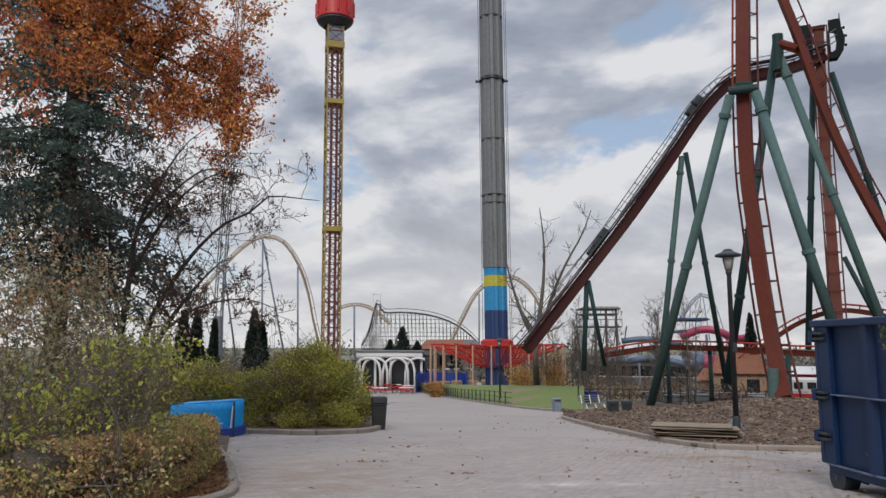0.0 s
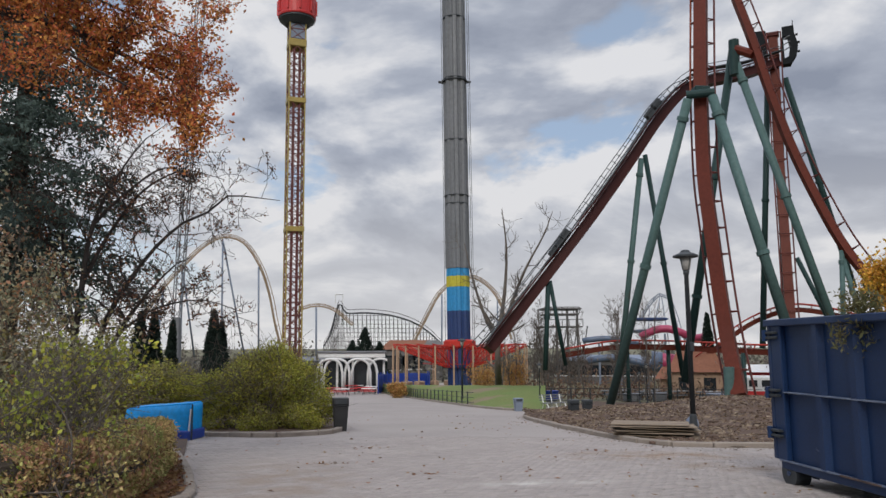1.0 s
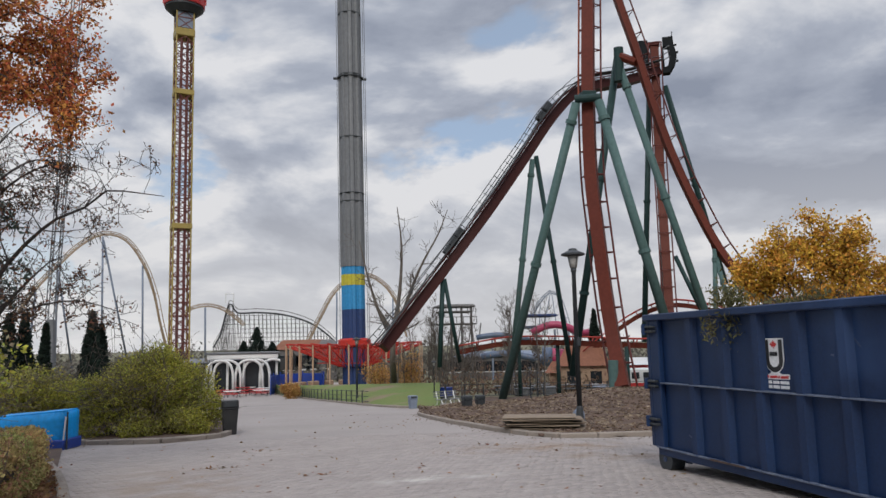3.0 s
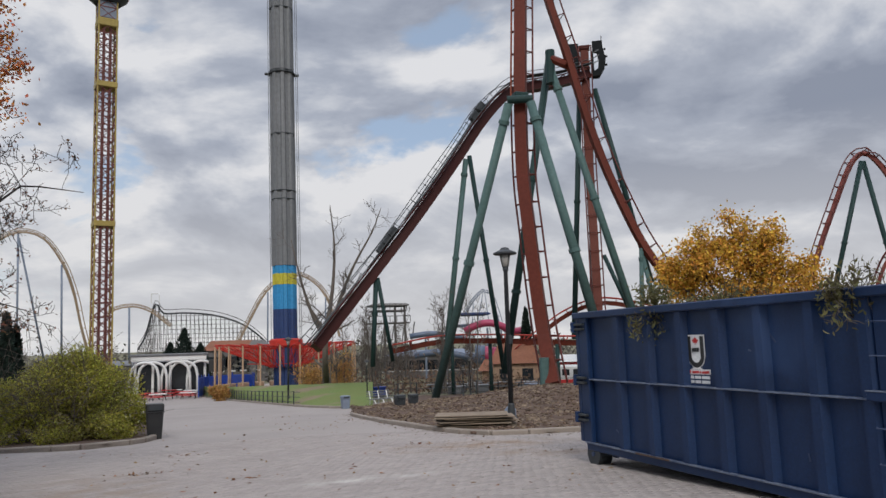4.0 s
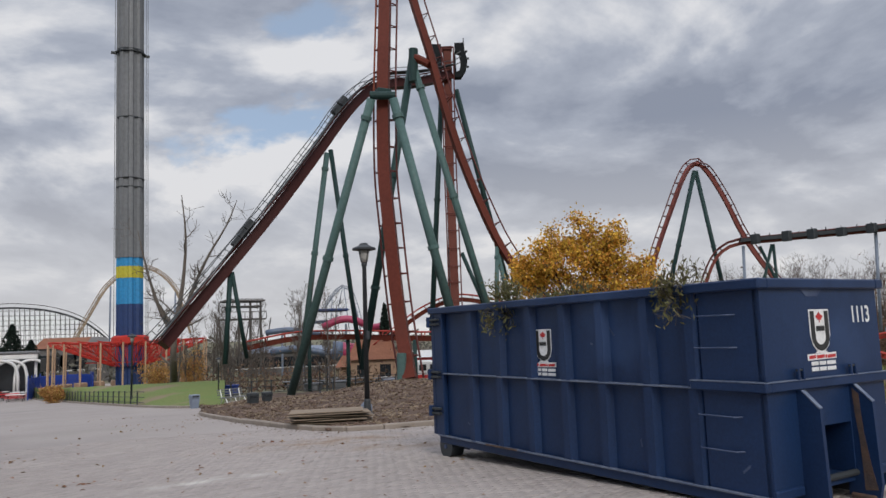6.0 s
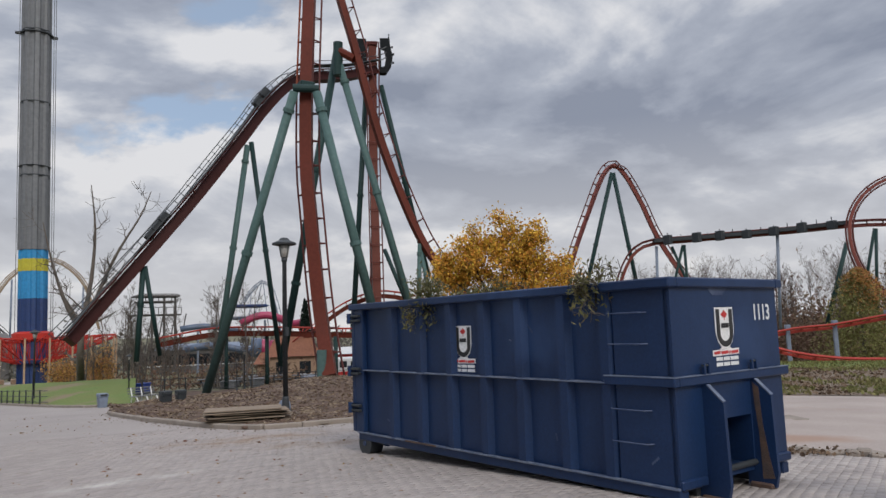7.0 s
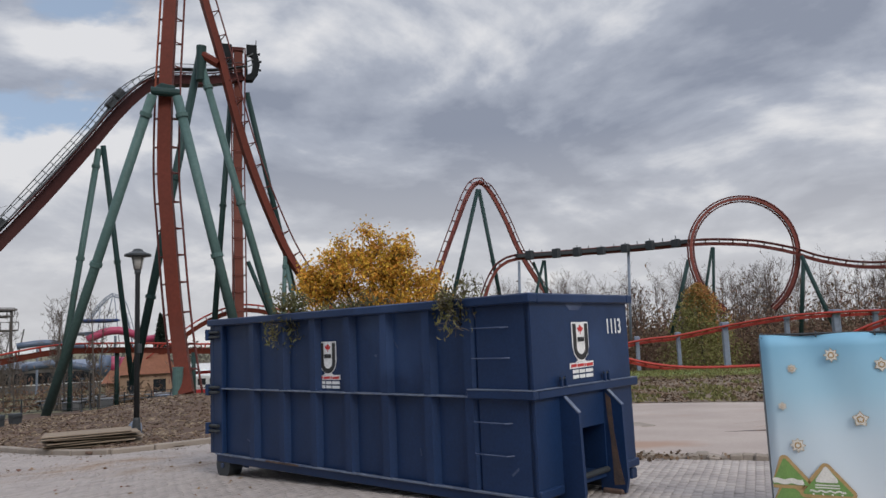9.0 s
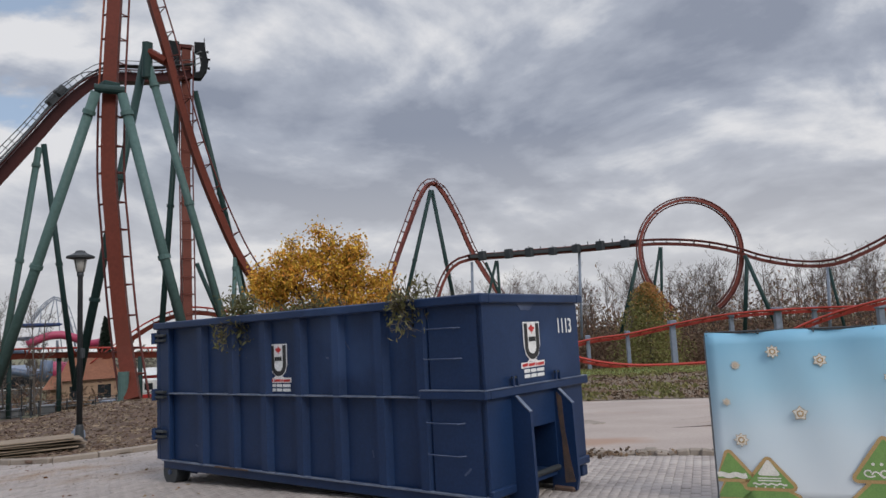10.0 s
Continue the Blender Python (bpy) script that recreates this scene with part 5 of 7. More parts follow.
for px, pz, r, n in ((0.65, 1.53, 0.072, 8), (1.08, 1.43, 0.072, 6), (0.28, 1.40, 0.05, 8), (1.66, 1.25, 0.046, 6), (0.16, 1.02, 0.045, 6), (0.85, 0.90, 0.078, 5), (0.27, 0.63, 0.075, 8), (2.2, 1.45, 0.07, 8), (2.6, 1.0, 0.07, 6)):
    fl = part("snowflake_print", flat_shape(star(r, n, 0.64, px, pz), AT[0], 0.002), M_COOKIE, ban)
    part("icing", flat_shape(star(r * 0.90, n, 0.63, px, pz), AT[1], 0.001), M_ICING, fl)
    part("icing_ring", flat_shape(star(r * 0.48, n, 0.85, px, pz), AT[2], 0.001), M_COOKIE, fl)
    part("centre", flat_shape(star(r * 0.34, n, 0.55, px, pz), AT[3], 0.001), M_ICING, fl)


def round_tri(x, top, bottom, half, r, shrink=0.0):
    """A triangle with rounded corners, kept inside the banner's edge."""
    out = []
    for cx_, cz_, a0, a1 in ((x, top - r * 1.2, 150, 30), (x + half - r, bottom + r, 30, -90), (x - half + r, bottom + r, 270, 150)):
        for a_ in np.linspace(radians(a0), radians(a1), 6):
            out.append((max(cx_ + (r - shrink) * math.cos(a_), 0.006), cz_ + (r - shrink) * math.sin(a_)))
    return out


def wave(x0, x1, z, w, height, turns):
    return band([(x0 + (x1 - x0) * k / 24, z + height * math.sin(turns * 2 * math.pi * k / 24)) for k in range(25)], w)


for px, tiers in ((0.13, ((0.54, 0.20, 0.24), (0.30, 0.01, 0.27))), (0.50, ((0.475, 0.12, 0.255), (0.25, 0.01, 0.29))), (1.55, ((0.695, 0.23, 0.30), (0.40, 0.01, 0.33))), (2.5, ((0.55, 0.18, 0.26), (0.32, 0.01, 0.30)))):
    lower = tiers[1]
    tp = part("tree_print", flat_shape(round_tri(px, lower[0], lower[1], lower[2], 0.05), AT[0], 0.001), M_COOKIE, ban, "gingerbread tree print")
    part("green_icing", flat_shape(round_tri(px, lower[0], lower[1], lower[2], 0.05, 0.032), AT[1], 0.001), M_TREEPRINT, tp)
    top, bot, half = tiers[0]
    part("upper_tier", flat_shape(round_tri(px, top, bot, half, 0.05), AT[2], 0.001), M_COOKIE, tp)
    part("green_icing", flat_shape(round_tri(px, top, bot, half, 0.05, 0.034), AT[3], 0.001), M_TREEPRINT, tp)
    if px == 0.50:
        part("white_icing", flat_shape(round_tri(px, top - 0.04, top - 0.20, 0.10, 0.02), AT[4], 0.001), M_ICING, tp)
        for dz_ in (0.225, 0.25):
            part("icing_line", flat_shape(wave(px - 0.11, px + 0.11, top - dz_, 0.012, 0.0, 1), AT[4], 0.001), M_ICING, tp)
        part("icing_line", flat_shape(wave(px - 0.16, px + 0.16, top - 0.285, 0.016, 0.007, 4), AT[4], 0.001), M_ICING, tp)
        for k in range(4):
            part("icing_dot", flat_shape(star(0.010, 6, 0.9, px - 0.13 + 0.085 * k, top - 0.315), AT[4], 0.001), M_ICING, tp)
    elif px == 0.13:
        part("icing_line", flat_shape(wave(0.008, px + 0.16, top - 0.27, 0.05, 0.008, 2), AT[4], 0.001), M_ICING, tp)
    else:
        for k in range(4):
            part("icing_dot", flat_shape(star(0.016, 6, 0.9, px - 0.11 + 0.073 * k, top - 0.28), AT[4], 0.001), M_ICING, tp)
        for k in range(3):
            cx_, cz_ = px - 0.15 + 0.14 * k, top - 0.36
            part("icing_swirl", flat_shape(band([(cx_ + (0.014 + 0.0055 * q) * math.cos(q * 0.62), cz_ + (0.010 + 0.0042 * q) * math.sin(q * 0.62)) for q in range(10)], 0.014), AT[4], 0.001), M_ICING, tp)
            part("icing_line", flat_shape(wave(cx_ + 0.02, cx_ + 0.13, cz_ - 0.02, 0.014, 0.028, 0.75), AT[4], 0.001), M_ICING, tp)

# ---- planting bed with kerb, lamp and boards ----
def strip(name, near, reach, lift, mat, rise, rows=26, label="", category="", rough_=0.0, kind="structure", mound=None):
    """A bed that runs outwards from a line on the ground, with a rise across it."""
    line = spline(near, 0.7)
    verts, faces = [], []
    for p in line:
        vx, vy = p.x - 0.4, p.y - 0.1
        r0 = math.hypot(vx, vy)
        reach_ = reach(math.degrees(math.atan2(vx, vy))) if callable(reach) else reach
        for k in range(rows + 1):
            t = (k / rows) ** 1.7
            r = r0 + (reach_ - r0) * t if reach_ > r0 else r0 + 3 * t
            x, y = 0.4 + vx / r0 * r, 0.1 + vy / r0 * r
            z = drop(x, y) + lift + rise(t) + (rough_ * noise.noise(Vector((x * 0.9, y * 0.9, 1))) + rough_ * 0.6 * noise.noise(Vector((x * 3, y * 3, 5))) if 0 < k else 0)
            verts.append((x, y, z + (mound(x, y) if mound else 0.0)))
    n = rows + 1
    for i in range(len(line) - 1):
        for k in range(rows):
            faces.append((i * n + k, (i + 1) * n + k, (i + 1) * n + k + 1, i * n + k + 1))
    return tagged(raw(name, verts, faces, mat, smooth=True), label, category, "", kind), line


def kerb(name, pts, width, height, label, piece=1.0, lift=0.0):
    """Kerb stones end to end along a line, each a bevelled block of its own."""
    root = thing(name, label, "kerb", kind="structure")
    line = spline(pts, piece)
    for a, b in zip(line, line[1:]):
        d = b - a
        ln = math.hypot(d.x, d.y)
        if ln < 0.05:
            continue
        m = Matrix.Translation((a.x, a.y, drop(a.x, a.y) + lift)) @ Matrix.Rotation(math.atan2(d.y, d.x), 4, "Z") @ Matrix.Rotation(-math.atan2(drop(b.x, b.y) - drop(a.x, a.y), ln), 4, "Y")
        part("kerb_stone", box((0.006, -width / 2, -0.08), (ln - 0.006, width / 2, height + RNG.uniform(-0.008, 0.008)), 0.025, m), M_KERB, root)
    return root


BED = [(5.2, 32.6, -0.9), (4.89, 30.68, -0.81), (5.1, 25.63, -0.59), (5.41, 22.77, -0.47), (5.67, 20.5, -0.37), (6, 18.83, -0.3), (6.51, 17.9, -0.27), (7.41, 17.67, -0.27), (8.89, 17.74, -0.3), (13.0, 19.6, 0), (17, 20.5, 0), (21, 22, 0)]
def soil_heap(x, y):
    """The dug soil lies in a long heap that grows towards the container."""
    az, r = math.degrees(math.atan2(x - 0.4, y - 0.1)), math.hypot(x - 0.4, y - 0.1)
    f = min(max((az - 12.0) / 12.0, 0.0), 1.0)
    return 0.70 * f * f * (3 - 2 * f) * math.exp(-((r - 32.0) / 5.5) ** 2)


bed, bed_line = strip("planting_bed", BED, lambda az: min(56.0, 33.5 + max(az - 8.2, 0.0) * 4.5), 0.05, M_MULCH, lambda t: 0.26 * math.sin(math.pi * min(t * 1.25, 1.0)) ** 1.2, label="bare mulched planting bed of brown chips and soil", category="planting bed", rough_=0.11, rows=70, mound=soil_heap)
kerb("bed_kerb", BED, 0.18, 0.14, "pale concrete kerb round the mulched bed")
bv = np.array([tuple(v.co) for v in bed.data.vertices])
bf = np.array([tuple(p.vertices) for p in bed.data.polygons])
fr = np.hypot(bv[bf[:, 0], 0], bv[bf[:, 0], 1])
w = np.where(fr < 38, 1.0, 0.0) * np.linalg.norm(np.cross(bv[bf[:, 1]] - bv[bf[:, 0]], bv[bf[:, 3]] - bv[bf[:, 0]]), axis=1)
sel = bf[RNG.choice(len(bf), 26000, p=w / w.sum())]
p, q = RNG.uniform(size=(2, 26000, 1))
c = bv[sel[:, 0]] * (1 - p) * (1 - q) + bv[sel[:, 1]] * p * (1 - q) + bv[sel[:, 2]] * p * q + bv[sel[:, 3]] * (1 - p) * q + (0, 0, 0.015)
near_bits = RNG.uniform(size=26000) < 0.7
tagged(leaf_mesh("wood_chips", c[near_bits], 0.042, M_CHIP, None, aspect=2.4, lie=0.25), "scattered wood chips on the planting bed", "wood chips", "", "stuff")
tagged(leaf_mesh("pale_twigs", c[~near_bits], 0.04, M_TWIG, None, aspect=5.0, lie=0.25), "pale broken twigs strewn over the bed", "twigs", "", "stuff")
clods = c[RNG.choice(26000, 700)]
cb = bmesh.new()
for q_ in clods:
    k_ = RNG.uniform(0.03, 0.10)
    r_ = bmesh.ops.create_icosphere(cb, subdivisions=1, radius=k_)
    for v in r_["verts"]:
        v.co = Vector((v.co.x * 1.3, v.co.y, v.co.z * 0.6)) * (1 + 0.4 * noise.noise(v.co * 9 + Vector(q_))) + Vector(q_)
tagged(link_mesh("soil_clods", cb, M_MULCH), "lumps of brown soil on the bed", "soil", "", "stuff")
c = []
for _ in range(600):
    p = bed_line[int(RNG.integers(0, len(bed_line)))]
    f = 1.0 - abs(RNG.normal()) * 0.020 - 0.006
    x, y = 0.4 + (p.x - 0.4) * f + RNG.normal() * 0.3, 0.1 + (p.y - 0.1) * f
    c.append((x, y, drop(x, y) + 0.025))
tagged(leaf_mesh("spilled_chips", c, 0.032, M_CHIP, None, aspect=2.0, lie=0.15), "wood chips and leaves spilled along the kerb", "wood chips", "", "stuff")


def lamp_post(at, h, label):
    """A dark post with a stepped base, glass funnel and broad hat."""
    root = thing("street_lamp", label, "lamp post", at, 20, "park lamps")
    s = h / 4.5
    part("base", box((-0.24 * s, -0.24 * s, -0.15), (0.24 * s, 0.24 * s, 0.06), 0.02), M_KERB, root)
    part("foot", lathe([(0.17 * s, 0.05), (0.16 * s, 0.12), (0.10 * s, 0.18), (0.085 * s, 0.5), (0.07 * s, 0.55)], 16), M_DARK, root)
    part("pole", lathe([(0.066 * s, 0.5), (0.055 * s, h - 0.62 * s), (0.075 * s, h - 0.60 * s), (0.075 * s, h - 0.5 * s)], 16), M_DARK, root, smooth=True)
    part("glass", lathe([(0.09 * s, h - 0.5 * s), (0.15 * s, h - 0.18 * s)], 18), M_LAMPGLASS, root, "frosted glass funnel", smooth=True)
    hat = part("hat", lathe([(0.16 * s, h - 0.20 * s), (0.31 * s, h - 0.17 * s), (0.31 * s, h - 0.13 * s), (0.13 * s, h - 0.05 * s), (0.10 * s, h), (0.02 * s, h + 0.02 * s)], 20), M_DARK, root)
    for k in range(4):
        part("rib", tube([(0.095 * s * math.cos(k * 1.571), 0.095 * s * math.sin(k * 1.571), h - 0.5 * s), (0.16 * s * math.cos(k * 1.571), 0.16 * s * math.sin(k * 1.571), h - 0.18 * s)], 0.008 * s, 4), M_DARK, hat)
    part("junction_box", box((-0.05, -0.12 * s, h * 0.44), (0.05, -0.05 * s, h * 0.49), 0.01), M_DARK, root)
    return root


lx, ly, lz = (8.32, 21.25, -0.44)
lamp = lamp_post((lx, ly, lz + 0.1), 5.3, "dark green lamp post with broad hat beside the bed")
vent = thing("ground_cap", "faded green plastic cap beside the lamp foot", "utility cap", (lx + 0.30, ly + 0.9, drop(lx, ly + 0.9) + 0.18))
part("cap", lathe([(0.16, -0.2), (0.19, 0.12), (0.17, 0.24), (0.09, 0.33), (0.02, 0.36)], 18), M_BLUEGREY, vent, smooth=True)

ply = thing("plywood_stack", "stack of weathered plywood sheets lying on the kerb", "board stack", (6.60, 19.45, -0.42), -16)
for k in range(7):
    w, d = 2.25 - 0.35 * RNG.uniform(), 1.15 - 0.1 * RNG.uniform()
    m = pose(RNG.normal() * 0.09, 0.45 + RNG.normal() * 0.06, 0.17 + k * 0.055, RNG.normal() * 1.2, RNG.normal() * 1.2, RNG.normal() * 6)
    part("sheet", box((-w / 2, -d / 2, 0), (w / 2, d / 2, 0.022), 0.004, m), M_PLY, ply)
for k in range(3):
    part("batten", box((-0.9 + k * 0.85, -0.05, -0.02), (-0.82 + k * 0.85, 0.95, 0.165), 0.01), M_BARK_GREY, ply)

# ---- hedge island, litter bin, blue box ----
ISL = [(-9.38, 31.27, -0.89), (-6.51, 23.46, -0.52), (-5.07, 22.09, -0.44), (-3.62, 21.52, -0.4), (-2.56, 22.14, -0.42), (-2.08, 23.62, -0.49), (-2.45, 28.05, -0.69), (-3.88, 34.01, -0.96), (-6.82, 38.65, -1.19), (-10.22, 39.23, -1.24)]
kerb("island_kerb", ISL, 0.2, 0.15, "low concrete kerb round the hedge island", 0.9)
ctr = Vector((sum(p[0] for p in ISL) / len(ISL), sum(p[1] for p in ISL) / len(ISL), 0))
il = spline(ISL + ISL[:1], 0.8)
raw("island_soil", [(p.x, p.y, drop(p.x, p.y) + 0.09) for p in il] + [(ctr.x, ctr.y, drop(ctr.x, ctr.y) + 0.25)], [(k, k + 1, len(il)) for k in range(len(il) - 1)], M_MULCH)
tagged(bpy.data.objects["island_soil"], "brown soil and litter under the hedge", "soil", "", "structure")


def bush(name, label, clumps, leaf, mat, n, at, stems=14, height=2.5, second=None, group=""):
    root = thing(name, label, "bush", at, 0, group)
    o = Vector(at)
    limbs = []
    for _ in range(stems):
        a = RNG.uniform(0, 6.28)
        lean_ = RNG.uniform(0.2, 0.95)
        limbs += grow((0.9 * math.cos(a) * lean_, 0.6 * math.sin(a) * lean_, 0), (lean_ * math.cos(a), lean_ * math.sin(a), 1.0), height * RNG.uniform(0.65, 0.95), 0.022, 1, kids=7, up=0.06)
    limb_mesh("stem_frame", limbs, M_BARK_GREY, root, 0.006)
    tot = sum(r[0] * r[2] for _, r in clumps)
    pts = np.concatenate([blob(int(n * r[0] * r[2] / tot), Vector(c) - o, r, lumps=16) for c, r in clumps])
    k = len(pts)
    if second:
        pick = RNG.uniform(size=k) < 0.32 + 0.25 * np.sin(pts[:, 0] * 1.3 + pts[:, 2] * 1.1)
        leaf_mesh("foliage", pts[~pick], leaf, mat, root)
        leaf_mesh("foliage", pts[pick], leaf, second, root)
    else:
        leaf_mesh("foliage", pts, leaf, mat, root)
    return root


bush("hedge_bush", "broad yellow-green autumn bush on the kerbed island",
     [((-3.75, 24.39, 0.62), (1.45, 1.25, 1.3)), ((-4.6, 24.6, 0.95), (1.6, 1.3, 1.55)), ((-4.35, 24.7, 1.5), (1.15, 1.1, 1.05)), ((-5.76, 24.36, 0.40), (1.4, 1.2, 1.15)), ((-3.04, 24.28, 0.15), (0.85, 0.9, 0.85)), ((-5.5, 24.7, 1.0), (1.0, 1.0, 1.0)), ((-6.66, 25.15, 0.55), (1.2, 1.1, 1.0)), ((-3.3, 23.4, -0.1), (0.7, 0.6, 0.6)), ((-4.6, 23.3, -0.1), (0.9, 0.6, 0.6))],
     0.040, L_HEDGE, 105000, (-4.8, 24.7, -0.64), 60, 3.0, L_HEDGE2)
bush("hedge_bush", "olive and yellow bush running back from the island",
     [((-7.65, 25.9, 0.34), (1.6, 1.4, 1.2)), ((-8.72, 25.55, 0.5), (1.6, 1.4, 1.3)), ((-9.75, 25.16, 0.55), (1.6, 1.4, 1.4))],
     0.050, L_HEDGE2, 42000, (-8.49, 25.63, -0.4), 24, 2.4, L_HEDGE)


def litter_bin(at, h, w, label, mat, rz=10):
    root = thing("litter_bin", label, "litter bin", at, rz, "park litter bins")
    b = bmesh.new()
    prof = [(0.0, 0.76), (h * 0.75, 0.95)]
    rings = [[b.verts.new((sx_ * w / 2 * s, sy_ * w / 2 * s, z)) for sx_, sy_ in ((-1, -1), (1, -1), (1, 1), (-1, 1))] for z, s in prof]
    for q in range(4):
        b.faces.new((rings[0][q], rings[0][(q + 1) % 4], rings[1][(q + 1) % 4], rings[1][q]))
    b.faces.new(list(reversed(rings[0])))
    b.faces.new(rings[1])
    bmesh.ops.bevel(b, geom=list(b.edges), offset=0.02, segments=2, affect="EDGES")
    part("body", b, mat, root)
    part("collar", box((-w * 0.52, -w * 0.52, h * 0.75), (w * 0.52, w * 0.52, h * 0.79), 0.01), mat, root)
    lid = part("lid", box((-w * 0.5, -w * 0.5, h * 0.79), (w * 0.5, w * 0.5, h), 0.025), mat, root)
    part("flap", box((-w * 0.36, -w * 0.515, h * 0.82), (w * 0.36, -w * 0.495, h * 0.95), 0.006), M_DARK, lid)
    return root


litter_bin((-2.07, 23.89, -0.5), 1.05, 0.50, "black plastic litter bin beside the hedge kerb", M_BLACK)
litter_bin((5.64, 38.53, -1.17), 0.68, 0.44, "grey litter bin on the path", M_BLUEGREY)
litter_bin((7.16, 32.07, -0.89), 0.75, 0.42, "dark litter bin by the planting bed", M_DARK)
litter_bin((8.16, 33.8, -0.98), 0.72, 0.40, "dark litter bin by the planting bed", M_DARK)

bb = thing("covered_stall", "bright blue fabric cover over a low stall box", "covered box", (-6.73, 21.64, -0.44), -8)
bm = bmesh.new()
sh = [(-1.15, -0.5, 0.12), (0.85, -0.45, 0.12), (0.80, 0.5, 0.12), (-1.15, 0.5, 0.12), (-1.05, -0.42, 0.92), (0.86, -0.42, 1.04), (0.84, 0.4, 1.06), (-1.05, 0.4, 0.92)]
vs = [bm.verts.new(q) for q in sh]
for f in ((3, 2, 1, 0), (4, 5, 6, 7), (0, 1, 5, 4), (1, 2, 6, 5), (2, 3, 7, 6), (3, 0, 4, 7)):
    bm.faces.new([vs[i] for i in f])
bmesh.ops.bevel(bm, geom=list(bm.edges), offset=0.04, segments=2, affect="EDGES")
bmesh.ops.subdivide_edges(bm, edges=list(bm.edges), cuts=3, use_grid_fill=True)
for v in bm.verts:
    v.co.y += 0.02 * noise.noise(v.co * 3.0)
    v.co.z += 0.02 * noise.noise(v.co * 2.3 + Vector((4, 0, 0)))
part("cover", bm, M_CYAN, bb, "bright blue taut fabric", smooth=True)
part("skirt", box((-1.12, -0.53, 0.02), (0.88, 0.5, 0.30), 0.03), M_COBALT, bb, "darker blue lower edge")
part("corner_post", tube([(0.93, -0.48, 0.0), (0.91, -0.46, 1.02)], 0.025, 8), M_DARK, bb)
part("trim", box((0.80, -0.5, 0.25), (0.84, -0.47, 0.95), 0.005, pose(0, 0, 0, 0, 4, 0)), M_WHITE, bb)

# ---- clipped hedge and near kerb on the left ----
NEARK = [(-5.2, 17.48, -0.24), (-3.97, 14.29, -0.09), (-3.21, 12.04, 0.02), (-2.74, 10.31, 0.1), (-3.2, 9.2, 0), (-4.4, 7.6, 0), (-6.0, 6.5, 0)]
kerb("near_kerb", NEARK, 0.16, 0.10, "curved pale kerb beside the clipped hedge", 0.6)
hl = spline([(p[0] - 0.05, p[1], 0) for p in NEARK], 0.4)
bedv = [(p.x, p.y, drop(p.x, p.y) + 0.05) for p in hl] + [(p.x - 7, p.y + 0.5, drop(p.x, p.y) + 0.1) for p in hl]
raw("hedge_bed", bedv, [(k, k + 1, len(hl) + k + 1, len(hl) + k) for k in range(len(hl) - 1)], M_MULCH)
tagged(bpy.data.objects["hedge_bed"], "leaf-strewn soil under the hedge", "soil", "", "structure")
bed2 = [(-3.7, 13.2), (-12, 13.2), (-14, 28), (-8.0, 28)]
raw("shrub_bed", [(x, y, drop(x, y) + 0.06) for x, y in bed2], [(0, 3, 2, 1)], M_MULCH)
tagged(bpy.data.objects["shrub_bed"], "dark soil under the shrubs", "soil", "", "structure")
hedge = thing("clipped_hedge", "clipped low hedge turning from green to russet", "hedge", (-4.3, 12.0, drop(-4.3, 12)))
hp = spline([(-4.28, 13.54, 0.64), (-3.93, 11.97, 0.55), (-3.65, 10.36, 0.46), (-3.56, 8.89, 0.38), (-3.77, 7.67, 0.29)], 0.25)
pts = []
for _ in range(48000):
    k = int(RNG.integers(0, len(hp) - 1))
    p = hp[k].lerp(hp[k + 1], RNG.uniform())
    a = RNG.uniform(0, 2 * math.pi)
    s = 0.86 + 0.14 * RNG.uniform() + RNG.normal() * 0.03
    q = Vector((math.copysign(abs(math.cos(a)) ** 0.5, math.cos(a)) * 0.72, 0, math.copysign(abs(math.sin(a)) ** 0.5, math.sin(a)) * 0.48)) * s
    z = drop(p.x, p.y) + 0.50 + q.z
    pts.append((p.x - 0.35 + q.x + 4.3, p.y + RNG.normal() * 0.12 - 12.0, z - drop(-4.3, 12)))
pts = np.array(pts)
pick = RNG.uniform(size=len(pts)) < np.clip(0.16 - 0.12 * (pts[:, 1]), 0.05, 0.55)
leaf_mesh("foliage", pts[~pick], 0.032, L_CLIPPED, hedge)
leaf_mesh("foliage", pts[pick], 0.032, L_BROWN, hedge)
core = bmesh.new()
add_tube(core, [(p.x - 0.35 + 4.3, p.y - 12.0, drop(p.x, p.y) + 0.48 - drop(-4.3, 12)) for p in hp[::3]], 0.40, 8)
part("core", core, M_BARK_GREY, hedge)
c = []
for _ in range(2600):
    p = hl[int(RNG.integers(0, len(hl)))]
    x, y = p.x - abs(RNG.normal()) * 0.3 - 0.1, p.y + RNG.normal() * 0.25
    c.append((x, y, drop(x, y) + 0.08 + RNG.uniform(0, 0.03)))
tagged(leaf_mesh("fallen_leaves", c, 0.06, L_FALLEN, None, aspect=1.4, lie=0.3), "russet fallen leaves along the near kerb", "fallen leaves", "", "stuff")

# ---- trees and shrubs on the left ----
oak = thing("oak_tree", "oak with rust orange autumn leaves overhanging the path", "tree", (-11.0, 9.0, drop(-11, 9)))
oo = Vector(oak.location)


def rel(pts, o):
    return [Vector(p) - o for p in pts]


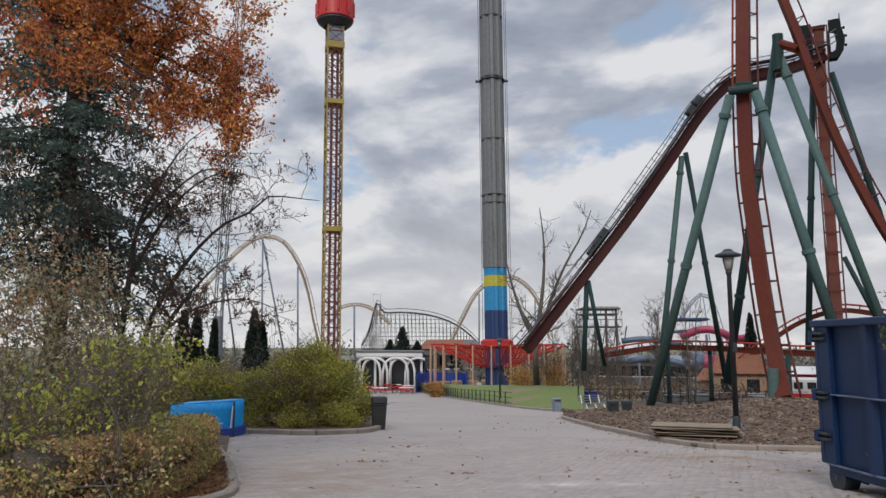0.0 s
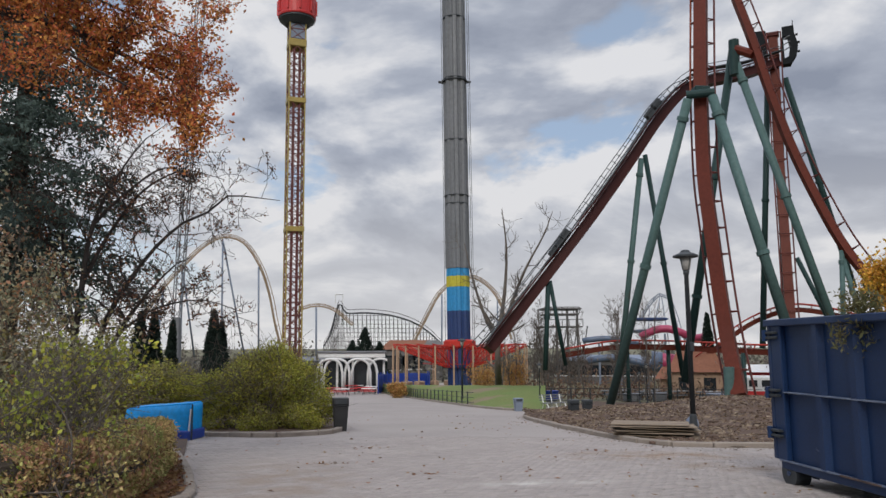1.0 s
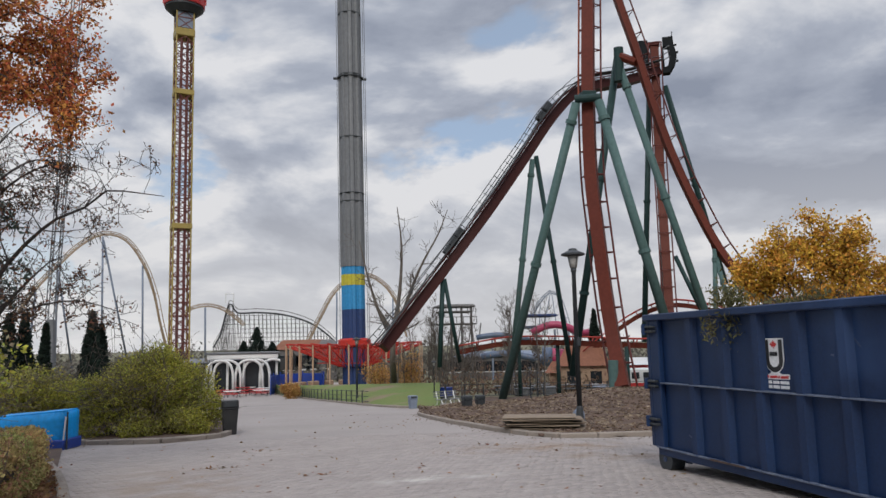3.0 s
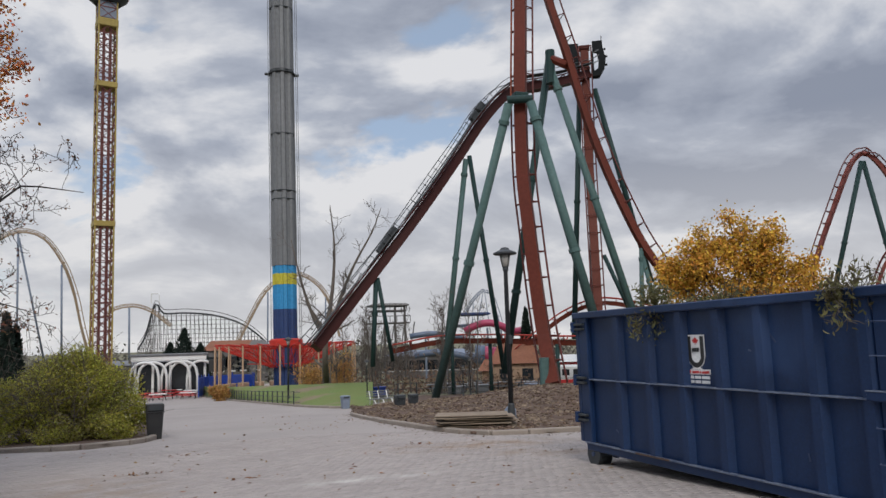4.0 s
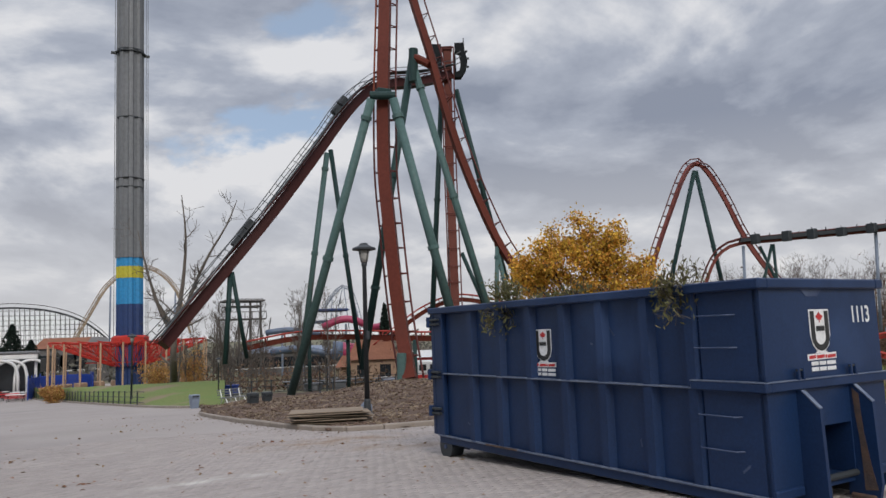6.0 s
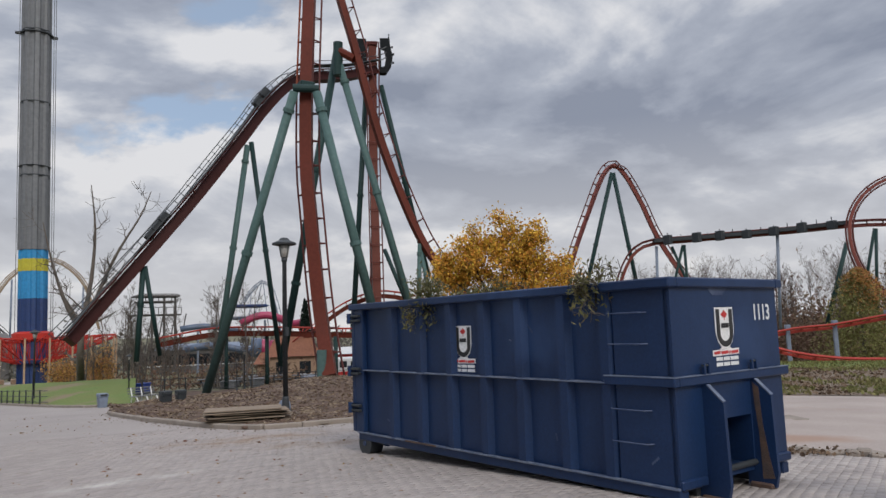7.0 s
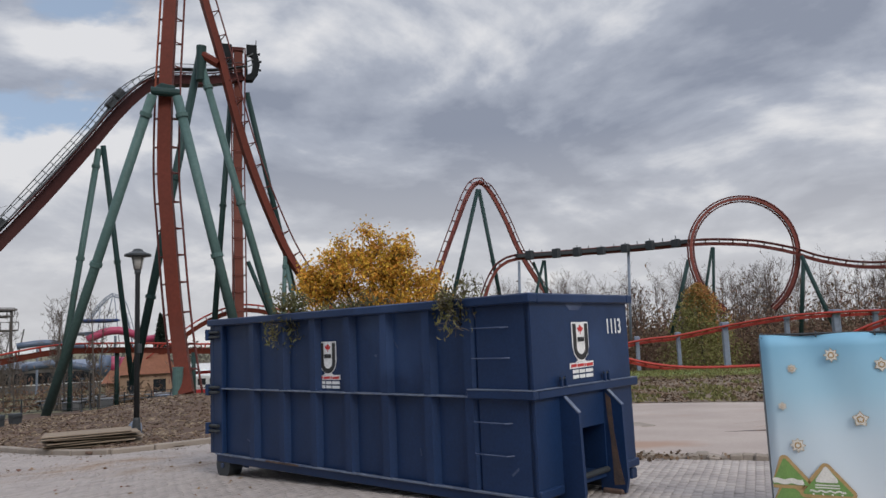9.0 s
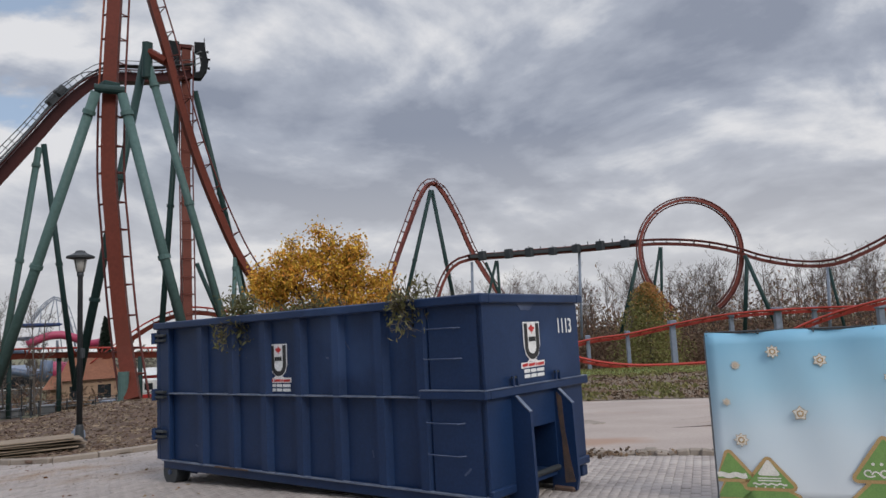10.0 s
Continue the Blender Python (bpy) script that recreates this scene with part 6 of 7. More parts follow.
limbs = []
limbs += [(spline(rel([(-11, 9, 0.1), (-10.9, 9, 2.5), (-10.6, 9.1, 5.0), (-10.2, 9.2, 8.0)], oo), 0.5), [])]
n = len(limbs[0][0])
limbs[0] = (limbs[0][0], [0.30 - 0.2 * k / n for k in range(n)])
for line, kids in (([(-10.6, 9.1, 4.8), (-6.08, 9.04, 6.79), (-5.35, 9.76, 6.73), (-4.47, 10.56, 6.25), (-3.73, 11.19, 5.98), (-2.9, 11.67, 5.52)], 34),
                   ([(-10.5, 9.1, 5.2), (-6.14, 9.25, 7.63), (-5.22, 10.18, 7.55), (-4.18, 11.01, 7.32), (-3.43, 11.51, 7.11), (-3.13, 11.81, 6.94)], 34),
                   ([(-10.7, 9.1, 4.2), (-5.75, 8.67, 5.92), (-5.34, 9.06, 5.78), (-4.92, 9.55, 5.66), (-4.57, 9.96, 5.6)], 18),
                   ([(-10.4, 9.1, 6.0), (-6.46, 9.39, 8.47), (-5.23, 10.74, 8.71), (-3.57, 11.77, 8.6), (-2.41, 12.31, 8.46)], 26),
                   ([(-5.35, 9.76, 6.73), (-4.82, 10.5, 6.81), (-4.15, 11.24, 6.66), (-3.46, 11.71, 6.36), (-2.95, 11.97, 6)], 26)):
    limbs += fork_from(rel(line, oo), 0.07, 0.006, kids, 0.8, 2, sub=4, up=0.0)
limb_mesh("branch_frame", limbs, M_BARK_DK, oak, 0.006)
pts = along(limbs[1:], 50000, 0.085, 0.05)
pick = RNG.uniform(size=len(pts)) < 0.5 + 0.4 * np.sin(pts[:, 0] * 2.1) * np.cos(pts[:, 2] * 2.4)
leaf_mesh("crown", pts[pick], 0.036, L_OAK, oak, droop=0.5)
leaf_mesh("crown", pts[~pick], 0.036, L_OAK2, oak, droop=0.5)

sx0, sy0, sz0 = (-7.85, 15.01, 0.47)
spruce = thing("spruce_tree", "dark blue-green spruce with drooping boughs", "tree", (sx0, sy0, drop(sx0, sy0)))
part("trunk", tube([(0, 0, 0), (0.05, 0, 7), (0, 0, 15)], [0.24, 0.16, 0.02], 9), M_BARK, spruce, smooth=True)
needles, boughs = [], []
for k in range(210):
    z = RNG.uniform(3.8, 14.5)
    ln = (3.1 * (1 - (z / 16.0) ** 1.4) + 0.2) * RNG.uniform(0.7, 1.1)
    a = RNG.uniform(0, 6.28)
    pts_ = [Vector((math.cos(a) * ln * t, math.sin(a) * ln * t, z - 0.34 * ln * t * t + 0.2 * ln * max(t - 0.7, 0))) for t in np.linspace(0, 1, 7)]
    boughs.append((pts_, [0.028 * (1 - t * 0.85) for t in np.linspace(0, 1, 7)]))
    nn = int(125 * ln)
    t = RNG.uniform(0.02, 1.0, nn)
    w = RNG.normal(size=nn) * 0.30 * (1.15 - t)
    zz = z - 0.34 * ln * t * t + 0.2 * ln * np.maximum(t - 0.7, 0)
    needles.append(np.stack([math.cos(a) * ln * t - math.sin(a) * w, math.sin(a) * ln * t + math.cos(a) * w, zz - abs(w) * 0.3 - np.abs(RNG.normal(size=nn)) * 0.12 + 0.05 * RNG.normal(size=nn)], 1))
limb_mesh("bough_frame", boughs, M_BARK, spruce, 0.006)
leaf_mesh("foliage", np.concatenate(needles), 0.05, L_SPRUCE, spruce, droop=0.6, aspect=2.8)

bx0, by0, bz0 = (-5.72, 13.83, 0.6)
crab = thing("crab_apple_tree", "nearly bare spreading tree with few brown leaves", "tree", (bx0, by0, drop(bx0, by0)))
oo = Vector(crab.location)
limbs = []
for line, r0, kids, ln in (([(-5.72, 13.84, 0.5), (-5.9, 13.75, 1.85), (-5.83, 13.78, 3.33), (-5.73, 13.83, 4.43), (-5.36, 13.99, 5.47), (-4.95, 14.15, 6.2), (-4.59, 14.28, 6.56)], 0.085, 16, 1.1),
                       ([(-5.66, 13.86, 1.22), (-5.4, 13.75, 2.48), (-4.97, 13.71, 3.33), (-4.49, 13.68, 3.99), (-3.98, 13.64, 4.45), (-3.53, 13.57, 4.63), (-3.17, 13.56, 4.94), (-2.22, 13.67, 4.88)], 0.07, 22, 0.9),
                       ([(-5.58, 13.89, 1.43), (-5.03, 13.58, 2.42), (-4.53, 13.56, 3.15), (-4.02, 13.52, 3.68), (-3.78, 13.49, 3.78)], 0.075, 12, 0.8),
                       ([(-5.78, 13.81, 1.85), (-6.21, 13.94, 3.35), (-6.41, 14.07, 4.69), (-6.41, 14.18, 5.63)], 0.06, 14, 1.0),
                       ([(-5.83, 13.78, 3.33), (-5.61, 14.21, 4.26), (-5.13, 14.62, 5.26), (-4.45, 14.96, 5.76), (-3.67, 15.19, 5.63)], 0.045, 16, 0.9),
                       ([(-5.03, 13.58, 2.42), (-4.39, 13.5, 2.84), (-3.58, 13.55, 3), (-2.85, 13.64, 2.79)], 0.03, 12, 0.7),
                       ([(-5.73, 13.83, 4.43), (-5.28, 14.13, 5.1), (-4.64, 14.47, 5.7), (-3.89, 14.71, 5.4)], 0.035, 14, 0.8)):
    limbs += fork_from(rel(line, oo), r0, 0.006, kids + 2, ln * 1.1, 2, sub=4, up=0.04, wobble=0.22)
limb_mesh("branch_frame", limbs, M_BARK_DK, crab, 0.0055)
leaf_mesh("foliage", along(limbs, 4200, 0.04, 0.03), 0.034, L_DRY, crab, droop=0.4)

for k, (base, cl, leaf, mat, n, second, lab) in enumerate((
        ((-6, 11.46, 0.52), [((-6.23, 11.33, 3.29), (1.3, 1.0, 1.5)), ((-6.17, 10.79, 2.23), (1.3, 1.0, 1.4)), ((-5.81, 12.13, 3), (0.9, 0.9, 1.3))], 0.042, L_DUSK, 7500, L_BROWN, "dull green and russet shrub thicket with many thin stems"),
        ((-4.67, 9.91, 0.53), [((-5.38, 10.09, 1.54), (1.1, 0.9, 1.1)), ((-4.86, 10.93, 1.74), (0.8, 0.8, 1.1)), ((-4.77, 12.06, 1.88), (0.8, 0.8, 0.9))], 0.042, L_DUSK, 5500, L_HEDGE2, "thin stemmed shrub losing its leaves"),
        ((-4.17, 7.9, 0.68), [((-4.23, 7.86, 1.09), (0.8, 0.7, 0.7)), ((-4.03, 8.32, 1.46), (0.6, 0.6, 0.6)), ((-3.8, 9.22, 1.87), (0.7, 0.6, 0.6)), ((-3.72, 10.33, 2.07), (0.6, 0.6, 0.5))], 0.040, L_LIME, 2200, L_HEDGE, "leafy shrub with lime and yellow leaves near the path"),
        ((-4.09, 9.08, 0.47), [((-4.02, 8.89, 0.82), (0.9, 0.6, 0.5)), ((-4.03, 7.75, 0.76), (0.8, 0.5, 0.4))], 0.032, L_CLIPPED, 7000, L_BROWN, "low russet shrub in front of the hedge"))):
    root = thing("shrub", lab, "shrub", (base[0], base[1], drop(base[0], base[1])), 0, "shrubs by the path")
    oo = Vector(root.location)
    limbs = []
    for c_, r in cl:
        for _ in range(7):
            s = Vector((RNG.normal() * 0.45, RNG.normal() * 0.3, 0))
            tgt = Vector(c_) - oo + Vector((RNG.normal() * r[0] * 0.5, RNG.normal() * r[1] * 0.5, RNG.normal() * r[2] * 0.5))
            limbs += fork_from([s, s.lerp(tgt, 0.5) + Vector((RNG.normal() * 0.12, RNG.normal() * 0.12, 0.15)), tgt], 0.020, 0.005, 10, 0.65, 1, sub=5)
    limb_mesh("stem_frame", limbs, M_BARK_GREY, root, 0.0035)
    pts = np.concatenate([along(limbs, n // 2, 0.07, 0.02)] + [blob(n // (2 * len(cl)), Vector(c_) - oo, r, lumps=14) for c_, r in cl])
    pick = RNG.uniform(size=len(pts)) < 0.35
    leaf_mesh("foliage", pts[~pick], leaf, mat, root, droop=0.3)
    leaf_mesh("foliage", pts[pick], leaf, second, root, droop=0.3)


def column_conifer(at, h, r, label):
    root = thing("conifer", label, "tree", at, 0, "dark conifers")
    part("trunk", tube([(0, 0, 0), (0, 0, h * 0.9)], [0.12, 0.03], 7), M_BARK, root)
    n = 5000
    t = RNG.uniform(0, 1, n)
    a = RNG.uniform(0, 6.28, n)
    rr = r * (1 - t) ** 0.7 * (0.68 + 0.32 * np.sin(a * 5 + t * 23)) * RNG.uniform(0.55, 1.05, n)
    leaf_mesh("foliage", np.stack([rr * np.cos(a), rr * np.sin(a), t * h + 0.15], 1), 0.16, L_THUJA, root, droop=-0.5, aspect=2.2)


for base, top, w in (((-14.99, 41.36, 1.31), (-15.16, 41.29, 3.97), 0.9), ((-14.67, 42.53, 1.28), (-14.73, 42.51, 4.03), 0.9), ((-13.72, 42.86, 1.28), (-13.78, 42.84, 3.51), 0.55), ((-11.82, 44.48, 1.25), (-12.05, 44.41, 4.22), 1.0), ((-11.62, 45.56, 1.23), (-11.6, 45.57, 3.5), 0.8),
                     ((-8.07, 119.82, -0.17), (-8.12, 119.81, 5.3), 3.4), ((-5.68, 119.96, -0.17), (-5.52, 119.97, 3.0), 2.6), ((-10.51, 124.64, -0.27), (-10.76, 124.62, 3.2), 2.8), ((37.68, 92.91, 0.59), (37.98, 92.79, 6.33), 1.6), ((37.82, 92.82, 1.84), (37.9, 92.79, 6.07), 1.2)):
    g = drop(base[0], base[1])
    column_conifer((base[0], base[1], g), top[2] - g, w, "dark evergreen conifer behind the bushes")

# golden tree behind the container
gx, gy, gz = (18.62, 24.04, 0.09)
gold = thing("maple_tree", "small tree with golden yellow autumn leaves", "tree", (gx, gy, drop(gx, gy)))
oo = Vector(gold.location)
limbs = []
for line, kids in (([(18.62, 24.04, 0.09), (18.62, 24.04, 2.59), (18.74, 23.95, 5.3), (18.68, 24, 6.75)], 18), ([(18.67, 24.01, 2.13), (18.06, 24.46, 3.76), (17.72, 24.7, 5.1), (17.85, 24.6, 6.0)], 14),
                   ([(18.67, 24, 2.35), (19.35, 23.47, 3.94), (19.7, 23.2, 5.1), (19.75, 23.15, 6.0)], 14), ([(18.67, 24.01, 2.13), (19.87, 23.04, 3.45), (20.3, 22.65, 4.0), (20.55, 22.45, 4.4)], 12), ([(18.67, 24.01, 2.13), (17.68, 24.73, 3.32), (17.03, 25.17, 4.04), (16.66, 25.41, 4.51)], 10)):
    limbs += fork_from(rel(line, oo), 0.08, 0.012, kids + 4, 0.85, 2, sub=4, up=0.08)
limb_mesh("branch_frame", limbs, M_BARK, gold, 0.01)
leaf_mesh("crown", along(limbs, 21000, 0.19, 0.06), 0.08, L_GOLD, gold, droop=0.4)

# ---- broken slab, earth strip and grass bank on the right ----
sector("concrete_slab", 47, 92, 12.6, 28.5, 0.07, M_SLAB, daz=1.0, label="pale broken concrete slab stained with earth", category="concrete slab")
edge = thing("slab_edge", "broken crumbling edge of the concrete slab", "kerb", kind="structure")
for k in range(60):
    a = 47.0 + k * 0.75
    r = 12.55 + 0.07 * RNG.normal()
    x, y = 0.4 + r * math.sin(radians(a)), 0.1 + r * math.cos(radians(a))
    part("slab_fragment", box((-0.09 - 0.04 * RNG.uniform(), -0.10, -0.1), (0.09, 0.10, 0.075 + 0.05 * RNG.uniform()), 0.03, pose(x, y, drop(x, y), RNG.normal() * 5, RNG.normal() * 5, -a + RNG.normal() * 10)), M_KERB, edge)
c = []
for _ in range(1500):
    a, r = 48.5 + abs(RNG.normal()) * 5.0, 12.4 + RNG.normal() * 0.25
    x, y = 0.4 + r * math.sin(radians(a)), 0.1 + r * math.cos(radians(a))
    c.append((x, y, drop(x, y) + 0.06 + abs(RNG.normal()) * 0.03 * (1.8 if a < 56 else 0.7)))
tagged(leaf_mesh("rubble", c, 0.05, M_CHIP, None, aspect=1.3), "earth, chips and rubble along the slab edge", "rubble", "", "stuff")
heave = thing("broken_patch", "lifted broken patch of paving with rusty timber edge", "broken paving", (16.77, 7.91, -0.24), -40)
for k in range(6):
    part("fragment", box((-0.5, -0.35, 0), (0.5 * RNG.uniform(0.6, 1.1), 0.35, 0.03), 0.01, pose(RNG.uniform(-2.4, 2.6), RNG.uniform(-1.0, 1.2), 0.068, RNG.normal() * 0.4, RNG.normal() * 0.5, RNG.uniform(0, 40))), M_SLAB if k % 3 else M_KERB, heave)
part("timber_edge", box((-2.6, -1.3, 0.06), (2.4, -1.2, 0.14), 0.01), M_RUST, heave, "rusty edging strip")
part("board", box((-0.8, -0.05, 0.1), (0.8, 0.05, 0.4), 0.01, pose(2.5, 0.6, 0, 0, -35, 60)), M_TIMBER, heave)
sector("earth_strip", 35, 95, 28.0, 41.0, 0.02, material("turned_earth", (0.14, 0.10, 0.07), (0.21, 0.165, 0.12), scale=0.9, rough=0.95, fine=7, bump=0.7), daz=0.8,
       shape=lambda x, y, a, r: 0.07 + min(max((r - 28.0) / 3.0, 0.0), 1.0) * (0.03 + 0.09 * noise.noise(Vector((x, y, 0))) + 0.06 * noise.noise(Vector((x * 3, y * 3, 0)))) + 0.046 * (r - 28.0), label="churned brown earth strip beside the lot", category="earth")
bank = sector("grass_bank", 35, 95, 39.5, 62.0, 0.55, M_GRASS, daz=0.8, shape=lambda x, y, a, r: min(0.085 * (r - 39.5), 0.42) - max(0.0, (r - 45) * 0.024) + 0.06 * noise.noise(Vector((x * 0.7, y * 0.7, 0))), label="rough green grass bank below the coaster", category="grass bank")
c = []
for _ in range(24000):
    a, r = RNG.uniform(36, 75), 38.0 + 16 * RNG.uniform()
    x, y = 0.4 + r * math.sin(radians(a)), 0.1 + r * math.cos(radians(a))
    c.append((x, y, drop(x, y) + 0.55 + min(0.085 * (r - 39.5), 0.42) - max(0.0, (r - 45) * 0.024) + 0.03 + 0.06 * noise.noise(Vector((x * 0.7, y * 0.7, 0)))))
tagged(leaf_mesh("grass_blades", c, 0.07, leaf_material("grass_blade", (0.19, 0.21, 0.07), (0.25, 0.22, 0.10)), None, droop=-1.5, aspect=2.6), "short rough grass on the bank", "grass", "", "stuff")

bv = np.array([tuple(v.co) for v in bpy.data.objects["earth_strip"].data.vertices])
bf = np.array([tuple(p.vertices) for p in bpy.data.objects["earth_strip"].data.polygons])
sel = bf[RNG.integers(0, len(bf), 14000)]
p, q = RNG.uniform(size=(2, 14000, 1))
c = bv[sel[:, 0]] * (1 - p) * (1 - q) + bv[sel[:, 1]] * p * (1 - q) + bv[sel[:, 2]] * p * q + bv[sel[:, 3]] * (1 - p) * q + (0, 0, 0.03)
tuft = np.array([noise.noise(Vector(v) * 0.5) for v in c]) > 0.12
tagged(leaf_mesh("soil_crumbs", c[~tuft], 0.11, M_CHIP, None, aspect=1.4, lie=0.5), "crumbs of turned soil and sticks", "soil", "", "stuff")
tagged(leaf_mesh("grass_tufts", c[tuft], 0.10, leaf_material("tuft_blade", (0.17, 0.18, 0.065), (0.23, 0.19, 0.09)), None, droop=-1.5, aspect=2.4), "tufts of rough grass on the earth strip", "grass", "", "stuff")

# ---- bare woods ----
def bare_tree(h, seed_kids, mat, lean=0.0):
    limbs = fork_from([(0, 0, 0), (lean * 0.3, 0.05, h * 0.35), (lean * 0.6, 0, h * 0.7), (lean, 0.1, h)], h * 0.011, 0.015, seed_kids, h * 0.22, 2, spread=0.45, up=0.24, sub=3, wobble=0.16)
    return limbs


protos = []
for k in range(5):
    h = (11.5, 13.0, 12.0, 14.0, 10.5)[k]
    root = thing("bare_tree", "leafless grey-brown woodland tree", "tree", (0, 0, -60), 0, "bare woodland trees")
    limb_mesh("branch_frame", bare_tree(h * 0.92, 22, M_BARK_FAR, RNG.normal() * 0.5), M_BARK_FAR, root, 0.014)
    protos.append(root)
for k in range(185):
    a = RNG.uniform(46, 90)
    r = RNG.uniform(96, 132)
    x, y = 0.4 + r * math.sin(radians(a)), 0.1 + r * math.cos(radians(a))
    copy_thing(protos[k % 5], pose(x, y, drop(x, y), 0, 0, RNG.uniform(0, 360)) @ Matrix.Diagonal((1, 1, 1, 1)))
for k in range(34):
    a, r = RNG.uniform(5, 30), RNG.uniform(70, 105)
    x, y = 0.4 + r * math.sin(radians(a)), 0.1 + r * math.cos(radians(a))
    t_ = copy_thing(protos[k % 5], pose(x, y, drop(x, y), 0, 0, RNG.uniform(0, 360)))
    t_.scale = (0.45, 0.45, RNG.uniform(0.28, 0.5))
for k in range(50):
    a, r = RNG.uniform(-38, 47), RNG.uniform(125, 190)
    x, y = 0.4 + r * math.sin(radians(a)), 0.1 + r * math.cos(radians(a))
    t_ = copy_thing(protos[k % 5], pose(x, y, drop(x, y), 0, 0, RNG.uniform(0, 360)))
    t_.scale = (0.6, 0.6, RNG.uniform(0.45, 0.68))
for root in protos:
    for ob in (*root.children_recursive, root):
        bpy.data.objects.remove(ob)
c = []
for _ in range(110000):
    a, r = RNG.uniform(44, 90), RNG.uniform(90, 125)
    x, y = 0.4 + r * math.sin(radians(a)), 0.1 + r * math.cos(radians(a))
    c.append((x, y, drop(x, y) + abs(RNG.normal()) * 3.2 + 1.5 * noise.noise(Vector((a * 0.3, 0, 0)))))
tagged(leaf_mesh("far_undergrowth", c, 0.20, L_WOOD, None, aspect=2.6), "brown undergrowth and last leaves in the woods", "undergrowth", "", "stuff")
c = []
for _ in range(26000):
    a, r = RNG.uniform(-45, 46), RNG.uniform(118, 230)
    x, y = 0.4 + r * math.sin(radians(a)), 0.1 + r * math.cos(radians(a))
    c.append((x, y, drop(x, y) + abs(RNG.normal()) * (2.0 + 1.2 * noise.noise(Vector((a * 0.4, 3, 0))))))
tagged(leaf_mesh("far_thicket", c, 0.55, leaf_material("far_thicket_leaf", (0.20, 0.18, 0.15), (0.15, 0.145, 0.125), 0.1), None), "grey-brown thickets on the far edge of the park", "thicket", "", "stuff")
c = []
for _ in range(3800):
    a, r = RNG.uniform(7, 28), RNG.uniform(64, 84)
    x, y = 0.4 + r * math.sin(radians(a)), 0.1 + r * math.cos(radians(a))
    c.append((x, y, drop(x, y) + abs(RNG.normal()) * 1.1))
tagged(leaf_mesh("twiggy_scrub", c, 0.14, L_WOOD, None, aspect=3.5), "brown leafless scrub behind the bed", "scrub", "", "stuff")
ox, oy, oz = (62.53, 32.62, -1.14)
tam = thing("tamarack_tree", "feathery conifer turning green to orange", "tree", (ox, oy, drop(ox, oy)))
th = 5.93 - drop(ox, oy)
part("trunk", tube([(0, 0, 0), (0, 0, th * 0.95)], [0.16, 0.03], 7), M_BARK, tam)
t = RNG.uniform(0, 1, 9500)
a = RNG.uniform(0, 6.28, 9500)
rr = 4.6 * (1 - t) ** 0.55 * (0.8 + 0.2 * np.sin(a * 4 + t * 20)) * RNG.uniform(0.3, 1.1, 9500)
pts = np.stack([rr * np.cos(a), rr * np.sin(a), t * th], 1)
pick = (t + RNG.normal(size=9500) * 0.15 + 0.15 * np.cos(a - 5.5)) > 0.78
leaf_mesh("foliage", pts[~pick], 0.12, leaf_material("tamarack_green", (0.27, 0.257, 0.0945), (0.203, 0.189, 0.081)), tam, aspect=2.4)
leaf_mesh("foliage", pts[pick], 0.12, leaf_material("tamarack_orange", (0.504, 0.276, 0.096), (0.384, 0.204, 0.084)), tam, aspect=2.4)

# slim bare trees between the lawn and the coaster
for k in range(26):
    a, r = RNG.uniform(6.5, 18), RNG.uniform(56, 70)
    x, y = 0.4 + r * math.sin(radians(a)), 0.1 + r * math.cos(radians(a))
    tr = thing("bare_tree", "slim leafless grey tree behind the lawn", "tree", (x, y, drop(x, y) + 0.1), 0, "slim bare trees")
    limb_mesh("branch_frame", bare_tree(RNG.uniform(3.8, 7.5), 14, M_BARK_GREY, RNG.normal() * 0.6), M_BARK_GREY, tr, 0.012)

# ---- middle distance across the plaza ----
big = thing("bare_tree", "tall leafless grey tree on the lawn", "tree", (7.86, 66.59, -2.43))
oo = Vector(big.location)
limbs = []
for line, r0, kids, ln in (([(7.86, 66.59, -2.43), (7.17, 61.73, 0.96), (7.3, 61.72, 3.31), (7.82, 61.66, 6.63), (8.03, 61.63, 10.48), (7.7, 61.67, 14.02)], 0.36, 10, 2.2),
                       ([(7.29, 61.72, 2.37), (6.15, 61.84, 4.73), (5.23, 61.92, 7.61), (4.45, 61.98, 11.02)], 0.2, 9, 2.0),
                       ([(7.38, 61.71, 2.6), (8.52, 61.57, 6.15), (9.74, 61.4, 9.01), (11.19, 61.16, 11.63), (11.98, 61.01, 13.69)], 0.2, 16, 2.2),
                       ([(7.34, 61.72, 2.84), (6.61, 61.79, 4.26), (5.82, 61.87, 5.45), (4.97, 61.94, 5.69)], 0.12, 6, 1.6),
                       ([(7.55, 61.69, 4.25), (8.97, 61.51, 5.67), (10.18, 61.33, 8.04)], 0.12, 8, 1.8)):
    limbs += fork_from(rel(line, oo), r0, 0.03, kids, ln, 1, sub=5, up=0.15)
limb_mesh("branch_frame", limbs, M_BARK_GREY, big, 0.016)

